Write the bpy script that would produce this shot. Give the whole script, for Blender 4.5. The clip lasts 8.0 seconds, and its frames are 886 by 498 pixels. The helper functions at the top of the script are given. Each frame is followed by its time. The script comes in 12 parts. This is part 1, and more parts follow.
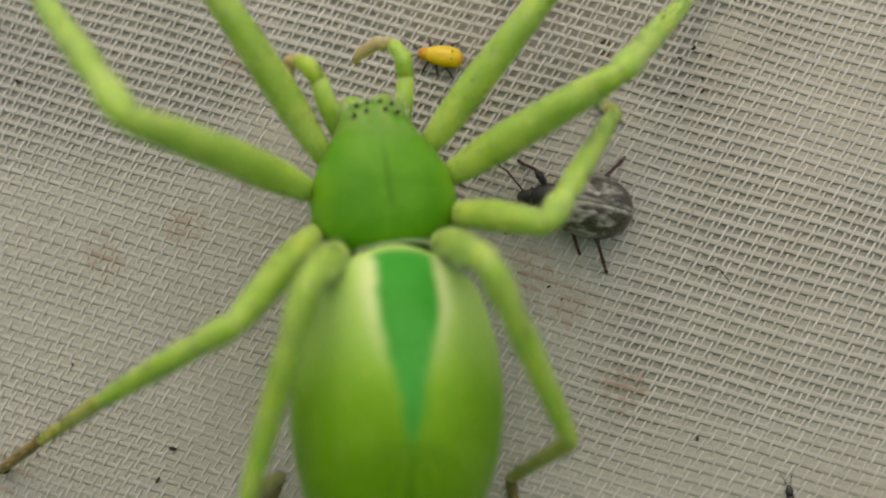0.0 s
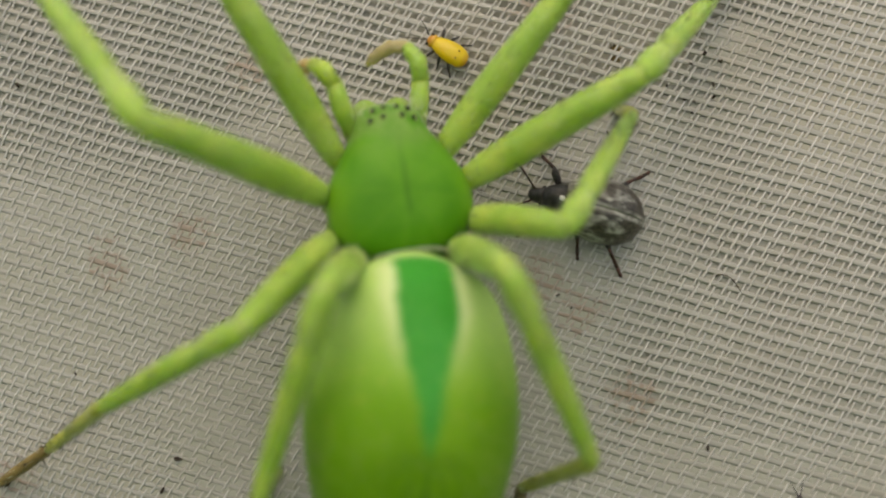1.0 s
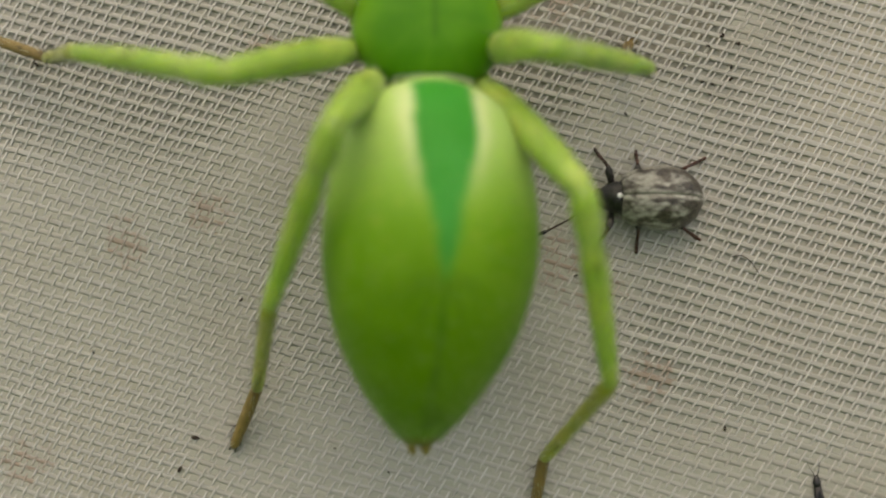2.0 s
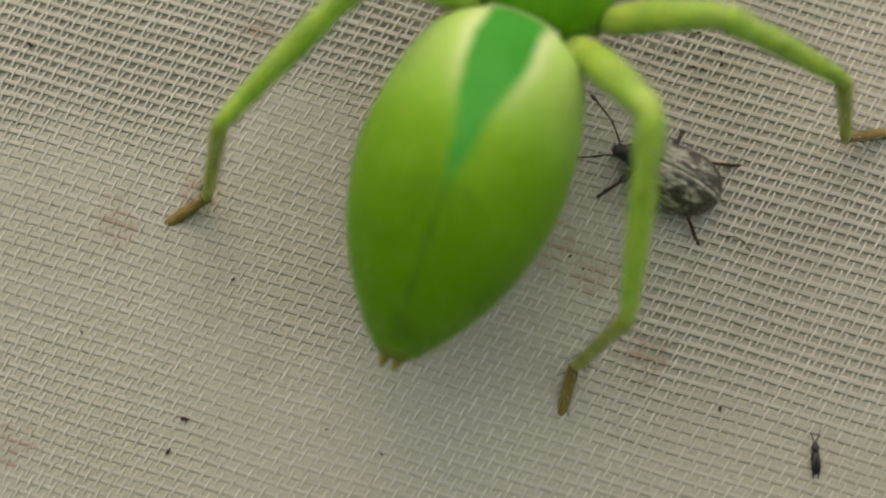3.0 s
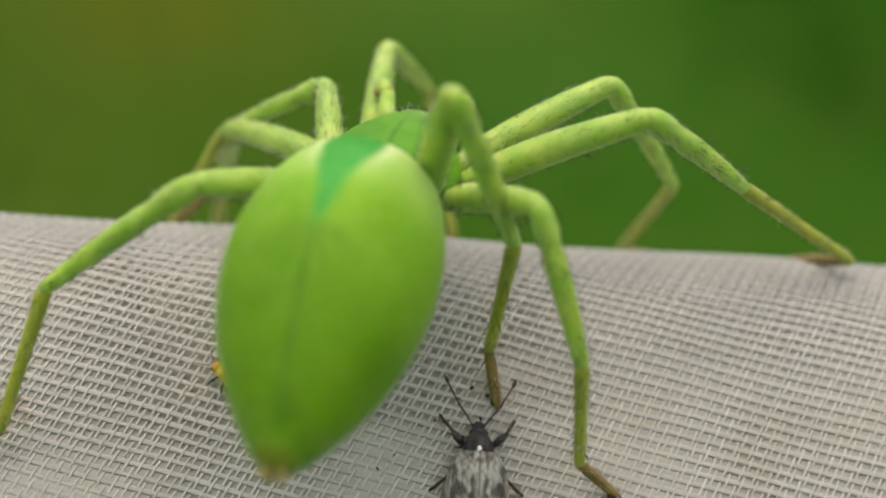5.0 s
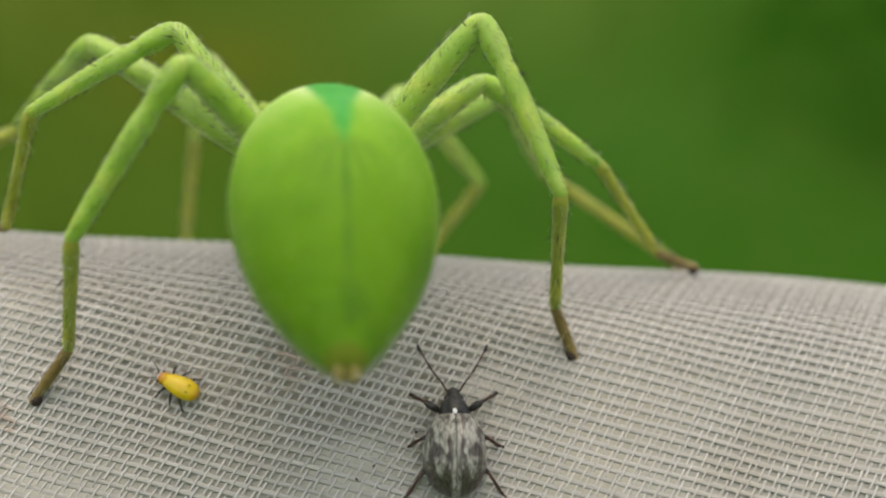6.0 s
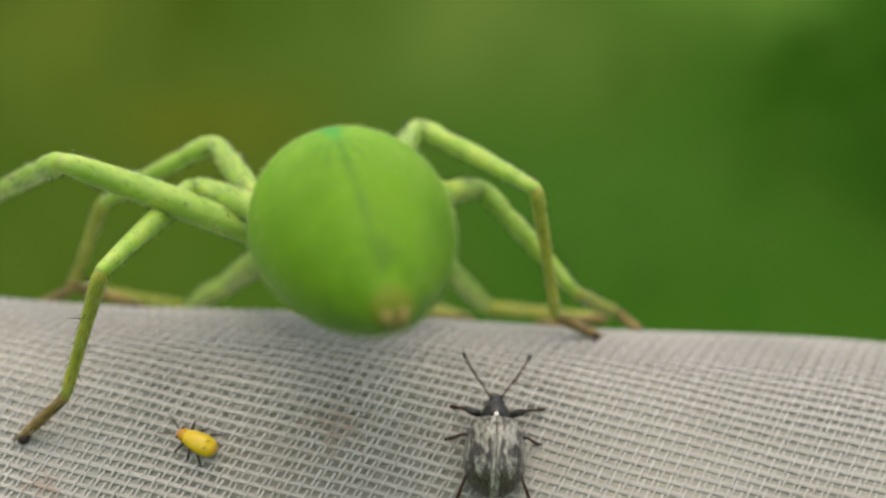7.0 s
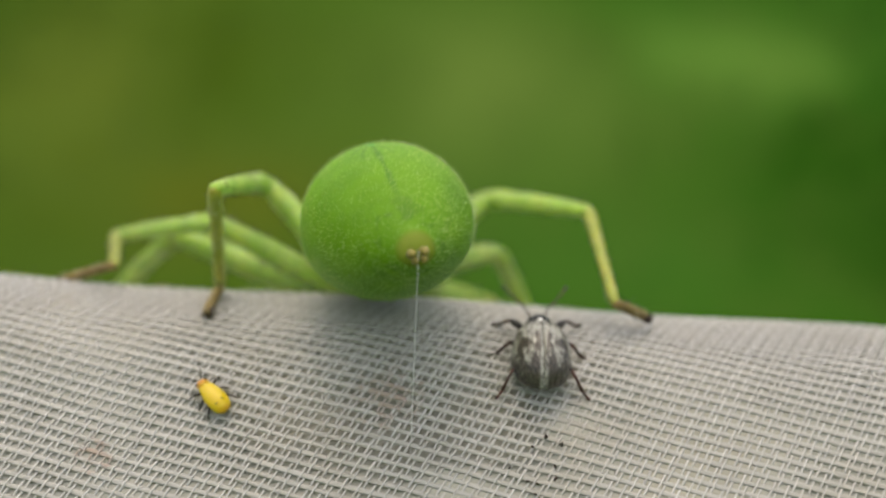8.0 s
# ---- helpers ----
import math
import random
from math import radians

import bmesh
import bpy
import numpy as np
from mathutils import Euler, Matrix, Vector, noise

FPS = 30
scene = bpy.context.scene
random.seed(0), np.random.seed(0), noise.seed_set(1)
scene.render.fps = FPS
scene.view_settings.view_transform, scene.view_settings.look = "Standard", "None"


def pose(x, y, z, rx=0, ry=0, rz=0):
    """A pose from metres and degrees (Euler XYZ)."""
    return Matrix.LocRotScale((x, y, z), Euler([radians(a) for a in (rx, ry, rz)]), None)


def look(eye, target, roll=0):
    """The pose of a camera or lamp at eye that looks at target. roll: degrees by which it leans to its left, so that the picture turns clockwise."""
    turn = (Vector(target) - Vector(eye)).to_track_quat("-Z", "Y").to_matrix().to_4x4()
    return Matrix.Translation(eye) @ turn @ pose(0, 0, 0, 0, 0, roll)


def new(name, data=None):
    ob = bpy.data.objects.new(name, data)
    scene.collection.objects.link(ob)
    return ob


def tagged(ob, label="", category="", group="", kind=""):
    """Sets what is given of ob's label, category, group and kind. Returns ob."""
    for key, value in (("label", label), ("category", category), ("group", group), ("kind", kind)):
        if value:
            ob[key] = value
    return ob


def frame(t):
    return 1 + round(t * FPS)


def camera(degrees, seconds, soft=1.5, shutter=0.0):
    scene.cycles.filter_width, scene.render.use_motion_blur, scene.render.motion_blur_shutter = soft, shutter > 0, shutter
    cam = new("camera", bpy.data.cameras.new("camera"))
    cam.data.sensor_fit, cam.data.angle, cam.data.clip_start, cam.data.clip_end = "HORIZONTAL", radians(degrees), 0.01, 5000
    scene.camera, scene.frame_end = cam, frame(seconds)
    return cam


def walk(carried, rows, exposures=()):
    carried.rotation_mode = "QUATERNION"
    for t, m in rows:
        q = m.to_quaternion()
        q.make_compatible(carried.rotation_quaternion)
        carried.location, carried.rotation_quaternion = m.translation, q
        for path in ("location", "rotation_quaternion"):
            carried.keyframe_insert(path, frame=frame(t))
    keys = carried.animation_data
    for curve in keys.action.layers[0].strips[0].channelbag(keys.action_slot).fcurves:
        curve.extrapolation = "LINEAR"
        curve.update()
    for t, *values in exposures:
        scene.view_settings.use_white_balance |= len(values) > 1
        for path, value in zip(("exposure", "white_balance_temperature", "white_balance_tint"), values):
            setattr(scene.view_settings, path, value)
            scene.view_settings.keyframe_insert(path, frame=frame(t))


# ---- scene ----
MM = 0.001                 # the scene is planned in millimetres on the net
SLOPE = 52.0               # the net's face leans back by this angle from the level
NET = pose(0, 0, 0, SLOPE, 0, 0)


def on_net(u, v, n, rx=0.0, ry=0.0, rz=0.0):
    """A pose in the net's own axes (u across, v up the face, n out of it), millimetres and degrees."""
    return NET @ pose(u * MM, v * MM, n * MM, rx, ry, rz)


def mm(x, y, z, rx=0.0, ry=0.0, rz=0.0):
    """A pose in millimetres and degrees."""
    return pose(x * MM, y * MM, z * MM, rx, ry, rz)


# ---- camera ----
cam = camera(40.42, 8.0, soft=2.1)
cam.data.dof.use_dof = True
cam.data.dof.focus_distance = 0.0370
cam.data.dof.aperture_fstop = 31.0
walk(cam, [
    (0, on_net(1.64, -15.43, 36.08, 11.04, 1.70, 4.59)),
    (0.2, on_net(2.19, -15.21, 36.08, 11.04, 1.70, 4.59)),
    (0.5, on_net(1.04, -14.60, 35.77, 10.62, 0.61, 4.36)),
    (1, on_net(0.90, -14.71, 35.80, 10.31, 1.05, 4.50)),
    (1.5, on_net(0.29, -15.51, 35.69, 10.56, 0.76, 4.68)),
    (2, on_net(0.33, -15.57, 35.75, 10.63, 0.88, 4.71)),
    (2.2, on_net(0.22, -15.77, 35.75, 10.60, 0.65, 4.76)),
    (3.3, on_net(-0.97, -18.92, 34.91, 15.00, -1.38, 4.34)),
    (3.5, on_net(-1.29, -18.25, 35.12, 14.54, -1.51, 4.23)),
    (4, on_net(-0.11, -15.01, 35.69, 14.16, -2.40, 4.08)),
    (4.2, on_net(0.86, -14.05, 36.43, 16.01, -3.26, 3.23)),
    (4.5, on_net(3.14, -12.59, 36.81, 19.20, -2.69, 2.91)),
    (4.8, on_net(4.09, -12.50, 36.74, 22.27, -3.89, 1.91)),
    (5, on_net(4.51, -12.68, 36.88, 23.21, -3.66, 2.31)),
    (5.2, on_net(5.09, -13.07, 36.74, 23.78, -3.24, 2.57)),
    (6.3, on_net(6.41, -13.83, 36.75, 25.75, -1.58, 3.15)),
    (6.5, on_net(6.25, -13.23, 36.97, 25.57, -1.21, 3.08)),
    (7, on_net(5.58, -13.86, 37.24, 28.40, -1.18, 2.79)),
    (7.5, on_net(4.56, -15.38, 36.73, 30.20, -0.92, 3.13)),
    (8, on_net(4.26, -17.06, 35.72, 32.09, -1.14, 3.40)),
], exposures=[(0.0, 0.03, 7750, 6), (3.5, 0.06, 8250, 5), (5.0, 0.36, 7350, 8), (8.0, 0.40, 7250, 8)])

# ---- world, sun ----
world = bpy.data.worlds.new("overcast_sky")
world.use_nodes = True
scene.world = world
SUN_HIGH, SUN_TURN = radians(82), radians(-140)
wn = world.node_tree
for old in list(wn.nodes):
    wn.nodes.remove(old)
w_out = wn.nodes.new("ShaderNodeOutputWorld")
w_bg = wn.nodes.new("ShaderNodeBackground")
w_sky = wn.nodes.new("ShaderNodeTexSky")
w_sky.sky_type = "NISHITA"
w_sky.sun_disc = False
w_sky.sun_elevation, w_sky.sun_rotation = SUN_HIGH, SUN_TURN
w_sky.dust_density = 4.0
w_bg.inputs["Strength"].default_value = 0.15
wn.links.new(w_sky.outputs[0], w_bg.inputs["Color"])
wn.links.new(w_bg.outputs[0], w_out.inputs["Surface"])

sun = new("sun", bpy.data.lights.new("sun", "SUN"))
sun.data.energy, sun.data.angle, sun.data.color = 1.24, radians(140), (1.0, 0.95, 0.87)
sun_way = Vector((math.sin(SUN_TURN) * math.cos(SUN_HIGH), math.cos(SUN_TURN) * math.cos(SUN_HIGH), math.sin(SUN_HIGH)))
sun.matrix_world = look(tuple(sun_way), (0, 0, 0))


# ---- materials ----
class Nodes:
    """A small node writer for one material."""

    def __init__(self, name):
        self.mat = bpy.data.materials.new(name)
        self.mat.use_nodes = True
        self.tree = self.mat.node_tree
        self.tree.nodes.clear()
        self.out = self.tree.nodes.new("ShaderNodeOutputMaterial")
        self.bsdf = self.tree.nodes.new("ShaderNodeBsdfPrincipled")
        self.tree.links.new(self.bsdf.outputs[0], self.out.inputs["Surface"])

    def put(self, socket, value):
        if isinstance(value, bpy.types.NodeSocket):
            self.tree.links.new(value, socket)
        else:
            socket.default_value = value

    def set(self, **values):
        for key, value in values.items():
            self.put(self.bsdf.inputs[key.replace("_", " ")], value)
        return self

    def coords(self, kind="Object"):
        return self.tree.nodes.new("ShaderNodeTexCoord").outputs[kind]

    def split(self, vector):
        node = self.tree.nodes.new("ShaderNodeSeparateXYZ")
        self.put(node.inputs[0], vector)
        return node.outputs

    def joined(self, x, y, z):
        node = self.tree.nodes.new("ShaderNodeCombineXYZ")
        for socket, value in zip(node.inputs, (x, y, z)):
            self.put(socket, value)
        return node.outputs[0]

    def scaled(self, vector, scale):
        node = self.tree.nodes.new("ShaderNodeMapping")
        self.put(node.inputs["Vector"], vector)
        node.inputs["Scale"].default_value = scale
        return node.outputs[0]

    def noise(self, vector, scale, detail=3.0, rough=0.55):
        node = self.tree.nodes.new("ShaderNodeTexNoise")
        self.put(node.inputs["Vector"], vector)
        node.inputs["Scale"].default_value, node.inputs["Detail"].default_value = scale, detail
        node.inputs["Roughness"].default_value = rough
        return node.outputs[0]

    def cells(self, vector, scale, feature="F1"):
        node = self.tree.nodes.new("ShaderNodeTexVoronoi")
        self.put(node.inputs["Vector"], vector)
        node.feature = feature
        node.inputs["Scale"].default_value = scale
        return node.outputs["Distance"]

    def math(self, op, a, b=0.0, c=0.0):
        node = self.tree.nodes.new("ShaderNodeMath")
        node.operation = op
        for socket, value in zip(node.inputs, (a, b, c)):
            self.put(socket, value)
        return node.outputs[0]

    def ramp(self, fac, lo, hi, smooth=True):
        node = self.tree.nodes.new("ShaderNodeMapRange")
        node.interpolation_type = "SMOOTHSTEP" if smooth else "LINEAR"
        self.put(node.inputs[0], fac)
        self.put(node.inputs[1], lo)
        self.put(node.inputs[2], hi)
        return node.outputs[0]

    def mix(self, fac, a, b):
        node = self.tree.nodes.new("ShaderNodeMix")
        node.data_type = "RGBA"
        self.put(node.inputs[0], fac)
        self.put(node.inputs[6], a)
        self.put(node.inputs[7], b)
        return node.outputs[2]

    def bump(self, height, depth, strength=0.5):
        node = self.tree.nodes.new("ShaderNodeBump")
        node.inputs["Strength"].default_value, node.inputs["Distance"].default_value = strength, depth
        self.put(node.inputs["Height"], height)
        self.tree.links.new(node.outputs[0], self.bsdf.inputs["Normal"])
        return self

    def random(self):
        return self.tree.nodes.new("ShaderNodeObjectInfo").outputs["Random"]

    def island(self):
        return self.tree.nodes.new("ShaderNodeNewGeometry").outputs["Random Per Island"]


def rgb(r, g, b):
    return (r, g, b, 1.0)


def waxy(name, colour, other, rough=0.42, soak=0.25, scale=900.0, gloss=0.4, fuzz=0.1):
    """Soft, slightly see-through skin of a spider, mottled at two scales."""
    m = Nodes(name)
    v = m.coords()
    mottle = m.ramp(m.noise(v, scale, 4.0), 0.35, 0.68)
    fine = m.noise(v, scale * 9, 2.0)
    base = m.mix(mottle, rgb(*colour), rgb(*other))
    base = m.mix(m.math("MULTIPLY", m.ramp(m.noise(v, scale * 0.5, 2.0), 0.48, 0.68), 0.30), base, rgb(min(0.9, other[0] * 1.35), other[1], other[2] * 0.6))
    dots = m.math("SUBTRACT", 1.0, m.ramp(m.cells(v, scale * 2.6), 0.10, 0.17))
    base = m.mix(m.math("MULTIPLY", dots, 0.28), base, rgb(0.10, 0.07, 0.02))
    m.set(Base_Color=base, Roughness=rough, Subsurface_Weight=soak,
          Subsurface_Radius=(0.9, 1.0, 0.25), Subsurface_Scale=0.0009, Specular_IOR_Level=gloss,
          Sheen_Weight=fuzz, Sheen_Roughness=0.35, Sheen_Tint=rgb(0.9, 1.0, 0.75))
    m.bump(fine, 0.00003, 0.4)
    return m.mat


def chitin(name, colour, other, rough=0.45, scale=2500.0):
    m = Nodes(name)
    v = m.coords()
    m.set(Base_Color=m.mix(m.ramp(m.noise(v, scale, 4.0), 0.35, 0.65), rgb(*colour), rgb(*other)), Roughness=rough,
          Specular_IOR_Level=0.45)
    m.bump(m.noise(v, scale * 4, 2.0), 0.00002, 0.5)
    return m.mat


# the first spot paints brownish shade below the spider's tail; the others are rust
RUST_AND_SHADE = ((0.0022, -0.0004, 0.0014), (0.0029, -0.0090, 0.0013), (0.0040, -0.0097, 0.0012), (0.0058, -0.0122, 0.0010), (-0.0132, -0.0163, 0.0012), (-0.0081, -0.0083, 0.0009), (-0.0105, -0.0094, 0.0010), (-0.0069, -0.0030, 0.0009))


def rust_and_shade(m, v):
    """Rusty brown speckles where something has rubbed the net, and brown shade painted at the rim."""
    x, y, z = m.split(v)
    total = None
    for u, s, r in RUST_AND_SHADE:
        d = m.math("ADD", m.math("POWER", m.math("DIVIDE", m.math("SUBTRACT", x, u), r), 2.0), m.math("POWER", m.math("DIVIDE", m.math("SUBTRACT", y, s), r), 2.0))
        k = m.math("EXPONENT", m.math("MULTIPLY", d, -1.0))
        total = k if total is None else m.math("MAXIMUM", total, k)
    return m.ramp(m.math("ADD", m.math("MULTIPLY", total, 0.42), m.noise(v, 2600.0, 4.0, 0.7)), 0.72, 0.92)


def thread_material(name, colour, other, dirt):
    m = Nodes(name)
    v = m.coords()
    per = m.island()
    base = m.mix(per, rgb(*colour), rgb(*other))
    stain = m.ramp(m.noise(v, 170.0, 4.0), 0.50, 0.78)
    warm = m.ramp(m.noise(v, 520.0, 5.0, 0.7), 0.60, 0.75)
    base = m.mix(m.math("MULTIPLY", stain, 0.6), base, rgb(*dirt))
    base = m.mix(m.math("MULTIPLY", warm, 0.25), base, rgb(0.36, 0.24, 0.16))
    base = m.mix(m.math("MULTIPLY", rust_and_shade(m, v), 0.5), base, rgb(0.27, 0.13, 0.06))
    m.set(Base_Color=base, Roughness=0.42, Specular_IOR_Level=0.5, Subsurface_Weight=0.4, Subsurface_Radius=(1, 1, 0.9), Subsurface_Scale=0.0003)
    m.bump(m.noise(v, 9000.0, 2.0), 0.00001, 0.5)
    return m.mat


WEFT = thread_material("pale_weft_nylon", (0.41, 0.395, 0.350), (0.48, 0.465, 0.420), (0.38, 0.34, 0.26))
# paler than the weft: the warp's bright highlights are put into its colour
WARP = thread_material("pale_warp_nylon", (0.53, 0.515, 0.475), (0.65, 0.635, 0.595), (0.45, 0.40, 0.33))


def cloth_material():
    m = Nodes("inner_net_layer")
    v = m.coords()
    stain = m.ramp(m.noise(v, 120.0, 4.0), 0.45, 0.75)
    col = m.mix(m.noise(v, 260.0, 3.0), rgb(0.385, 0.378, 0.320), rgb(0.430, 0.420, 0.362))
    col = m.mix(m.math("MULTIPLY", stain, 0.5), col, rgb(0.40, 0.36, 0.27))
    weave = m.math("MULTIPLY", m.noise(v, 4200.0, 1.0), 1.0)
    m.set(Base_Color=col, Roughness=0.8, Specular_IOR_Level=0.2)
    m.bump(weave, 0.00008, 0.6)
    return m.mat


CLOTH = cloth_material()


def meadow_material():
    m = Nodes("meadow_grass_far_off")
    v = m.coords()
    x, y, z = m.split(v)
    wob = m.math("MULTIPLY", m.math("SUBTRACT", m.noise(v, 9.0, 3.0, 0.6), 0.5), 0.16)
    xx = m.math("ADD", x, wob)

    def clump(u, w, wide, deep):
        d = m.math("ADD", m.math("POWER", m.math("DIVIDE", m.math("SUBTRACT", xx, u), wide), 2.0), m.math("POWER", m.math("DIVIDE", m.math("SUBTRACT", y, w), deep), 2.0))
        return m.math("EXPONENT", m.math("MULTIPLY", d, -1.0))

    # dry olive grass to one side, lush green to the other, clumps of darker and lighter plants
    patchy = m.ramp(m.noise(v, 1.1, 3.0, 0.6), 0.42, 0.62)
    col = m.mix(patchy, rgb(0.036, 0.110, 0.010), rgb(0.026, 0.100, 0.009))
    col = m.mix(m.math("MULTIPLY", clump(-0.28, 0.86, 0.24, 0.30), 0.95), col, rgb(0.066, 0.112, 0.012))
    for u, w, wide, deep, k, paint in ((-0.30, 0.89, 0.07, 0.05, 0.5, (0.13, 0.17, 0.025)), (-0.17, 0.82, 0.09, 0.03, 0.6, (0.11, 0.12, 0.012)),
                                       (0.02, 0.89, 0.11, 0.06, 0.6, (0.15, 0.22, 0.045)), (0.215, 0.915, 0.06, 0.03, 0.8, (0.14, 0.28, 0.045)),
                                       (-0.19, 0.90, 0.05, 0.035, 0.8, (0.045, 0.085, 0.006)), (0.29, 0.875, 0.11, 0.04, 0.9, (0.012, 0.065, 0.003)),
                                       (0.31, 0.81, 0.09, 0.035, 0.8, (0.014, 0.055, 0.004)), (-0.30, 0.79, 0.08, 0.03, 0.7, (0.05, 0.10, 0.010)),
                                       (0.12, 0.79, 0.08, 0.03, 0.6, (0.05, 0.14, 0.018))):
        col = m.mix(m.math("MULTIPLY", clump(u, w, wide, deep), k), col, rgb(*paint))
    mid = m.ramp(m.noise(v, 30.0, 3.0, 0.6), 0.36, 0.68)
    col = m.mix(m.math("MULTIPLY", mid, 0.3), col, rgb(0.068, 0.116, 0.0204))
    m.set(Base_Color=col, Roughness=0.9, Specular_IOR_Level=0.0)
    return m.mat


MEADOW = meadow_material()


# ---- mesh helpers ----
def part(name, bm, material, parent=None, label="", smooth=True):
    """Links a bmesh, drawn in millimetres, as one mesh object, under a thing or a part."""
    bmesh.ops.recalc_face_normals(bm, faces=bm.faces)
    bmesh.ops.scale(bm, vec=(MM, MM, MM), verts=bm.verts)
    data = bpy.data.meshes.new(name)
    bm.to_mesh(data)
    bm.free()
    for p in data.polygons:
        p.use_smooth = smooth
    for m in material if isinstance(material, (list, tuple)) else [material]:
        data.materials.append(m)
    ob = new(name, data)
    if parent:
        ob.parent = parent
    if label:
        tagged(ob, label)
    return ob


def empty(name, m=None):
    ob = new(name)
    ob.empty_display_size = MM
    if m:
        ob.matrix_basis = m
    return ob


def rings(bm, loops, cap=True):
    """Skins a list of vertex loops of equal length."""
    made = [[bm.verts.new(p) for p in loop] for loop in loops]
    n = len(made[0])
    for a, b in zip(made, made[1:]):
        for i in range(n):
            bm.faces.new((a[i], a[(i + 1) % n], b[(i + 1) % n], b[i]))
    if cap:
        bm.faces.new(made[0][::-1])
        bm.faces.new(made[-1])
    return made


def tube(bm, points, radii, sides=10, flat=1.0):
    """A tube along points (millimetres) with a radius at each; flat squashes it sideways of the first bend."""
    points = [Vector(p) for p in points]
    loops = []
    side = None
    for i, p in enumerate(points):
        way = (points[min(i + 1, len(points) - 1)] - points[max(i - 1, 0)]).normalized()
        if side is None:
            side = way.cross(Vector((0.13, 0.21, 1))).normalized()
        else:
            side = (side - way * side.dot(way)).normalized()
        up = way.cross(side)
        loops.append([p + (side * math.cos(a) + up * math.sin(a) * flat) * radii[i] for a in (2 * math.pi * k / sides for k in range(sides))])
    rings(bm, loops)


def curve_of(table, x):
    """Smooth value of a table of (x, y) pairs."""
    xs = [a for a, _ in table]
    ys = [b for _, b in table]
    for i in range(len(xs) - 1):
        if x <= xs[i + 1]:
            f = (x - xs[i]) / (xs[i + 1] - xs[i])
            m0 = (ys[i + 1] - ys[i - 1]) / (xs[i + 1] - xs[i - 1]) if i else (ys[1] - ys[0]) / (xs[1] - xs[0])
            m1 = (ys[i + 2] - ys[i]) / (xs[i + 2] - xs[i]) if i + 2 < len(xs) else (ys[i + 1] - ys[i]) / (xs[i + 1] - xs[i])
            h = xs[i + 1] - xs[i]
            return ((1 + 2 * f) * (1 - f) ** 2 * ys[i] + f * (1 - f) ** 2 * h * m0 + f * f * (3 - 2 * f) * ys[i + 1] + f * f * (f - 1) * h * m1)
    return ys[-1]


def hairs(bm, spots, length, width, rng, lean=0.5, sides=3):
    """Short tapered bristles at (place, outward way) pairs."""
    for place, out in spots:
        place, out = Vector(place), Vector(out).normalized()
        tilt = Vector((rng.uniform(-1, 1), rng.uniform(-1, 1), rng.uniform(-1, 1))) * lean
        way = (out + tilt).normalized()
        long = length * rng.uniform(0.6, 1.25)
        side = way.orthogonal().normalized()
        up = way.cross(side)
        base = [bm.verts.new(place + (side * math.cos(a) + up * math.sin(a)) * width) for a in (2 * math.pi * k / sides for k in range(sides))]
        tip = bm.verts.new(place + way * long + out * long * 0.05)
        for k in range(sides):
            bm.faces.new((base[k], base[(k + 1) % sides], tip))


# ---- the net ----
BEND = 5.577          # radius of the fold over the rim, mm
CURVE = 0.01215        # slight curve of the hanging face, 1/mm
FOLD = radians(75)


def face(u, s):
    """The net's surface: across u and along s from the rim (negative down the face), with slight waves. Place and normal."""
    if s < 0:
        a = -CURVE * s
        v, n = math.sin(CURVE * s) / CURVE, (math.cos(CURVE * s) - 1) / CURVE
        nv, nn = -math.sin(a), math.cos(a)
    else:
        b = min(s / BEND, FOLD)
        d = max(0.0, s - BEND * FOLD)
        v = BEND * math.sin(b) + d * math.cos(b)
        n = BEND * (math.cos(b) - 1) - d * math.sin(b)
        nv, nn = math.sin(b), math.cos(b)
    wave = 0.10 * math.sin(u * 0.33 + s * 0.17) + 0.07 * math.sin(u * 0.21 - s * 0.41 + 1.3) - 0.00022 * (u - 3) ** 2 * (1 if s > -3 else 0.3)
    return (u, v + nv * wave, n + nn * wave), (0.0, nv, nn)


def lay(points):
    """Many (u, s, height) points on the net's surface, as an array."""
    out = np.empty((len(points), 3))
    for i, (u, s, h) in enumerate(points):
        p, q = face(u, s)
        out[i] = (p[0], p[1] + q[1] * h, p[2] + q[2] * h)
    return out


ROW_WAY, COLUMN_WAY = radians(-12.0), radians(62.5)
ROW_STEP, COLUMN_STEP = 0.366, 0.500      # spacing up the face and across it, mm
U0, U1, S0, S1 = -21.0, 25.0, -27.0, 13.0


def ribbon(verts, faces, c, side, nrm, w, thick):
    """Adds one flat thread along the points c."""
    loop = [c + side * w, c + side * w * 0.55 + nrm * thick, c - side * w * 0.55 + nrm * thick, c - side * w, c - nrm * thick]
    base, n = len(verts), len(loop)
    verts.extend((np.stack(loop, 1).reshape(-1, 3) * MM).tolist())
    for k in range(len(c) - 1):
        a = base + n * k
        for m in range(n):
            faces.append((a + m, a + (m + 1) % n, a + n + (m + 1) % n, a + n + m))


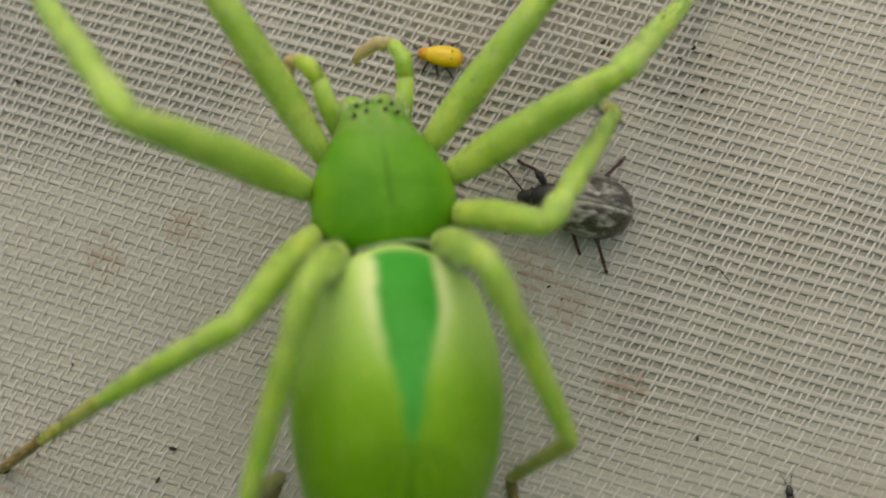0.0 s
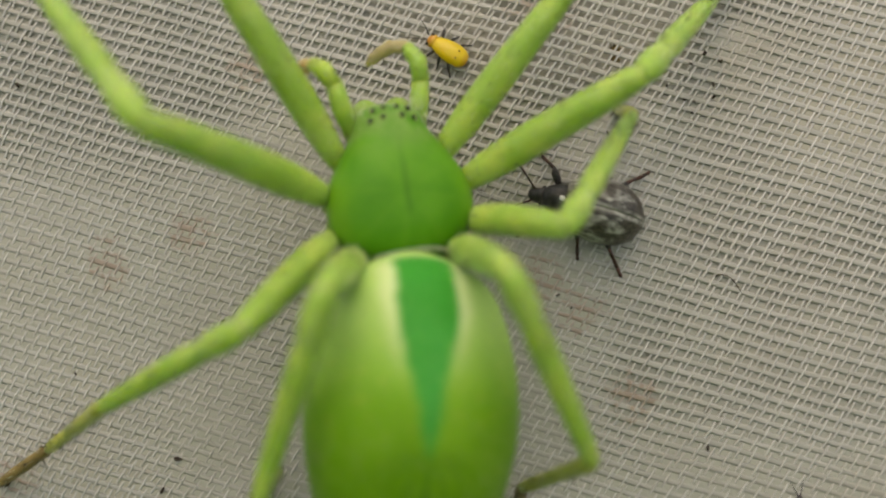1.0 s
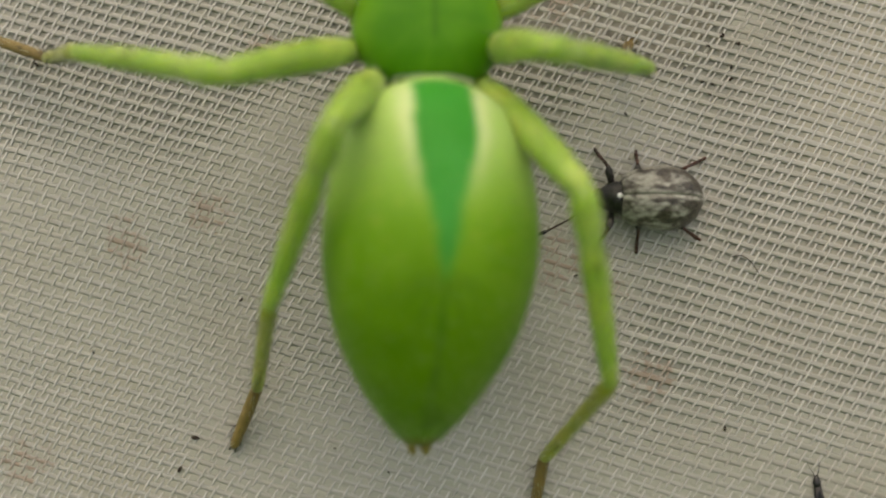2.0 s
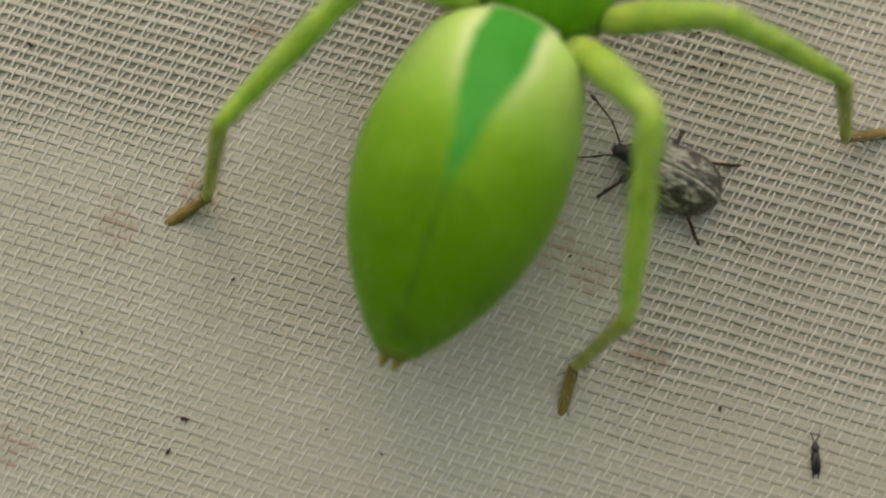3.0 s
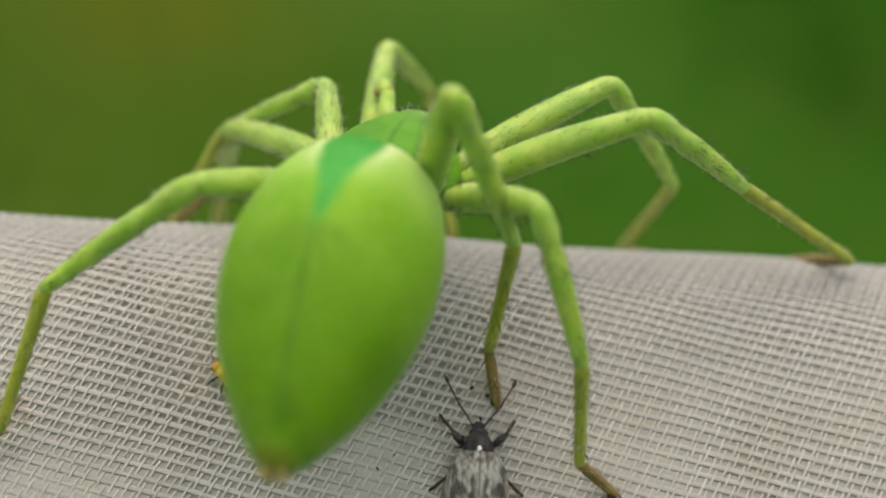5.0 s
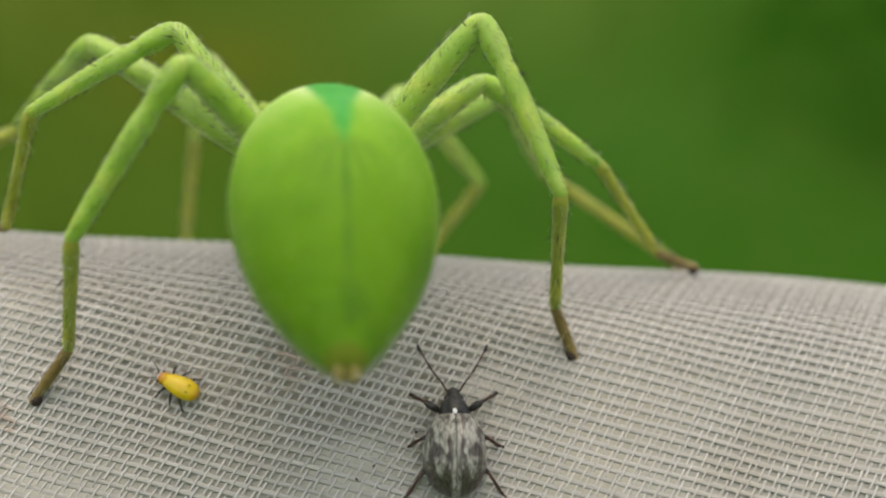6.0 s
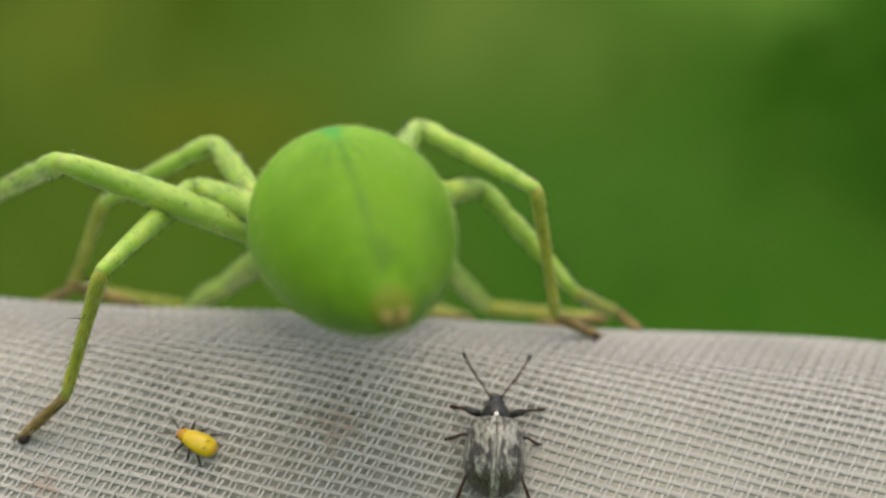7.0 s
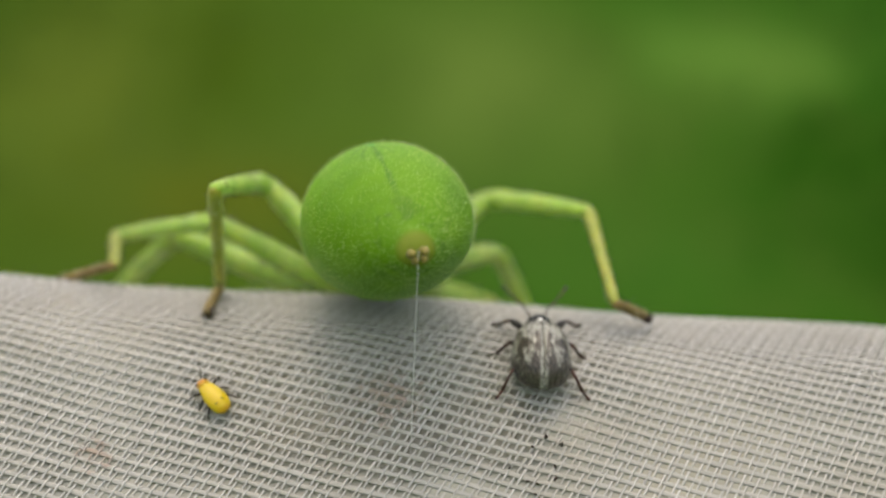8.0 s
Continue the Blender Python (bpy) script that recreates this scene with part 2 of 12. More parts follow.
def woven(name, material, rows):
    """All threads of one direction as flat ribbons that pass over and under the others."""
    rng = np.random.RandomState(4 if rows else 5)
    tr, tc = math.tan(ROW_WAY), 1 / math.tan(COLUMN_WAY)
    half, thick, rise = (0.087, 0.018, 0.0) if rows else (0.035, 0.022, 0.031)
    step, other = (ROW_STEP, COLUMN_STEP) if rows else (COLUMN_STEP, ROW_STEP)
    lines = range(int((S0 - 4) / step), int((S1 + 5) / step)) if rows else range(int((U0 - 14) / step), int((U1 + 8) / step))
    verts, faces = [], []
    # the warp runs in pairs: at each weft thread one of the pair goes over and its twin under, in turn
    for i in lines:
        drift = rng.uniform(-0.012, 0.012)
        for twin in ((0,) if rows else (-1, 1)):
            pts = []
            for m in range(-260, 261):
                # half steps between the crossings with the threads of the other direction
                j = m / 2
                if rows:
                    u = (j * other + tc * i * step) / (1 - tc * tr)
                    s = i * step + tr * u + drift + 0.03 * math.sin(u * 0.9 + i * 0.21)
                    lift = 0.0
                else:
                    lean = tc - 0.012 * max(0.0, -i * step)
                    s = (j * other + tr * i * step) / (1 - lean * tr)
                    u = i * step + lean * s + drift + 0.03 * math.sin(s * 0.8 + i * 0.17)
                    lift = twin * math.cos(math.pi * j) * rise
                if U0 < u < U1 and S0 < s < S1:
                    pts.append((u, s, lift))
            if len(pts) < 4:
                continue
            c = lay(pts)
            way = np.gradient(c, axis=0)
            way /= np.linalg.norm(way, axis=1)[:, None]
            nrm = np.array([face(u, s)[1] for u, s, _ in pts])
            side = np.cross(way, nrm)
            side /= np.linalg.norm(side, axis=1)[:, None]
            apart = 0.082 + 0.014 * np.sin(np.arange(len(pts)) * 0.13 + i * 1.7)[:, None]
            ribbon(verts, faces, c + side * twin * apart, side, nrm, half * (1 + rng.uniform(-0.16, 0.16, (len(pts), 1)) * 0.6 + rng.uniform(-0.1, 0.1)), thick)
    data = bpy.data.meshes.new(name)
    data.from_pydata(verts, [], faces)
    data.materials.append(material)
    data.polygons.foreach_set("use_smooth", [True] * len(data.polygons))
    return new(name, data)


def sheet(name, material, u_range, s_range, step, height):
    """A cloth sheet that follows the net at a height that may change from place to place."""
    us = np.arange(u_range[0], u_range[1] + step / 2, step)
    ss = np.arange(s_range[0], s_range[1] + step / 2, step)
    verts = []
    for s in ss:
        for u in us:
            p, q = face(u, s)
            h = height(u, s)
            verts.append((p[0] * MM, (p[1] + q[1] * h) * MM, (p[2] + q[2] * h) * MM))
    n = len(us)
    faces = [(r * n + k, r * n + k + 1, (r + 1) * n + k + 1, (r + 1) * n + k) for r in range(len(ss) - 1) for k in range(n - 1)]
    data = bpy.data.meshes.new(name)
    data.from_pydata(verts, [], faces)
    data.materials.append(material)
    data.polygons.foreach_set("use_smooth", [True] * len(data.polygons))
    return new(name, data)


TOUCHING = ((4.9, -3.6, 1.6, 2.2), (8.0, -0.9, 1.3, 1.2), (-5.4, -5.4, 2.0, 1.4))


def ease(x):
    x = max(0.0, min(1.0, x))
    return x * x * (3 - 2 * x)


def gap(u, s):
    """How far the inner layer hangs behind the net: near the rim and to one side it is loose, lower down it clings to the net."""
    near = max(math.exp(-((u - a) / w) ** 2 - ((s - b) / h) ** 2) for a, b, w, h in TOUCHING)
    k = noise.noise(Vector((u * 0.16 + 3.1, s * 0.2 - 1.7, 0.4))) + 0.5 * noise.noise(Vector((u * 0.4, s * 0.4, 7.7)))
    loose = max(ease((s + 8.0) / 4.0), ease((u - 4.0) / 2.5) * ease((s + 15.0) / 4.0))
    far = max(0.0, min(1.0, loose * (0.85 + 0.8 * k) - 0.9 * near))
    deep = 0.095 + 1.9 * math.exp(-((u - 2.4) / 4.0) ** 2 - ((s - 0.3) / 2.2) ** 2)
    return 0.008 - 0.016 * max(0.0, k) - deep * far


net = empty("insect_net", NET)
tagged(net, "pale beige woven nylon insect net folded over a rim", "net", kind="structure")
weft = tagged(woven("weft_threads", WEFT, True), "flat pale weft threads of the net", kind="stuff")
warp = tagged(woven("warp_threads", WARP, False), "thin pale warp threads of the net", kind="stuff")
lining = sheet("inner_layer", CLOTH, (-60, 64), (-70, 40), 0.6, lambda u, s: gap(u, s) if (U0 < u < U1 and S0 < s < S1) else -0.3)
thick = lining.modifiers.new("thickness", "SOLIDIFY")
thick.thickness, thick.offset = 0.0002, -1.0
for piece in (weft, warp, lining):
    piece.parent = net

# ---- the meadow: flat, with a grassy bank behind the net, one sheet to the horizon ----
def lie(y):
    """Height of the ground, metres."""
    rise = max(0.0, min(1.0, (y - 0.35) / 1.3))
    return -0.42 + 1.15 * rise * rise * (3 - 2 * rise)


bm = bmesh.new()
xs = [-400, -40, -6] + [-2 + 0.25 * k for k in range(17)] + [6, 40, 400]
ys = [-400, -40, -6, -1] + [-0.4 + 0.1 * k for k in range(24)] + [4, 12, 40, 400]
grid = [[bm.verts.new((x * 1000, y * 1000, (lie(y) + (0.05 * noise.noise(Vector((x * 1.7, y * 1.7, 0))) if abs(x) < 6 and -2 < y < 3 else 0)) * 1000)) for x in xs] for y in ys]
for a, b in zip(grid, grid[1:]):
    for k in range(len(xs) - 1):
        bm.faces.new((a[k], a[k + 1], b[k + 1], b[k]))
ground = tagged(part("ground", bm, MEADOW), "green meadow with a grassy bank, out of focus", "meadow", kind="structure")

# grass blades on the bank
bm = bmesh.new()
rng = random.Random(21)
for _ in range(5200):
    x, y = rng.uniform(-0.75, 0.75), rng.uniform(0.50, 1.35)
    root = Vector((x, y, lie(y) - 0.01)) * 1000
    tall, turn, lean = rng.uniform(18, 45), rng.uniform(0, 2 * math.pi), rng.uniform(0.2, 0.9)
    wide = rng.uniform(1.5, 3.5)
    way = Vector((math.cos(turn), math.sin(turn), 0))
    across = Vector((-way.y, way.x, 0)) * wide
    ring = []
    for f, w in ((0, 1.0), (0.45, 0.9), (0.8, 0.5)):
        mid = root + Vector((0, 0, tall * (f - 0.25 * lean * f * f))) + way * (tall * lean * f * f)
        ring.append((bm.verts.new(mid - across * w), bm.verts.new(mid + across * w)))
    tip = bm.verts.new(root + Vector((0, 0, tall * (1 - 0.3 * lean))) + way * (tall * lean))
    for p, q in zip(ring, ring[1:]):
        bm.faces.new((p[0], p[1], q[1], q[0]))
    bm.faces.new((ring[-1][0], ring[-1][1], tip))
grass = tagged(part("grass", bm, MEADOW), "blurred green meadow grass on the bank behind the net", "grass", kind="stuff")


# ---- the green spider ----
ABDOMEN_LONG = 9.75
ABDOMEN_WIDE = [(0.0, 0.16), (0.03, 0.42), (0.1, 0.72), (0.2, 0.875), (0.33, 0.965), (0.47, 1.0), (0.6, 0.94), (0.72, 0.815), (0.83, 0.615), (0.92, 0.395), (0.97, 0.235), (1.0, 0.13)]


def abdomen_at(f, a):
    """A point of the abdomen's skin, f from front to tail and a round the section (0 to the spider's right, quarter turn up)."""
    w = 2.86 * curve_of(ABDOMEN_WIDE, f)
    rise = 0.45 - 1.72 * f ** 2.3 + 0.25 * math.sin(math.pi * f)
    up, down = w * 0.97, w * 0.88
    y = -ABDOMEN_LONG * f
    c, s = math.cos(a), math.sin(a)
    return Vector((w * c, y, rise + (up if s > 0 else down) * s))


def abdomen_material():
    m = Nodes("abdomen_green_skin")
    v = m.coords()
    x, y, z = m.split(v)
    f = m.math("DIVIDE", y, -ABDOMEN_LONG * MM)                       # 0 front, 1 tail
    ax = m.math("ABSOLUTE", x)
    wob = m.math("MULTIPLY", m.math("SUBTRACT", m.noise(v, 900.0, 4.0), 0.5), 0.00042)
    # leaf-shaped mark: widens a little, then narrows to a point at 0.55
    taper = m.ramp(f, 0.20, 0.57, False)
    half = m.math("MULTIPLY", m.math("SUBTRACT", 1.0, m.math("POWER", taper, 1.15)), 0.00082)
    edge = m.math("SUBTRACT", m.math("ADD", ax, wob), half)
    top = m.ramp(z, 0.0012, 0.0018)
    inside = m.math("MULTIPLY", m.math("SUBTRACT", 1.0, m.ramp(edge, -0.00020, 0.00016)), m.math("MULTIPLY", top, m.math("LESS_THAN", f, 0.57)))
    rim = m.math("MULTIPLY", m.math("SUBTRACT", 1.0, m.ramp(edge, 0.00003, 0.0006)), m.math("SUBTRACT", 1.0, m.ramp(f, 0.12, 0.42)))
    rim = m.math("MULTIPLY", rim, top)
    pale = m.math("MULTIPLY", m.math("SUBTRACT", 1.0, m.ramp(f, 0.10, 0.46)), m.ramp(z, -0.0012, 0.0008))
    mott = m.ramp(m.noise(v, 480.0, 4.0), 0.35, 0.7)
    speck = m.ramp(m.cells(v, 2600.0), 0.10, 0.34)
    base = m.mix(mott, rgb(0.175, 0.395, 0.019), rgb(0.225, 0.460, 0.032))
    base = m.mix(m.math("MULTIPLY", m.math("SUBTRACT", 1.0, speck), 0.48), base, rgb(0.40, 0.52, 0.08))
    # deeper green to the tail: partly pigment, partly its shade painted into the colour
    base = m.mix(m.math("MULTIPLY", m.ramp(f, 0.24, 0.84), 0.94), base, m.mix(mott, rgb(0.092, 0.240, 0.003), rgb(0.132, 0.305, 0.007)))
    base = m.mix(m.math("MULTIPLY", pale, 0.9), base, rgb(0.48, 0.70, 0.20))
    base = m.mix(m.math("MULTIPLY", rim, 0.8), base, rgb(0.70, 0.78, 0.42))
    base = m.mix(inside, base, m.mix(mott, rgb(0.036, 0.30, 0.030), rgb(0.058, 0.36, 0.055)))
    # the fine heart line behind the mark and a few veins that fan out of its tip
    line = m.math("MULTIPLY", m.math("SUBTRACT", 1.0, m.ramp(m.math("ADD", ax, m.math("ABSOLUTE", wob)), 0.00005, 0.00017)),
                  m.math("MULTIPLY", m.ramp(f, 0.54, 0.60), m.math("SUBTRACT", 1.0, m.ramp(f, 0.80, 0.93))))
    base = m.mix(m.math("MULTIPLY", m.math("MULTIPLY", line, m.ramp(z, -0.0004, 0.0006)), 0.62), base, rgb(0.05, 0.17, 0.012))
    for lean, reach in ((0.00062, 0.72), (0.00125, 0.68), (0.0019, 0.66)):
        track = m.math("MULTIPLY", m.math("POWER", m.ramp(f, 0.535, reach, False), 0.8), lean)
        near = m.math("ABSOLUTE", m.math("SUBTRACT", m.math("ADD", ax, wob), track))
        vein = m.math("MULTIPLY", m.math("SUBTRACT", 1.0, m.ramp(near, 0.00002, 0.00009)), m.math("MULTIPLY", m.ramp(f, 0.54, 0.57), m.math("SUBTRACT", 1.0, m.ramp(f, reach - 0.1, reach))))
        base = m.mix(m.math("MULTIPLY", m.math("MULTIPLY", vein, m.ramp(z, -0.0004, 0.0006)), 0.48), base, rgb(0.05, 0.17, 0.012))
    tail = m.ramp(f, 0.970, 0.990)
    base = m.mix(m.math("MULTIPLY", tail, 0.7), base, rgb(0.20, 0.21, 0.03))
    smudge = m.math("MULTIPLY", m.math("MULTIPLY", m.ramp(f, 0.84, 0.925), m.math("SUBTRACT", 1.0, m.ramp(f, 0.955, 0.975))), m.ramp(m.noise(v, 1500.0, 3.0), 0.48, 0.60))
    base = m.mix(m.math("MULTIPLY", smudge, 0.3), base, rgb(0.018, 0.075, 0.010))
    m.set(Base_Color=base, Roughness=0.48, Specular_IOR_Level=0.13, Subsurface_Weight=0.25, Subsurface_Radius=(0.8, 1.0, 0.2), Subsurface_Scale=0.0008,
          Sheen_Weight=0.02, Sheen_Roughness=0.4, Sheen_Tint=rgb(0.85, 1.0, 0.6))
    m.bump(m.math("ADD", m.noise(v, 5200.0, 3.0), m.math("MULTIPLY", m.cells(v, 3000.0), 0.5)), 0.00004, 0.35)
    return m.mat


def carapace_material():
    m = Nodes("carapace_green")
    v = m.coords()
    x, y, z = m.split(v)
    ax = m.math("ABSOLUTE", x)
    head = m.ramp(y, 0.0022, 0.0040)
    mott = m.ramp(m.noise(v, 620.0, 4.0), 0.35, 0.7)
    base = m.mix(mott, rgb(0.066, 0.240, 0.008), rgb(0.102, 0.305, 0.014))
    turn = m.math("ARCTAN2", m.math("SUBTRACT", y, 0.0014), x)
    furrow = m.ramp(m.math("COSINE", m.math("ADD", m.math("MULTIPLY", turn, 8.0), m.math("MULTIPLY", m.noise(v, 700.0, 2.0), 3.0))), 0.45, 1.0)
    base = m.mix(m.math("MULTIPLY", furrow, 0.16), base, rgb(0.135, 0.335, 0.022))
    base = m.mix(m.math("MULTIPLY", m.math("MULTIPLY", head, m.ramp(m.noise(v, 1500.0, 3.0), 0.30, 0.62)), 0.85), base, rgb(0.22, 0.36, 0.085))
    side = m.ramp(ax, 0.0013, 0.0021)
    base = m.mix(m.math("MULTIPLY", side, 0.6), base, rgb(0.20, 0.42, 0.03))
    groove = m.math("MULTIPLY", m.math("SUBTRACT", 1.0, m.ramp(ax, 0.00003, 0.00014)), m.math("MULTIPLY", m.ramp(y, 0.0006, 0.0011), m.math("SUBTRACT", 1.0, m.ramp(y, 0.0016, 0.0034))))
    base = m.mix(m.math("MULTIPLY", groove, 0.4), base, rgb(0.03, 0.12, 0.004))
    m.set(Base_Color=base, Roughness=0.46, Specular_IOR_Level=0.2, Subsurface_Weight=0.2, Subsurface_Radius=(0.8, 1.0, 0.2), Subsurface_Scale=0.0007)
    m.bump(m.noise(v, 4200.0, 3.0), 0.00003, 0.35)
    return m.mat


ABDOMEN_SKIN, CARAPACE = abdomen_material(), carapace_material()
LEG_SKIN = waxy("leg_green_skin", (0.285, 0.455, 0.068), (0.40, 0.555, 0.125), 0.34, 0.9, fuzz=0.18)
LEG_LOW = waxy("leg_olive_skin", (0.28, 0.32, 0.045), (0.37, 0.38, 0.075), 0.40, 0.7, fuzz=0.2)
FOOT_SKIN = waxy("foot_brown_skin", (0.17, 0.115, 0.035), (0.28, 0.20, 0.07), 0.55, 0.2)
PALP_TIP = waxy("palp_tip_tan_skin", (0.36, 0.30, 0.15), (0.47, 0.40, 0.23), 0.5, 0.5)
COXA_SKIN = waxy("coxa_pale_green_skin", (0.22, 0.38, 0.04), (0.32, 0.46, 0.08), 0.45, 0.5)
PAD = chitin("dark_foot_pad", (0.035, 0.022, 0.015), (0.07, 0.045, 0.03), 0.8)
BRISTLE = chitin("dark_bristle", (0.02, 0.018, 0.015), (0.05, 0.04, 0.03), 0.5)
ABDOMEN_DOWN = waxy("pale_green_down", (0.27, 0.47, 0.085), (0.42, 0.59, 0.18), 0.5, 0.2)
DOWN = waxy("pale_down", (0.62, 0.66, 0.48), (0.75, 0.78, 0.62), 0.6, 0.2)
EYE_BLACK = chitin("black_eye", (0.006, 0.006, 0.008), (0.012, 0.012, 0.014), 0.12)
EYE_RING = waxy("pale_eye_mound", (0.24, 0.40, 0.10), (0.34, 0.46, 0.18), 0.5, 0.3)
SPINNERET = waxy("spinneret_tan", (0.20, 0.17, 0.045), (0.28, 0.24, 0.065), 0.5, 0.3)

spider = empty("green_spider")
tagged(spider, "bright green huntsman spider with a striped pale abdomen on the net", "spider")


def build_abdomen():
    bm = bmesh.new()
    loops = []
    steps = [0.0, 0.012, 0.03] + [k / 40 for k in range(2, 39)] + [0.965, 0.982, 1.0]
    for f in steps:
        loops.append([abdomen_at(f, 2 * math.pi * k / 48) for k in range(48)])
    rings(bm, loops)
    ab = part("abdomen", bm, ABDOMEN_SKIN, spider, "pale green egg-shaped abdomen with a dark green stripe")
    rng = random.Random(11)
    # fine pale down, denser towards the tail
    bm = bmesh.new()
    spots = []
    for _ in range(6500):
        f = 0.03 + 0.95 * rng.random() ** 0.55
        a = rng.uniform(0, 2 * math.pi)
        p = abdomen_at(f, a)
        q = (abdomen_at(min(1, f + 0.01), a) - p).cross(abdomen_at(f, a + 0.02) - p)
        out = q.normalized()
        if out.dot(Vector((math.cos(a), 0, math.sin(a)))) < 0:
            out = -out
        spots.append((p - out * 0.004, out + Vector((0, -1.1, 0))))
    hairs(bm, spots, 0.17, 0.0055, rng, 0.35)
    part("down_hair", bm, ABDOMEN_DOWN, ab, "fine pale hairs of the abdomen")
    # spinnerets
    for sx, sz, big in ((-0.17, 0.0, 1.0), (0.17, 0.0, 1.0), (-0.12, -0.22, 0.75), (0.12, -0.22, 0.75)):
        bm = bmesh.new()
        base = Vector((sx, -ABDOMEN_LONG + 0.12, -1.27 + sz))
        tube(bm, [base, base + Vector((sx * 0.2, -0.14, -0.03)), base + Vector((sx * 0.1, -0.34 * big, -0.07)), base + Vector((-sx * 0.2, -0.43 * big, -0.09))],
             [0.15 * big, 0.15 * big, 0.11 * big, 0.03], 10)
        part("spinneret", bm, SPINNERET, ab, "short tan spinneret")
    return ab


def build_prosoma():
    shape = [(0.0, 0.36), (0.05, 0.62), (0.15, 0.86), (0.28, 0.99), (0.38, 1.0), (0.52, 0.93), (0.66, 0.77), (0.78, 0.60), (0.88, 0.535), (0.95, 0.50), (1.0, 0.34)]
    tall = [(0.0, 0.35), (0.08, 0.75), (0.2, 1.05), (0.4, 1.28), (0.6, 1.30), (0.8, 1.22), (0.92, 1.05), (1.0, 0.62)]
    bm = bmesh.new()
    loops = []
    for k in range(30):
        f = k / 29
        w, h = 2.08 * curve_of(shape, f), 1.12 * curve_of(tall, f)
        y = -0.15 + 4.6 * f
        loop = []
        for j in range(40):
            a = 2 * math.pi * j / 40
            c, s = math.cos(a), math.sin(a)
            dent = 0.10 * math.exp(-(c * w / 0.16) ** 2) * max(0.0, 1 - abs(f - 0.33) / 0.18) if s > 0 else 0.0
            loop.append((w * math.copysign(abs(c) ** 0.9, c), y, (h * abs(s) ** 0.85 - dent) if s > 0 else 0.42 * s * min(1, h)))
        loops.append(loop)
    rings(bm, loops)
    pr = part("prosoma", bm, CARAPACE, spider, "smooth grass-green carapace with a pale head")
    bm = bmesh.new()
    tube(bm, [(0, 0.25, 0.15), (0, -0.1, 0.25), (0, -0.45, 0.4)], [0.42, 0.34, 0.42], 14)
    part("waist", bm, COXA_SKIN, spider)
    bm = bmesh.new()
    tube(bm, [(0, 0.2, -0.35), (0, 1.4, -0.5), (0, 2.8, -0.5), (0, 3.5, -0.4)], [0.6, 1.05, 0.95, 0.5], 18, 0.6)
    part("breastplate", bm, COXA_SKIN, spider)
    # eyes: two curved rows of four, set in low pale mounds on the head

    def crown(x, y):
        f = (y + 0.15) / 4.6
        w, h = 2.08 * curve_of(shape, f), 1.12 * curve_of(tall, f)
        c = min(1.0, abs(x) / w) ** (1 / 0.9)
        return h * math.sqrt(1 - c * c) ** 0.85

    for x, y, r in ((-0.19, 4.06, 0.062), (0.19, 4.06, 0.062), (-0.50, 3.98, 0.075), (0.50, 3.98, 0.075),
                    (-0.27, 3.72, 0.072), (0.27, 3.72, 0.072), (-0.62, 3.66, 0.078), (0.62, 3.66, 0.078)):
        z = crown(x, y)
        bm = bmesh.new()
        bmesh.ops.create_uvsphere(bm, u_segments=12, v_segments=8, radius=r, matrix=Matrix.Translation((x, y, z + 0.045)))
        eye = part("eye", bm, EYE_BLACK, pr, "small glossy black eye")
        bm = bmesh.new()
        bmesh.ops.create_uvsphere(bm, u_segments=14, v_segments=8, radius=r * 1.55, matrix=Matrix.Translation((x, y, z - 0.02)) @ Matrix.Diagonal((1, 1, 0.62, 1)))
        part("eye_ring", bm, EYE_RING, eye)
    for sx in (-1, 1):
        bm = bmesh.new()
        tube(bm, [(sx * 0.42, 3.9, 0.35), (sx * 0.46, 4.45, 0.05), (sx * 0.44, 4.55, -0.5), (sx * 0.36, 4.35, -0.95)], [0.38, 0.46, 0.40, 0.20], 14)
        jaw = part("chelicera", bm, COXA_SKIN, spider, "pale green jaw")
        bm = bmesh.new()
        tube(bm, [(sx * 0.36, 4.35, -0.9), (sx * 0.22, 4.25, -1.05), (sx * 0.06, 4.12, -1.0)], [0.10, 0.07, 0.015], 8)
        part("fang", bm, PAD, jaw)
    rng = random.Random(5)
    bm = bmesh.new()
    spots = []
    for _ in range(130):
        x, y = rng.uniform(-1, 1), 4.5 - 0.7 * rng.random() ** 2
        spots.append(((x, y - 0.25, 0.75 + 0.35 * rng.random()), (x * 0.4, 0.7, 0.8)))
    for _ in range(260):
        a = rng.uniform(0.1, math.pi - 0.1)
        spots.append(((1.0 * math.cos(a), -0.02, 0.3 + 0.45 * math.sin(a)), (math.cos(a) * 0.6, -0.8, math.sin(a))))
    hairs(bm, spots, 0.34, 0.006, rng, 0.5)
    part("head_hair", bm, DOWN, pr, "white bristles of the head")
    # palps: one stretched ahead with its tip curled in, the other held low
    ahead = ([(0.9, 3.7, -0.1), (1.02, 4.4, 0.5), (1.12, 5.0, 0.9)], [(1.12, 4.95, 0.9), (1.10, 5.5, 1.1), (0.85, 6.0, 1.1)], [(0.86, 5.98, 1.1), (0.45, 6.15, 0.9), (-0.05, 6.0, 0.6), (-0.25, 5.85, 0.4)])
    low = ([(-0.95, 3.7, 0.2), (-1.3, 4.4, 0.9), (-1.45, 4.9, 1.3)], [(-1.45, 4.85, 1.3), (-1.7, 5.3, 1.4), (-1.95, 5.6, 1.2)], [(-1.95, 5.55, 1.2), (-2.1, 5.8, 0.8), (-2.1, 5.85, 0.3), (-2.0, 5.8, -0.1)])
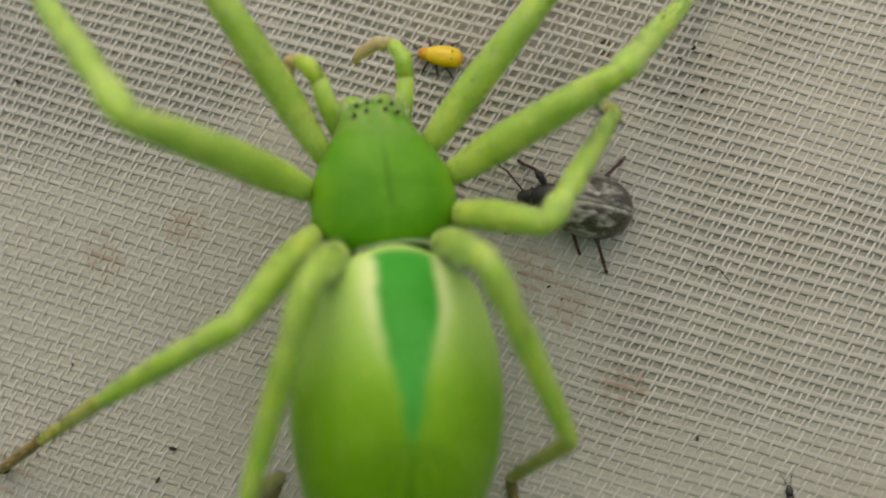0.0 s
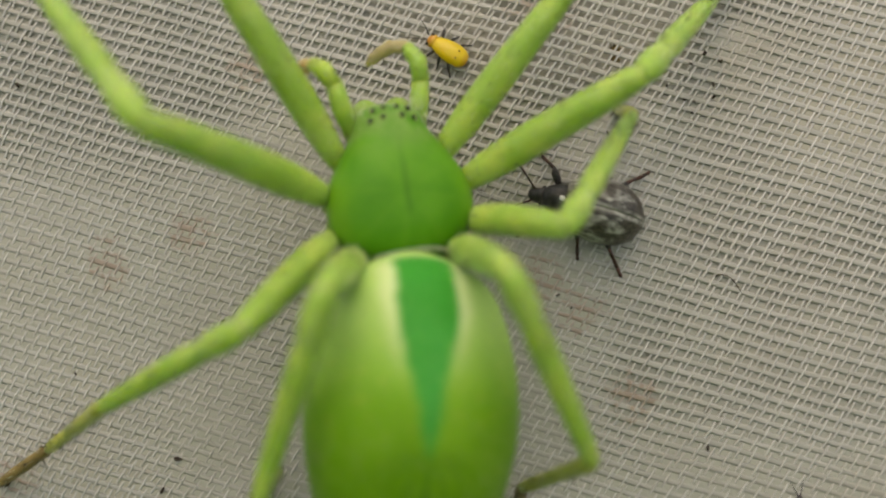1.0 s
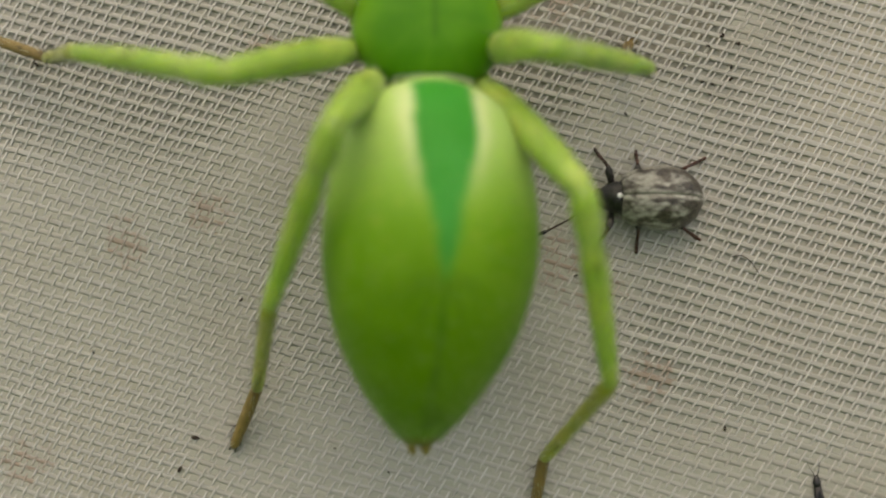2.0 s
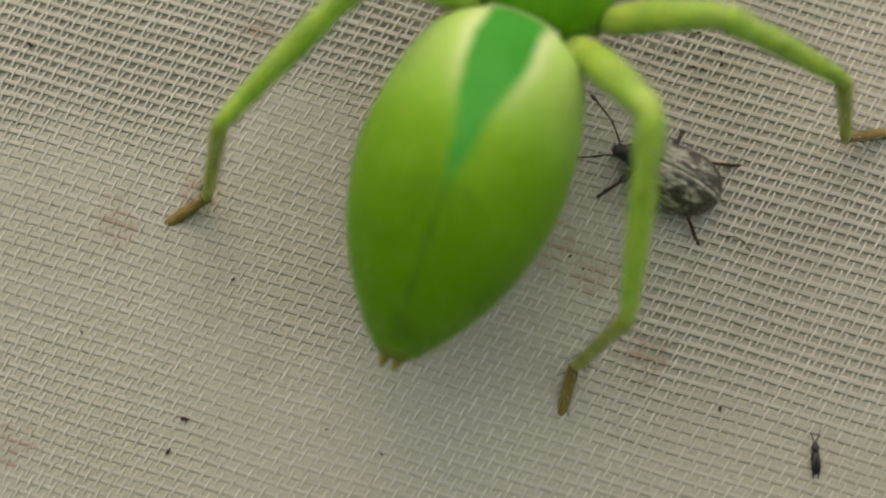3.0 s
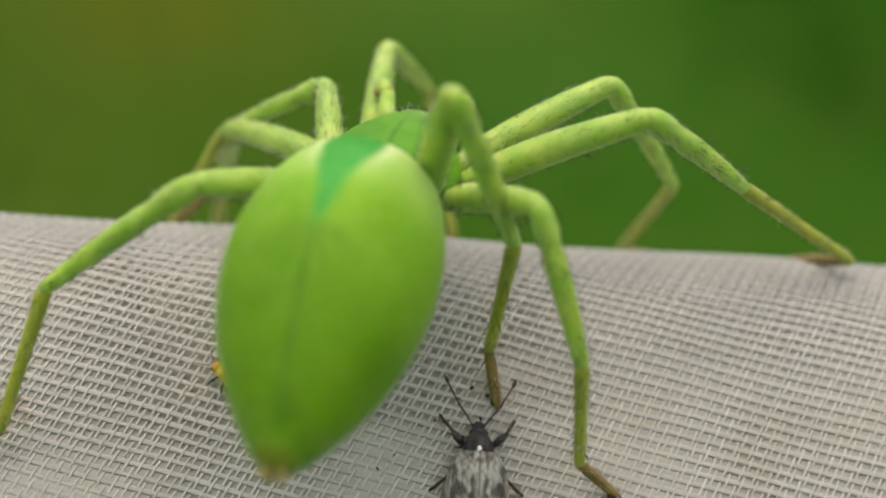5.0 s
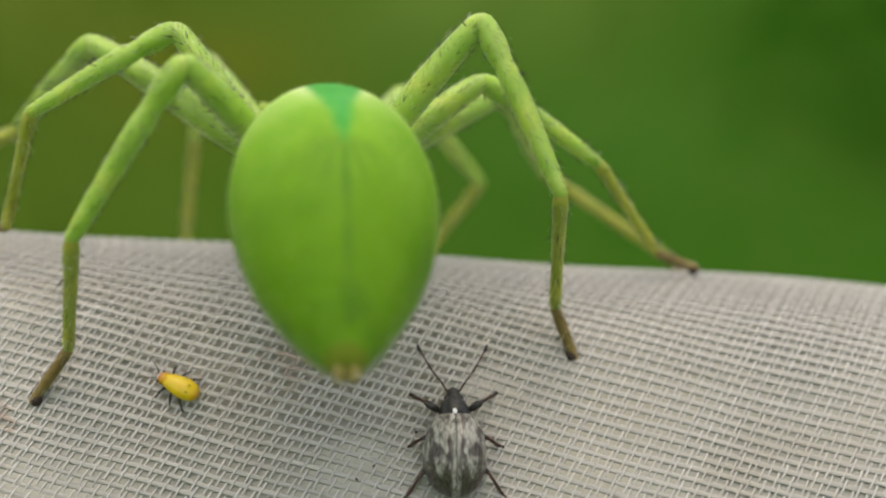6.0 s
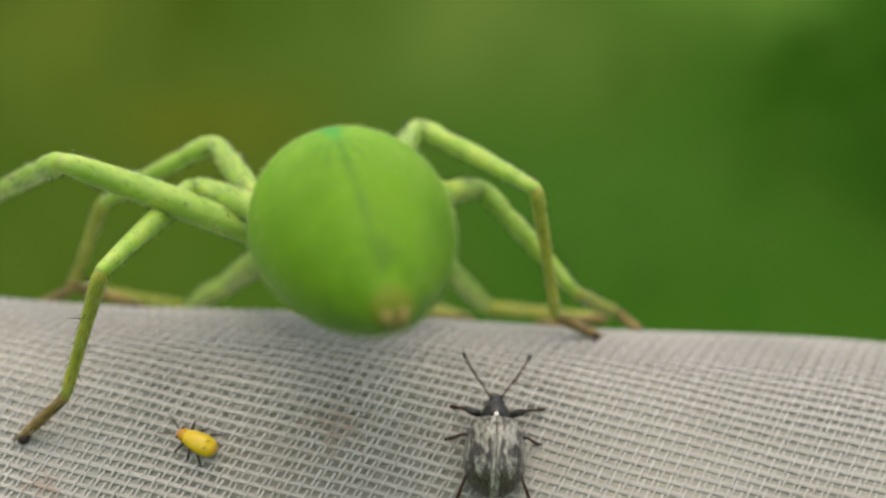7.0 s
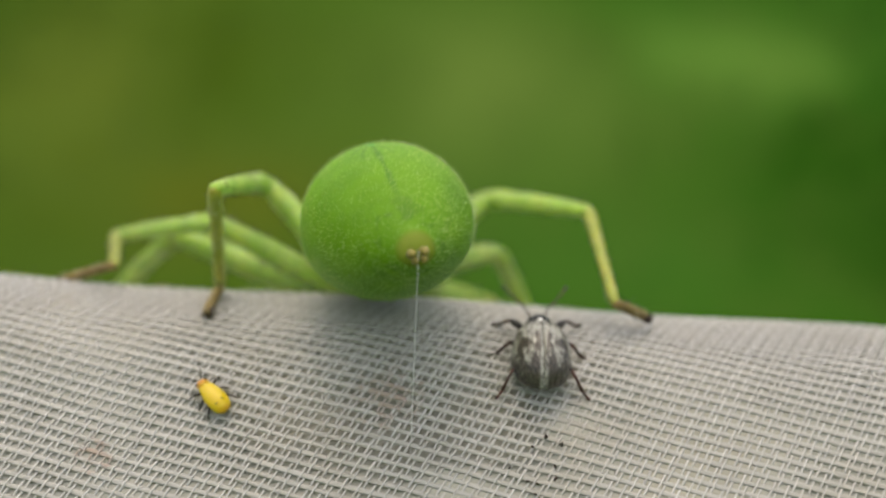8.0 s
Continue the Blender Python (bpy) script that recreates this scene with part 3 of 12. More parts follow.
    for upper, shin, tip in (ahead, low):
        bm = bmesh.new()
        tube(bm, upper, [0.27, 0.29, 0.25], 12)
        palp = part("palp", bm, LEG_SKIN, spider, "hairy green feeler beside the head")
        bm = bmesh.new()
        tube(bm, shin, [0.25, 0.27, 0.21], 12)
        part("palp_shin", bm, LEG_SKIN, palp)
        bm = bmesh.new()
        tube(bm, tip, [0.20, 0.21, 0.18, 0.06], 12)
        part("palp_tip", bm, PALP_TIP, palp, "pale tan feeler tip")
        bm = bmesh.new()
        spots = []
        for _ in range(60):
            f, a = rng.random(), rng.uniform(0, 2 * math.pi)
            line = [Vector(q) for q in upper[1:] + shin[1:]]
            k = min(2, int(f * 3))
            p = line[k].lerp(line[k + 1], f * 3 - k)
            o = Vector((math.cos(a), 0, math.sin(a)))
            spots.append((p + o * 0.22, o))
        hairs(bm, spots, 0.33, 0.008, rng, 0.5)
        part("palp_hair", bm, BRISTLE, palp)


abdomen = build_abdomen()
build_prosoma()

# hip places (spider's right side; the left is mirrored) and lengths of thigh, shin, metatarsus and foot, mm
HIPS = {'1': (1.3, 2.9, -0.3), '2': (1.75, 2.1, -0.4), '3': (1.8, 1.1, -0.4), '4': (1.4, 0.25, -0.4)}
LENGTHS = {'L1': (7.1, 4.6, 5.92, 2.77), 'L2': (7.37, 6.9, 5.54, 4.6), 'L3': (5.14, 5.29, 4.49, 2.91), 'L4': (4.92, 6.07, 4.8, 2.17), 'R1': (6.35, 6.36, 6.27, 2.9), 'R2': (6.36, 5.64, 6.17, 2.75), 'R3': (4.5, 4.99, 4.08, 1.88), 'R4': (5.75, 5.78, 4.88, 1.86)}
LEG_RADIUS = {"1": 0.46, "2": 0.49, "3": 0.44, "4": 0.46}


def segment(name, long, radii, material, parent, rng, label="", dark=0, down=0, bent=0.0):
    """A leg segment along its own y axis, swollen as radii say, with bristles and down."""
    bm = bmesh.new()
    n = 26
    pts, rad = [], []
    for k in range(n + 1):
        f = k / n
        pts.append((0, long * f, bent * math.sin(math.pi * f)))
        rad.append(curve_of(radii, f))
    # rounded ends
    pts = [(0, -rad[0] * 0.55, 0)] + pts + [(0, long + rad[-1] * 0.55, 0)]
    rad = [rad[0] * 0.5] + rad + [rad[-1] * 0.5]
    tube(bm, pts, rad, 14)
    seg = part(name, bm, material, parent, label)
    spots, soft = [], []
    for _ in range(dark + down):
        f, a = rng.uniform(0.04, 0.97), rng.uniform(0, 2 * math.pi)
        o = Vector((math.cos(a), 1.25, math.sin(a)))
        r = curve_of(radii, f) * 0.97
        place = Vector((math.cos(a) * r, long * f, math.sin(a) * r + bent * math.sin(math.pi * f)))
        (spots if len(spots) < dark else soft).append((place, o))
    bm = bmesh.new()
    if spots:
        hairs(bm, [(q, o - Vector((0, 0.7, 0))) for q, o in spots[::40]], 0.46, 0.020, rng, 0.25, 4)
        hairs(bm, spots, 0.30, 0.0095, rng, 0.35)
    bm2 = bmesh.new()
    if soft:
        hairs(bm2, soft, 0.24, 0.007, rng, 0.4)
    if spots:
        part("bristles", bm, BRISTLE, seg)
    else:
        bm.free()
    if soft:
        part("down_hair", bm2, DOWN, seg)
    else:
        bm2.free()
    return seg


LEG_PARTS = {}


def build_leg(key):
    side, kind = key[0], key[1]
    rng = random.Random(ord(side) * 7 + int(kind))
    sx = 1 if side == "R" else -1
    hx, hy, hz = HIPS[kind]
    hip = Vector((sx * hx, hy, hz))
    thigh, shin, meta, foot = LENGTHS[key]
    r = LEG_RADIUS[kind]
    out = Vector((sx * 1.0, {"1": 0.8, "2": 0.3, "3": -0.1, "4": -0.6}[kind], 0.1)).normalized()
    bm = bmesh.new()
    tube(bm, [hip - out * 0.75, hip - out * 0.2, hip + out * 0.25], [r * 0.85, r * 1.08, r * 0.7], 14)
    part("leg_socket", bm, COXA_SKIN, spider)
    femur = segment("thigh", thigh, [(0, r * 0.56), (0.05, r * 0.66), (0.13, r * 0.82), (0.28, r * 1.0), (0.45, r * 1.03), (0.62, r * 0.98), (0.78, r * 0.90), (0.92, r * 0.80), (0.97, r * 0.74), (1, r * 0.62)], LEG_SKIN, spider, rng, "thick translucent green thigh", 260, 160, 0.12)
    tibia = segment("shin", shin, [(0, r * 0.64), (0.06, r * 0.80), (0.16, r * 0.84), (0.23, r * 0.70), (0.27, r * 0.66), (0.33, r * 0.76), (0.6, r * 0.70), (0.92, r * 0.55), (1, r * 0.46)], LEG_SKIN, spider, rng, "slim green shin", 190, 140, 0.05)
    metat = segment("metatarsus", meta, [(0, r * 0.44), (0.06, r * 0.54), (0.2, r * 0.50), (0.6, r * 0.43), (0.93, r * 0.42), (1, r * 0.35)], LEG_LOW, spider, rng, "olive green lower leg", 120, 110)
    tars = segment("foot", foot, [(0, r * 0.38), (0.4, r * 0.40), (0.8, r * 0.36), (1, r * 0.28)], FOOT_SKIN, spider, rng, "brown hairy foot", 36, 30)
    bm = bmesh.new()
    tube(bm, [(0, foot - 0.32, -0.03), (0, foot - 0.1, -0.10), (0, foot + 0.02, -0.13)], [r * 0.33, r * 0.40, r * 0.22], 10)
    part("foot_pad", bm, PAD, tars, "dark foot pad")
    bm = bmesh.new()
    for s in (-1, 1):
        tube(bm, [(s * 0.06, foot - 0.05, 0.05), (s * 0.09, foot + 0.14, 0.06), (s * 0.09, foot + 0.22, -0.05)], [0.035, 0.03, 0.006], 6)
    part("claws", bm, BRISTLE, tars)
    LEG_PARTS[key] = (femur, tibia, metat, tars)


for key in ("L1", "L2", "L3", "L4", "R1", "R2", "R3", "R4"):
    build_leg(key)

# ---- silk thread behind the spider ----
SILK_LONG = 9.20
silk_mat = Nodes("white_silk").set(Base_Color=rgb(0.8, 0.8, 0.78), Roughness=0.3).mat
bm = bmesh.new()
tube(bm, [(0, SILK_LONG * k / 12, 0) for k in range(13)], [0.010] * 13, 6)
silk = tagged(part("silk_thread", bm, silk_mat), "single white silk thread from the spider to the net", "thread")


# ---- the weevil ----
def weevil_material():
    m = Nodes("scaly_mottled_wing_cases")
    v = m.coords()
    x, y, z = m.split(v)
    ax = m.math("ABSOLUTE", x)
    stretched = m.scaled(v, (1.0, 0.38, 1.0))
    patch = m.noise(m.scaled(m.joined(ax, y, z), (1.0, 0.5, 0.4)), 2300.0, 3.0, 0.6)
    fine = m.ramp(m.noise(stretched, 13000.0, 3.0, 0.6), 0.36, 0.66)
    scales = m.ramp(m.noise(m.scaled(v, (1.0, 0.36, 1.0)), 6500.0, 4.0, 0.6), 0.32, 0.66)
    col = m.mix(scales, rgb(0.085, 0.075, 0.06), rgb(0.42, 0.41, 0.355))
    col = m.mix(m.math("MULTIPLY", fine, 0.25), col, rgb(0.44, 0.435, 0.39))
    # dark blotches gather over the rear half, beside the pale seam
    rear = m.math("SUBTRACT", 1.0, m.ramp(y, -0.00200, -0.00070))
    want = m.math("ADD", patch, m.math("MULTIPLY", rear, 0.085))
    dark = m.math("MULTIPLY", m.ramp(want, 0.50, 0.60), m.ramp(ax, 0.00005, 0.00020))
    col = m.mix(m.math("MULTIPLY", dark, 0.9), col, m.mix(fine, rgb(0.016, 0.012, 0.009), rgb(0.075, 0.056, 0.040)))
    ribs = m.math("SINE", m.math("MULTIPLY", x, 34000.0))
    col = m.mix(m.math("MULTIPLY", m.ramp(ribs, 0.70, 1.0), 0.20), col, rgb(0.06, 0.05, 0.04))
    m.set(Base_Color=col, Roughness=0.34, Specular_IOR_Level=0.5)
    m.bump(m.math("ADD", m.math("MULTIPLY", ribs, 0.18), m.noise(v, 14000.0, 2.0)), 0.00003, 0.6)
    return m.mat


WING_CASE = weevil_material()
BLACK_SCALE = chitin("black_scaly_head", (0.004, 0.004, 0.004), (0.030, 0.029, 0.026), 0.34, 9000.0)
RED_LEG = chitin("dark_red_leg", (0.022, 0.010, 0.007), (0.085, 0.030, 0.018), 0.4)
DARK_LEG = chitin("grey_black_thigh", (0.010, 0.009, 0.008), (0.07, 0.063, 0.055), 0.45, 6000.0)
WHITE_SPOT = Nodes("white_scale_spot").set(Base_Color=rgb(0.85, 0.85, 0.82), Roughness=0.5).mat

weevil = tagged(empty("weevil"), "small mottled grey weevil with a black head walking on the net", "beetle")
WEEVIL_LEGS = []


def build_weevil():
    # wing cases: y from 0 (front) to -2.45, body floats 0.42 above the net
    def skin(f, a):
        w = 0.98 * curve_of([(0, 0.62), (0.06, 0.74), (0.2, 0.90), (0.45, 1.0), (0.65, 0.97), (0.82, 0.78), (0.93, 0.50), (1, 0.10)], f)
        h = 0.86 * curve_of([(0, 0.62), (0.1, 0.80), (0.35, 1.0), (0.6, 0.98), (0.82, 0.74), (0.94, 0.44), (1, 0.12)], f)
        return Vector((w * math.cos(a), -2.5 * f, 0.62 + h * math.sin(a) - 0.12 * f * f))

    for side in (-1, 1):
        bm = bmesh.new()
        loops = []
        for k in range(29):
            f = k / 28
            arc = [skin(f, math.pi / 2 - side * (math.pi / 2 + 0.22) * j / 16) for j in range(17)]
            arc = [Vector((p.x + side * 0.003, p.y, p.z - (0.03 if j == 0 else 0))) for j, p in enumerate(arc)]
            inner = [Vector((p.x * 0.9, p.y, 0.55 + (p.z - 0.55) * 0.9)) for p in arc[::-4]]
            loops.append(arc + inner)
        rings(bm, loops)
        part("wing_case", bm, WING_CASE, weevil)
    bm = bmesh.new()
    rings(bm, [[(0.93 * curve_of([(0, 0.6), (0.3, 0.95), (0.7, 0.9), (1, 0.1)], k / 10) * math.cos(a), -2.42 * k / 10, 0.52 + 0.36 * curve_of([(0, 0.7), (0.5, 1), (1, 0.1)], k / 10) * math.sin(a)) for a in (2 * math.pi * j / 18 for j in range(18))] for k in range(11)])
    part("belly", bm, BLACK_SCALE, weevil)
    bm = bmesh.new()
    tube(bm, [(0, -0.14, 0.62), (0, 0.0, 0.64), (0, 0.16, 0.63), (0, 0.36, 0.57), (0, 0.50, 0.51), (0, 0.58, 0.47)], [0.40, 0.49, 0.50, 0.43, 0.35, 0.28], 24, 0.92)
    collar = part("collar", bm, BLACK_SCALE, weevil, "black collar plate")
    bm = bmesh.new()
    tube(bm, [(0, 0.50, 0.47), (0, 0.64, 0.42), (0, 0.80, 0.34), (0, 0.94, 0.24), (0, 1.02, 0.17)], [0.28, 0.28, 0.23, 0.20, 0.13], 18, 0.9)
    head = part("head", bm, BLACK_SCALE, weevil, "short black snout")
    bm = bmesh.new()
    bmesh.ops.create_uvsphere(bm, u_segments=12, v_segments=8, radius=0.080, matrix=Matrix.Translation((0, 0.08, 1.075)) @ Matrix.Diagonal((1, 1.2, 0.45, 1)))
    part("white_spot", bm, WHITE_SPOT, collar, "small white spot of scales")
    for s in (-1, 1):
        bm = bmesh.new()
        bmesh.ops.create_uvsphere(bm, u_segments=12, v_segments=8, radius=0.080, matrix=Matrix.Translation((s * 0.23, 0.66, 0.48)))
        part("eye", bm, EYE_BLACK, head)
        bm = bmesh.new()
        tube(bm, [(s * 0.17, 0.92, 0.30), (s * 0.42, 1.24, 0.52), (s * 0.64, 1.50, 0.58)], [0.03, 0.028, 0.042], 7)
        feeler = part("antenna", bm, RED_LEG, weevil, "elbowed reddish black antenna with a club")
        bm = bmesh.new()
        tube(bm, [(s * (0.64 + 0.062 * k), 1.50 + 0.115 * k, 0.58 - 0.02 * k) for k in range(7)], [0.036, 0.026, 0.032, 0.028, 0.034, 0.030, 0.036], 7)
        part("whip", bm, RED_LEG, feeler)
        bm = bmesh.new()
        tube(bm, [(s * 1.01, 2.18, 0.46), (s * 1.05, 2.28, 0.44), (s * 1.10, 2.40, 0.42), (s * 1.13, 2.48, 0.41)], [0.03, 0.065, 0.06, 0.012], 8)
        part("club", bm, DARK_LEG, feeler)
        for hy, reach, ahead in ((0.25, 0.80, 0.62), (-0.55, 0.92, -0.22), (-1.35, 0.95, -0.85)):
            hip = Vector((s * 0.42, hy, 0.42))
            knee = Vector((s * 0.62 * reach, ahead * 0.45, 0.22))
            ankle = Vector((s * 1.02 * reach, ahead * 0.95, -0.28))
            toe = Vector((s * 1.28 * reach, ahead * 1.25, -0.40))
            leg = empty("leg", mm(*hip))
            leg.parent = weevil
            bm = bmesh.new()
            tube(bm, [Vector((0, 0, 0)), knee * 0.35, knee * 0.7, knee], [0.07, 0.12, 0.13, 0.06], 9)
            part("thigh", bm, DARK_LEG, leg)
            bm = bmesh.new()
            tube(bm, [knee, knee.lerp(ankle, 0.5) + Vector((0, 0, 0.03)), ankle], [0.055, 0.05, 0.065], 8)
            part("shin", bm, RED_LEG, leg)
            bm = bmesh.new()
            tube(bm, [ankle, ankle.lerp(toe, 0.3), ankle.lerp(toe, 0.55), ankle.lerp(toe, 0.7), toe], [0.045, 0.06, 0.035, 0.065, 0.03], 8)
            part("foot", bm, RED_LEG, leg, "reddish foot")
            WEEVIL_LEGS.append((leg, hip, s, hy))


build_weevil()


# ---- the yellow insect ----
def yellow_material():
    m = Nodes("amber_yellow_skin")
    v = m.coords()
    x, y, z = m.split(v)
    head = m.ramp(y, 0.00030, 0.00062)
    tailm = m.ramp(y, -0.00055, -0.00072)
    col = m.mix(m.noise(v, 3000.0, 3.0), rgb(0.62, 0.42, 0.008), rgb(0.74, 0.55, 0.015))
    col = m.mix(m.math("MULTIPLY", head, 0.8), col, rgb(0.48, 0.15, 0.02))
    col = m.mix(m.math("MULTIPLY", tailm, 0.6), col, rgb(0.62, 0.30, 0.02))
    m.set(Base_Color=col, Roughness=0.35, Subsurface_Weight=0.3, Subsurface_Radius=(1, 0.7, 0.1), Subsurface_Scale=0.0003)
    m.bump(m.noise(v, 9000.0, 2.0), 0.00002, 0.3)
    return m.mat


YELLOW = yellow_material()
nymph = tagged(empty("yellow_nymph"), "tiny amber yellow insect with dark legs on the net", "insect")


def build_nymph():
    bm = bmesh.new()
    tube(bm, [(0, -0.74, 0.24), (0, -0.68, 0.25), (0, -0.56, 0.27), (0, -0.3, 0.29), (0, -0.05, 0.29), (0, 0.2, 0.28), (0, 0.38, 0.27), (0, 0.46, 0.26)], [0.10, 0.22, 0.31, 0.355, 0.34, 0.29, 0.23, 0.17], 20, 0.66)
    part("body", bm, YELLOW, nymph, "plump amber yellow body")
    bm = bmesh.new()
    tube(bm, [(0, 0.38, 0.26), (0, 0.50, 0.25), (0, 0.62, 0.21), (0, 0.67, 0.18)], [0.18, 0.23, 0.17, 0.06], 14, 0.75)
    head = part("head", bm, YELLOW, nymph, "orange head")
    for s in (-1, 1):
        bm = bmesh.new()
        bmesh.ops.create_uvsphere(bm, u_segments=8, v_segments=6, radius=0.05, matrix=Matrix.Translation((s * 0.17, 0.62, 0.28)))
        part("eye", bm, BRISTLE, head)
        bm = bmesh.new()
        tube(bm, [(s * 0.09, 0.72, 0.26), (s * 0.25, 0.98, 0.34), (s * 0.40, 1.32, 0.26)], [0.02, 0.014, 0.008], 6)
        part("antenna", bm, BRISTLE, nymph, "thin dark antenna")
        for y0, y1 in ((0.30, 0.48), (0.08, -0.05), (-0.15, -0.55)):
            bm = bmesh.new()
            tube(bm, [(s * 0.2, y0, 0.2), (s * 0.42, (y0 + y1) / 2, 0.22), (s * 0.62, y1, 0.02)], [0.04, 0.045, 0.018], 7)
            part("leg", bm, BRISTLE, nymph, "short black leg")
    bm = bmesh.new()
    for x, y in ((-0.12, -0.42), (0.13, -0.4), (0.02, -0.58)):
        bmesh.ops.create_uvsphere(bm, u_segments=8, v_segments=6, radius=0.028, matrix=Matrix.Translation((x, y, 0.505 if y > -0.5 else 0.44)))
    part("dark_dots", bm, BRISTLE, nymph)


build_nymph()

# ---- the tiny black insect ----
BLACK = chitin("black_body", (0.008, 0.008, 0.010), (0.03, 0.028, 0.03), 0.4)
midge = tagged(empty("black_thrips"), "tiny slender black insect on the net", "insect")
bm = bmesh.new()
tube(bm, [(0, -0.55, 0.10), (0, -0.4, 0.12), (0, -0.1, 0.14), (0, 0.12, 0.14)], [0.04, 0.11, 0.14, 0.12], 12, 0.7)
part("body", bm, BLACK, midge)
bm = bmesh.new()
tube(bm, [(0, 0.10, 0.14), (0, 0.25, 0.14), (0, 0.36, 0.13), (0, 0.46, 0.12)], [0.09, 0.13, 0.09, 0.05], 10, 0.8)
part("head", bm, BLACK, midge)
for s in (-1, 1):
    bm = bmesh.new()
    tube(bm, [(s * 0.04, 0.44, 0.13), (s * 0.10, 0.62, 0.16), (s * 0.20, 0.86, 0.10)], [0.015, 0.012, 0.006], 6)
    part("antenna", bm, BLACK, midge)
    bm = bmesh.new()
    tube(bm, [(s * 0.05, 0.05, 0.24), (s * 0.10, -0.3, 0.22), (s * 0.07, -0.68, 0.12)], [0.03, 0.05, 0.015], 8, 0.3)
    part("wing", bm, BLACK, midge)

# ---- specks and fibres on the net ----
SOIL = chitin("dark_soil_speck", (0.02, 0.014, 0.010), (0.06, 0.04, 0.025), 0.9)


def speck(u, s, big, turn, seed):
    rng = random.Random(seed)
    bm = bmesh.new()
    bmesh.ops.create_icosphere(bm, subdivisions=2, radius=big)
    for v in bm.verts:
        v.co = Vector((v.co.x * 1.5, v.co.y * 0.7, v.co.z * 0.5)) * rng.uniform(0.75, 1.25)
    ob = tagged(part("soil_speck", bm, SOIL), "tiny dark soil speck lying on the net", "speck", "specks on the net")
    p, q = face(u, s)
    ob.matrix_basis = on_net(p[0], p[1] + q[1] * 0.06, p[2] + q[2] * 0.06, -math.degrees(math.atan2(q[1], q[2])), 0, turn)


speck(-7.86, -15.20, 0.085, 0, 0)
speck(-8.27, -16.20, 0.075, 67, 1)
speck(-13.91, -4.10, 0.07, 134, 2)
speck(3.32, -9.35, 0.045, 21, 3)
speck(8.11, -13.60, 0.06, 88, 4)
speck(6.92, -1.90, 0.05, 155, 5)
speck(-6.83, -10.90, 0.05, 42, 6)
speck(-11.24, -12.85, 0.045, 109, 7)
speck(-3.58, -15.15, 0.03, 176, 8)
speck(3.75, -9.70, 0.035, 63, 9)
speck(-1.89, -15.75, 0.035, 130, 10)
speck(4.71, -5.65, 0.03, 17, 11)
speck(7.66, -2.90, 0.05, 84, 12)
speck(7.05, -3.45, 0.04, 151, 13)
speck(7.34, -1.55, 0.06, 38, 14)
speck(7.64, -2.50, 0.05, 105, 15)
speck(6.80, -3.05, 0.05, 172, 16)
speck(6.22, -2.65, 0.04, 59, 17)
speck(4.50, -4.25, 0.045, 126, 18)
speck(7.31, -1.55, 0.045, 13, 19)
speck(7.86, -1.75, 0.05, 80, 20)
speck(7.09, -3.10, 0.04, 147, 21)
speck(7.67, -2.90, 0.05, 34, 22)
speck(7.34, -1.50, 0.05, 101, 23)
speck(7.81, -1.75, 0.04, 168, 24)
speck(4.98, -3.80, 0.035, 55, 25)

bm = bmesh.new()
FIBRE = [(-0.42, 0.05), (-0.28, 0.12), (-0.1, 0.13), (0.06, 0.04), (0.2, -0.1), (0.33, -0.26), (0.4, -0.36)]
tube(bm, [(x, y, 0.10 + 0.03 * math.sin(9 * x)) for x, y in FIBRE], [0.014] * 7, 6)
fibre = tagged(part("fibre", bm, SOIL), "short curled dark fibre lying on the net", "fibre")
fibre.matrix_basis = on_net(*face(8.38, -8.50)[0])


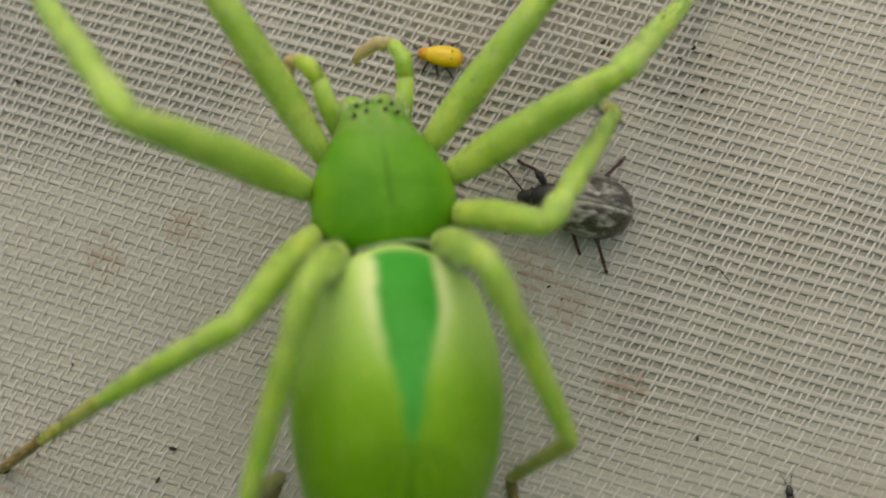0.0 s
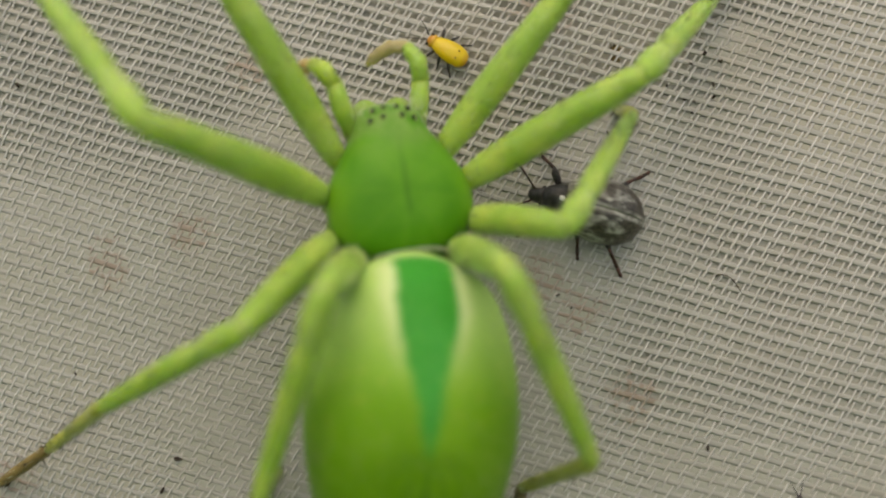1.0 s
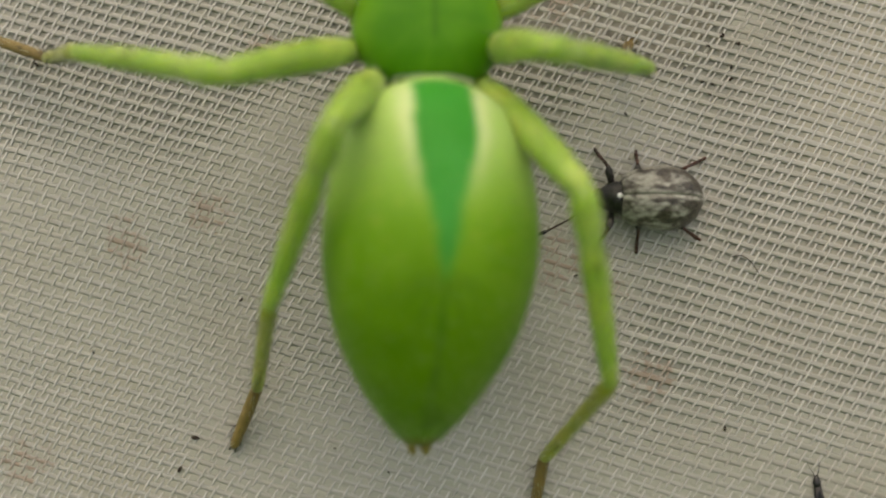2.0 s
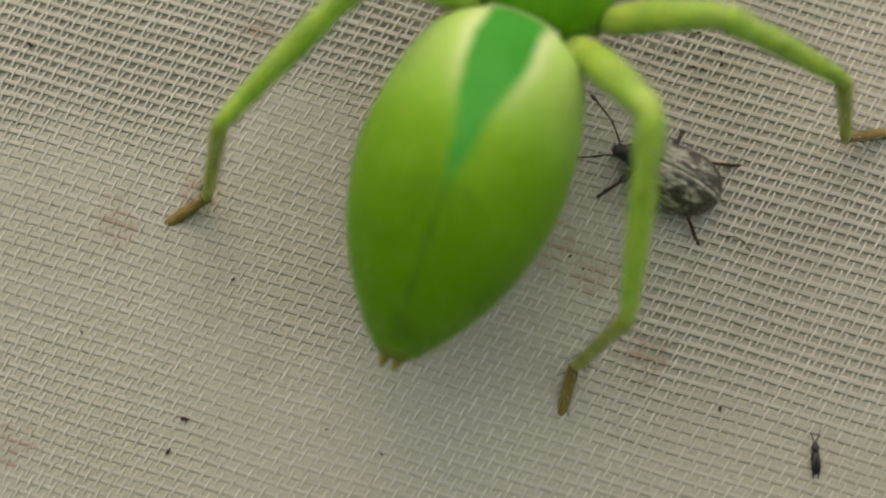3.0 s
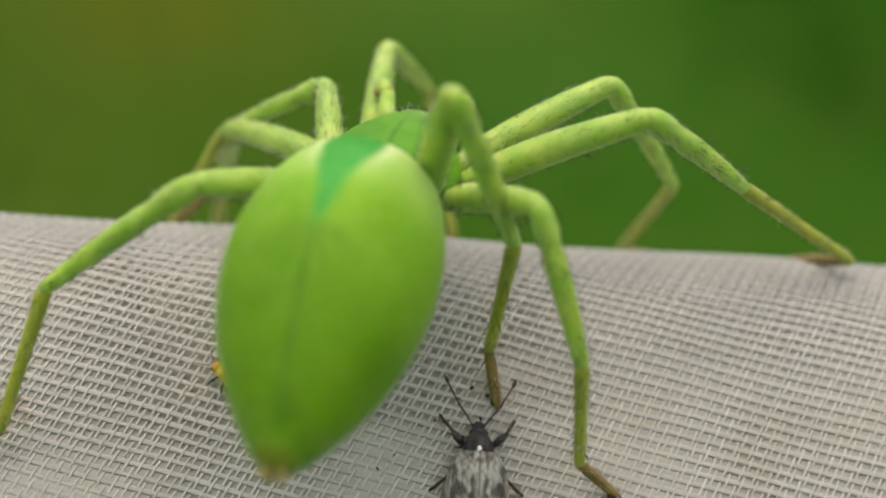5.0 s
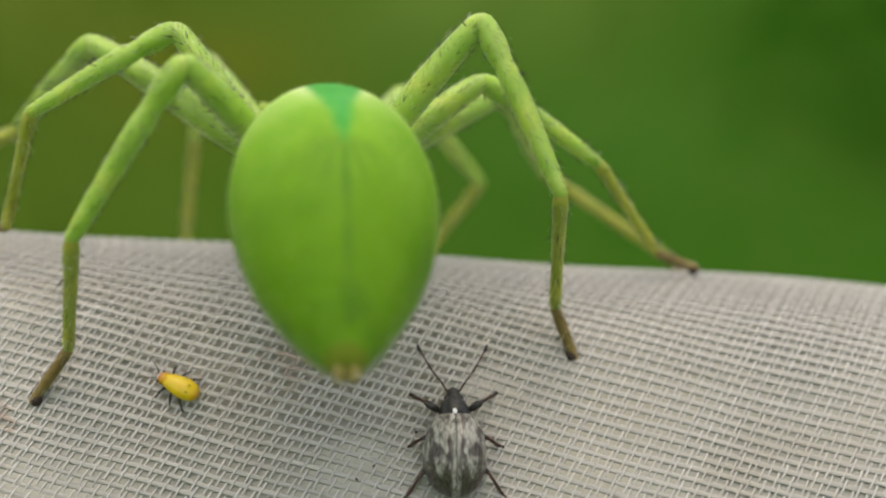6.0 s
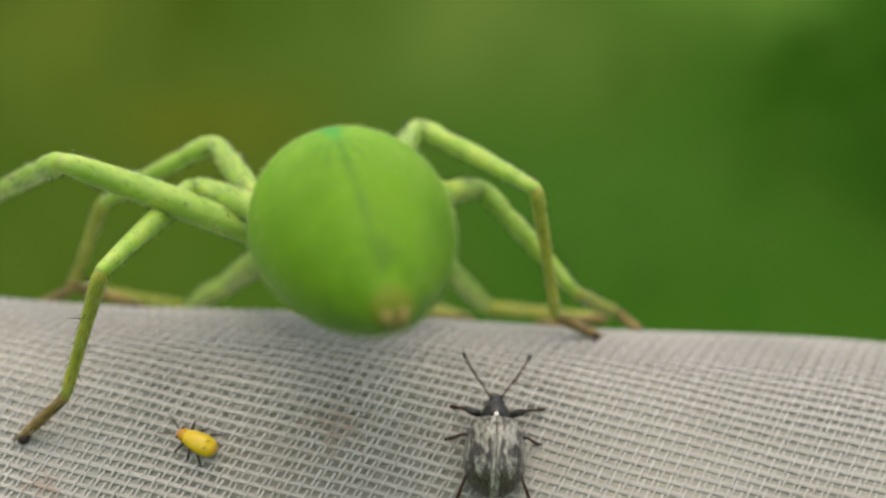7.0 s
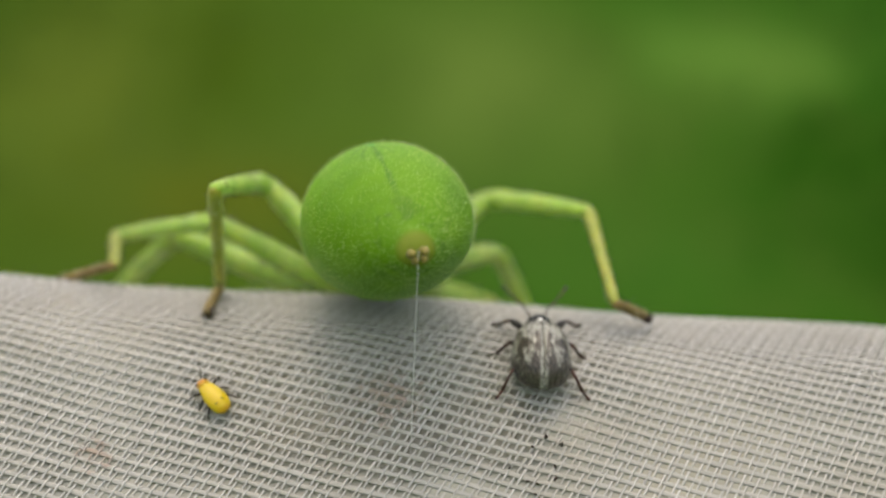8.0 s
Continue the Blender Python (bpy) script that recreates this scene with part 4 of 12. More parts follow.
# ---- what moves ----
def motions():
    # the spider turns, climbs the net and goes over the rim
    walk(spider, [
        (0, on_net(-1.27, -9.25, 3.18, -10.18, 12.58, 13.01)), (0.5, on_net(-1.38, -9.12, 2.73, -10.98, 15.27, 12.53)),
        (1, on_net(-1.07, -9.13, 3.09, -9.81, 13.47, 13.57)), (1.5, on_net(-0.30, -7.87, 3.75, -9.91, 13.68, 12.17)),
        (1.8, on_net(-0.74, -6.13, 4.38, 1.50, 6.04, 9.28)), (2, on_net(-1.37, -5.25, 4.55, -1.78, 10.31, 6.66)),
        (2.2, on_net(-1.96, -4.81, 4.60, -1.40, 4.78, 6.04)), (3.3, on_net(1.81, -3.62, 4.65, -2.95, -1.61, -26.01)),
        (3.5, on_net(1.20, -2.91, 4.85, -8.17, -10.12, -26.07)), (4, on_net(2.39, -1.28, 5.09, -8.95, -24.91, -55.28)),
        (4.2, on_net(2.74, -0.71, 5.85, -11.40, -24.25, -60.18)), (4.5, on_net(3.56, 0.52, 5.49, -16.11, -23.62, -54.39)),
        (4.8, on_net(4.68, 2.22, 5.21, -24.39, -19.32, -33.13)), (5, on_net(3.94, 2.84, 5.00, -39.80, -12.08, -13.57)),
        (5.2, on_net(3.88, 3.47, 4.77, -42.68, -9.39, -8.15)), (6.3, on_net(2.42, 4.89, 4.50, -67.37, 12.67, 8.24)),
        (6.5, on_net(2.33, 4.97, 4.49, -70.29, 13.44, 8.40)), (7, on_net(1.65, 5.51, 4.12, -76.66, 2.27, 18.82)),
        (7.5, on_net(1.27, 6.99, -0.57, -84.16, 0.36, 19.29)), (8, on_net(1.22, 6.21, -2.01, -93.65, 0.28, 19.46)),
    ])
    walk(abdomen, [
        (0, mm(0.00, 0.00, 0.00, 12.50, 0.71, -6.47)), (0.5, mm(0.00, 0.00, 0.00, 12.95, 0.71, -6.26)),
        (1, mm(0.00, 0.00, 0.00, 11.11, 0.87, -8.97)), (1.5, mm(0.00, 0.00, 0.00, 13.06, 1.00, -8.71)),
        (1.8, mm(0.00, 0.00, 0.00, 7.96, 0.19, -2.77)), (2, mm(0.00, 0.00, 0.00, 7.24, 0.09, -1.47)),
        (2.2, mm(0.00, 0.00, 0.00, 7.03, 0.05, -0.88)), (3.3, mm(0.00, 0.00, 0.00, 7.46, -0.25, 3.87)),
        (3.5, mm(0.00, 0.00, 0.00, 8.31, -0.43, 5.91)), (4, mm(0.00, 0.00, 0.00, 14.12, -2.90, 23.10)),
        (4.2, mm(0.00, 0.00, 0.00, 15.52, -3.98, 28.63)), (4.5, mm(0.00, 0.00, 0.00, 15.49, -3.63, 26.23)),
        (4.8, mm(0.00, 0.00, 0.00, 13.36, -1.96, 16.64)), (5, mm(0.00, 0.00, 0.00, 14.25, -0.70, 5.63)),
        (5.2, mm(0.00, 0.00, 0.00, 15.13, -0.65, 4.88)), (6.3, mm(0.00, 0.00, 0.00, 28.43, -0.12, 0.47)),
        (6.5, mm(0.00, 0.00, 0.00, 28.56, -0.10, 0.39)), (7, mm(0.00, 0.10, -0.80, 22.50, -0.04, 0.17)),
        (7.5, mm(0.00, 0.00, 0.00, 28.65, -0.02, 0.08)), (8, mm(0.00, 0.00, 0.00, 28.65, -0.01, 0.04)),
    ])
    femur, tibia, metat, tars = LEG_PARTS["L1"]
    walk(femur, [
        (0, mm(-1.30, 2.90, -0.30, 31.42, -0.00, 34.31)), (0.5, mm(-1.30, 2.90, -0.30, 33.93, 0.00, 37.37)),
        (1, mm(-1.30, 2.90, -0.30, 34.54, -0.00, 34.78)), (1.167, mm(-1.30, 2.90, -0.30, 41.01, 0.00, 42.20)),
        (1.333, mm(-1.30, 2.90, -0.30, 51.34, 0.00, 61.15)), (1.5, mm(-1.30, 2.90, -0.30, 55.11, -0.00, 74.14)),
        (1.6, mm(-1.30, 2.90, -0.30, 52.79, 0.00, 61.02)), (1.7, mm(-1.30, 2.90, -0.30, 44.43, -0.00, 39.88)),
        (1.8, mm(-1.30, 2.90, -0.30, 37.18, -0.00, 30.20)), (2, mm(-1.30, 2.90, -0.30, 33.27, 0.00, 27.84)),
        (2.2, mm(-1.30, 2.90, -0.30, 33.64, -0.00, 19.06)), (2.55, mm(-1.30, 2.90, -0.30, 30.95, -0.00, 23.83)),
        (2.95, mm(-1.30, 2.90, -0.30, 29.62, 0.00, 25.75)), (3.125, mm(-1.30, 2.90, -0.30, 28.02, -0.00, 27.93)),
        (3.3, mm(-1.30, 2.90, -0.30, 26.81, -0.00, 29.49)), (3.5, mm(-1.30, 2.90, -0.30, 31.14, -0.00, 17.29)),
        (3.75, mm(-1.30, 2.90, -0.30, 32.47, -0.00, 22.03)), (4, mm(-1.30, 2.90, -0.30, 32.46, -0.00, 30.05)),
        (4.2, mm(-1.30, 2.90, -0.30, 24.38, -0.00, 35.14)), (4.26, mm(-1.30, 2.90, -0.30, 20.33, -0.00, 36.57)),
        (4.32, mm(-1.30, 2.90, -0.30, 14.94, 0.00, 38.10)), (4.38, mm(-1.30, 2.90, -0.30, 9.26, -0.00, 39.42)),
        (4.44, mm(-1.30, 2.90, -0.30, 4.45, -0.00, 40.31)), (4.5, mm(-1.30, 2.90, -0.30, 1.57, -0.00, 40.53)),
        (4.575, mm(-1.30, 2.90, -0.30, -0.30, -0.00, 39.45)), (4.65, mm(-1.30, 2.90, -0.30, -1.84, -0.00, 37.07)),
        (4.725, mm(-1.30, 2.90, -0.30, -2.88, -0.00, 33.92)), (4.8, mm(-1.30, 2.90, -0.30, -3.27, -0.00, 30.55)),
        (4.85, mm(-1.30, 2.90, -0.30, -1.26, 0.00, 27.03)), (4.9, mm(-1.30, 2.90, -0.30, 3.62, -0.00, 22.05)),
        (4.95, mm(-1.30, 2.90, -0.30, 9.40, -0.00, 17.55)), (5, mm(-1.30, 2.90, -0.30, 14.02, -0.00, 15.59)),
        (5.067, mm(-1.30, 2.90, -0.30, 19.11, -0.00, 17.14)), (5.133, mm(-1.30, 2.90, -0.30, 23.97, -0.00, 20.25)),
        (5.2, mm(-1.30, 2.90, -0.30, 26.87, -0.00, 22.40)), (5.375, mm(-1.30, 2.90, -0.30, 29.49, -0.00, 23.69)),
        (5.55, mm(-1.30, 2.90, -0.30, 30.65, -0.00, 24.34)), (5.683, mm(-1.30, 2.90, -0.30, 30.87, -0.00, 24.55)),
        (5.817, mm(-1.30, 2.90, -0.30, 31.02, -0.00, 24.70)), (5.95, mm(-1.30, 2.90, -0.30, 31.07, -0.00, 24.76)),
        (6.038, mm(-1.30, 2.90, -0.30, 30.42, -0.00, 24.43)), (6.125, mm(-1.30, 2.90, -0.30, 28.69, -0.00, 23.61)),
        (6.212, mm(-1.30, 2.90, -0.30, 26.12, -0.00, 22.56)), (6.3, mm(-1.30, 2.90, -0.30, 22.93, 0.00, 21.50)),
        (6.367, mm(-1.30, 2.90, -0.30, 14.59, -0.00, 20.34)), (6.433, mm(-1.30, 2.90, -0.30, 1.71, -0.00, 19.06)),
        (6.5, mm(-1.30, 2.90, -0.30, -4.91, -0.00, 18.47)), (6.583, mm(-1.30, 2.90, -0.30, -4.32, -0.00, 18.51)),
        (6.667, mm(-1.30, 2.90, -0.30, -2.72, -0.00, 18.64)), (6.75, mm(-1.30, 2.90, -0.30, -0.48, -0.00, 18.82)),
        (6.833, mm(-1.30, 2.90, -0.30, 2.08, -0.00, 19.04)), (6.917, mm(-1.30, 2.90, -0.30, 4.66, -0.00, 19.29)),
        (7, mm(-1.30, 2.90, -0.30, 6.85, -0.00, 19.54)), (7.083, mm(-1.30, 2.90, -0.30, 8.69, 0.00, 19.90)),
        (7.167, mm(-1.30, 2.90, -0.30, 10.48, 0.00, 20.43)), (7.25, mm(-1.30, 2.90, -0.30, 12.25, -0.00, 21.03)),
        (7.333, mm(-1.30, 2.90, -0.30, 14.12, -0.00, 21.66)), (7.417, mm(-1.30, 2.90, -0.30, 16.17, -0.00, 22.22)),
        (7.5, mm(-1.30, 2.90, -0.30, 18.45, 0.00, 22.65)), (7.75, mm(-1.30, 2.90, -0.30, 30.65, -0.00, 20.80)),
        (8, mm(-1.30, 2.90, -0.30, 39.18, 0.00, 17.99)),
    ])
    walk(tibia, [
        (0, mm(-4.72, 7.91, 3.40, -29.22, -0.00, 10.38)), (0.5, mm(-4.88, 7.58, 3.66, -25.69, -0.00, 11.71)),
        (1, mm(-4.64, 7.71, 3.73, -23.32, 0.00, 18.57)), (1.167, mm(-4.90, 6.87, 4.36, -26.56, -0.00, 14.37)),
        (1.333, mm(-5.19, 5.04, 5.25, -33.12, 0.00, 5.73)), (1.5, mm(-5.21, 4.01, 5.53, -39.35, -0.00, 0.61)),
        (1.6, mm(-5.06, 4.98, 5.36, -44.02, -0.00, 4.96)), (1.7, mm(-4.55, 6.79, 4.67, -48.94, 0.00, 14.33)),
        (1.8, mm(-4.15, 7.79, 3.99, -50.92, -0.00, 19.98)), (2, mm(-4.07, 8.15, 3.60, -50.52, -0.00, 16.23)),
        (2.2, mm(-3.23, 8.49, 3.63, -50.76, 0.00, 15.67)), (2.55, mm(-3.76, 8.47, 3.35, -50.79, -0.00, 18.75)),
        (2.95, mm(-3.98, 8.46, 3.21, -52.99, 0.00, 19.39)), (3.125, mm(-4.24, 8.44, 3.04, -53.49, -0.00, 18.86)),
        (3.3, mm(-4.42, 8.42, 2.90, -53.88, -0.00, 17.58)), (3.5, mm(-3.11, 8.70, 3.37, -49.65, -0.00, 12.07)),
        (3.75, mm(-3.55, 8.45, 3.51, -46.24, 0.00, 19.81)), (4, mm(-4.30, 8.09, 3.51, -43.31, 0.00, 26.73)),
        (4.2, mm(-5.02, 8.19, 2.63, -44.06, -0.00, 19.63)), (4.26, mm(-5.27, 8.25, 2.17, -44.73, -0.00, 13.01)),
        (4.32, mm(-5.53, 8.30, 1.53, -44.95, -0.00, 1.40)), (4.38, mm(-5.75, 8.32, 0.84, -43.83, -0.00, -11.30)),
        (4.44, mm(-5.88, 8.30, 0.25, -41.99, 0.00, -20.79)), (4.5, mm(-5.91, 8.30, -0.11, -41.05, -0.00, -24.39)),
        (4.575, mm(-5.81, 8.38, -0.34, -42.38, -0.00, -19.94)), (4.65, mm(-5.58, 8.56, -0.53, -44.71, -0.00, -9.28)),
        (4.725, mm(-5.26, 8.79, -0.66, -45.98, -0.00, 2.06)), (4.8, mm(-4.90, 9.01, -0.71, -46.17, -0.00, 7.22)),
        (4.85, mm(-4.53, 9.23, -0.46, -44.54, -0.00, 4.98)), (4.9, mm(-3.96, 9.47, 0.15, -40.75, 0.00, 0.10)),
        (4.95, mm(-3.41, 9.58, 0.86, -36.67, -0.00, -5.01)), (5, mm(-3.15, 9.54, 1.42, -34.44, -0.00, -8.89)),
        (5.067, mm(-3.28, 9.31, 2.02, -33.79, -0.00, -13.26)), (5.133, mm(-3.55, 8.99, 2.59, -33.36, -0.00, -17.17)),
        (5.2, mm(-3.71, 8.76, 2.91, -33.31, -0.00, -19.01)), (5.375, mm(-3.78, 8.56, 3.20, -38.04, -0.00, -7.35)),
        (5.55, mm(-3.82, 8.47, 3.32, -41.07, -0.00, 6.38)), (5.683, mm(-3.83, 8.45, 3.34, -40.53, -0.00, 7.17)),
        (5.817, mm(-3.84, 8.43, 3.36, -39.51, -0.00, 7.60)), (5.95, mm(-3.85, 8.42, 3.37, -38.82, -0.00, 7.72)),
        (6.038, mm(-3.83, 8.48, 3.30, -38.80, -0.00, 5.80)), (6.125, mm(-3.80, 8.61, 3.11, -38.86, -0.00, 0.93)),
        (6.212, mm(-3.75, 8.79, 2.83, -38.64, -0.00, -5.65)), (6.3, mm(-3.70, 8.99, 2.47, -37.90, -0.00, -12.55)),
        (6.367, mm(-3.69, 9.35, 1.49, -31.74, -0.00, -19.83)), (6.433, mm(-3.62, 9.61, -0.09, -20.01, -0.00, -26.90)),
        (6.5, mm(-3.54, 9.61, -0.91, -11.63, -0.00, -29.62)), (6.583, mm(-3.55, 9.62, -0.83, -7.64, -0.00, -26.24)),
        (6.667, mm(-3.57, 9.62, -0.64, -4.32, -0.00, -17.76)), (6.75, mm(-3.59, 9.62, -0.36, -1.28, -0.00, -5.88)),
        (6.833, mm(-3.62, 9.61, -0.04, 1.48, -0.00, 6.70)), (6.917, mm(-3.64, 9.58, 0.28, 3.92, -0.00, 16.86)),
        (7, mm(-3.66, 9.55, 0.55, 6.19, -0.00, 22.31)), (7.083, mm(-3.69, 9.50, 0.77, 8.47, 0.00, 25.00)),
        (7.167, mm(-3.74, 9.45, 0.99, 10.68, -0.00, 27.60)), (7.25, mm(-3.79, 9.38, 1.21, 12.85, 0.00, 30.11)),
        (7.333, mm(-3.84, 9.30, 1.43, 15.06, 0.00, 32.56)), (7.417, mm(-3.88, 9.21, 1.68, 17.36, -0.00, 34.96)),
        (7.5, mm(-3.89, 9.12, 1.95, 19.66, -0.00, 37.17)), (7.75, mm(-3.47, 8.61, 3.32, 28.74, 0.00, 45.64)),
        (8, mm(-3.00, 8.14, 4.19, 34.14, -0.00, 51.47)),
    ])
    walk(metat, [
        (0, mm(-5.44, 11.85, 1.16, -40.79, -0.00, 1.41)), (0.5, mm(-5.72, 11.64, 1.67, -41.45, -0.00, -9.70)),
        (1, mm(-5.98, 11.71, 1.91, -45.53, -0.00, -26.86)), (1.167, mm(-5.92, 10.85, 2.31, -48.01, 0.00, -23.03)),
        (1.333, mm(-5.57, 8.87, 2.74, -51.15, -0.00, -13.40)), (1.5, mm(-5.25, 7.56, 2.61, -54.12, -0.00, -4.36)),
        (1.6, mm(-5.34, 8.27, 2.16, -62.45, 0.00, -0.63)), (1.7, mm(-5.30, 9.72, 1.21, -77.28, -0.00, 7.61)),
        (1.8, mm(-5.14, 10.51, 0.43, -86.80, -0.00, 49.98)), (2, mm(-4.89, 10.96, 0.05, -84.45, -0.00, -146.74)),
        (2.2, mm(-4.02, 11.29, 0.08, -78.89, 0.00, -176.53)), (2.55, mm(-4.70, 11.22, -0.21, -71.22, -0.00, -163.52)),
        (2.95, mm(-4.90, 11.07, -0.46, -64.23, -0.00, -149.69)), (3.125, mm(-5.12, 11.03, -0.66, -62.06, 0.00, -142.33)),
        (3.3, mm(-5.24, 11.00, -0.81, -60.99, -0.00, -137.77)), (3.5, mm(-3.73, 11.62, -0.13, -68.04, -0.00, -132.47)),
        (3.75, mm(-4.63, 11.45, 0.19, -76.10, -0.00, -101.27)), (4, mm(-5.81, 11.07, 0.36, -74.91, -0.00, -45.88)),
        (4.2, mm(-6.13, 11.30, -0.56, -68.55, -0.00, -21.74)), (4.26, mm(-6.00, 11.43, -1.07, -66.23, -0.00, -10.34)),
        (4.32, mm(-5.61, 11.55, -1.72, -62.37, -0.00, 5.50)), (4.38, mm(-5.10, 11.57, -2.34, -56.98, -0.00, 18.81)),
        (4.44, mm(-4.67, 11.49, -2.82, -52.12, -0.00, 26.93)), (4.5, mm(-4.48, 11.45, -3.12, -50.08, -0.00, 29.73)),
        (4.575, mm(-4.66, 11.58, -3.44, -55.91, -0.00, 23.54)), (4.65, mm(-5.05, 11.79, -3.76, -68.29, -0.00, -2.29)),
        (4.725, mm(-5.37, 11.98, -3.96, -72.38, -0.00, -56.58)), (4.8, mm(-5.30, 12.16, -4.02, -69.77, -0.00, -87.44)),
        (4.85, mm(-4.81, 12.49, -3.68, -69.72, 0.00, -98.82)), (4.9, mm(-3.97, 12.95, -2.85, -69.32, 0.00, -109.23)),
        (4.95, mm(-3.09, 13.25, -1.88, -68.76, -0.00, -118.23)), (5, mm(-2.57, 13.28, -1.18, -68.29, 0.00, -125.60)),
        (5.067, mm(-2.40, 13.03, -0.53, -69.60, -0.00, -140.60)), (5.133, mm(-2.41, 12.66, 0.06, -70.87, -0.00, -162.93)),
        (5.2, mm(-2.46, 12.39, 0.39, -70.74, -0.00, -176.46)), (5.375, mm(-3.32, 12.15, 0.36, -80.42, -0.00, 176.14)),
        (5.55, mm(-4.20, 11.91, 0.30, -83.63, -0.00, 14.78)), (5.683, mm(-4.27, 11.91, 0.36, -74.28, 0.00, 7.84)),
        (5.817, mm(-4.31, 11.94, 0.44, -64.37, -0.00, 5.83)), (5.95, mm(-4.33, 11.97, 0.48, -54.67, -0.00, 5.51)),
        (6.038, mm(-4.19, 12.04, 0.42, -47.36, -0.00, 6.73)), (6.125, mm(-3.85, 12.19, 0.23, -38.71, 0.00, 9.27)),
        (6.212, mm(-3.39, 12.36, -0.04, -29.83, -0.00, 12.67)), (6.3, mm(-2.91, 12.53, -0.36, -21.41, -0.00, 17.10)),
        (6.367, mm(-2.36, 13.02, -0.93, -12.68, -0.00, 26.54)), (6.433, mm(-1.67, 13.46, -1.66, -2.61, -0.00, 39.65)),
        (6.5, mm(-1.32, 13.53, -1.83, 2.84, 0.00, 48.42)), (6.583, mm(-1.53, 13.70, -1.45, 4.99, -0.00, 57.41)),
        (6.667, mm(-2.17, 13.99, -0.98, 7.52, -0.00, 74.19)), (6.75, mm(-3.12, 14.19, -0.46, 9.35, -0.00, 96.90)),
        (6.833, mm(-4.15, 14.17, 0.08, 9.52, -0.00, 117.66)), (6.917, mm(-4.97, 13.97, 0.59, 8.89, -0.00, 131.02)),
        (7, mm(-5.39, 13.77, 1.04, 8.42, -0.00, 137.26)), (7.083, mm(-5.61, 13.62, 1.45, 7.18, 0.00, 141.23)),
        (7.167, mm(-5.83, 13.45, 1.84, 4.23, -0.00, 146.36)), (7.25, mm(-6.04, 13.25, 2.23, 0.13, 0.00, 151.90)),
        (7.333, mm(-6.23, 13.04, 2.63, -4.50, 0.00, 157.10)), (7.417, mm(-6.39, 12.81, 3.05, -8.91, -0.00, 161.01)),
        (7.5, mm(-6.51, 12.57, 3.49, -12.26, -0.00, 162.52)), (7.75, mm(-6.35, 11.43, 5.53, -21.20, -0.00, 161.34)),
        (8, mm(-5.98, 10.51, 6.77, -26.34, -0.00, 160.05)),
    ])
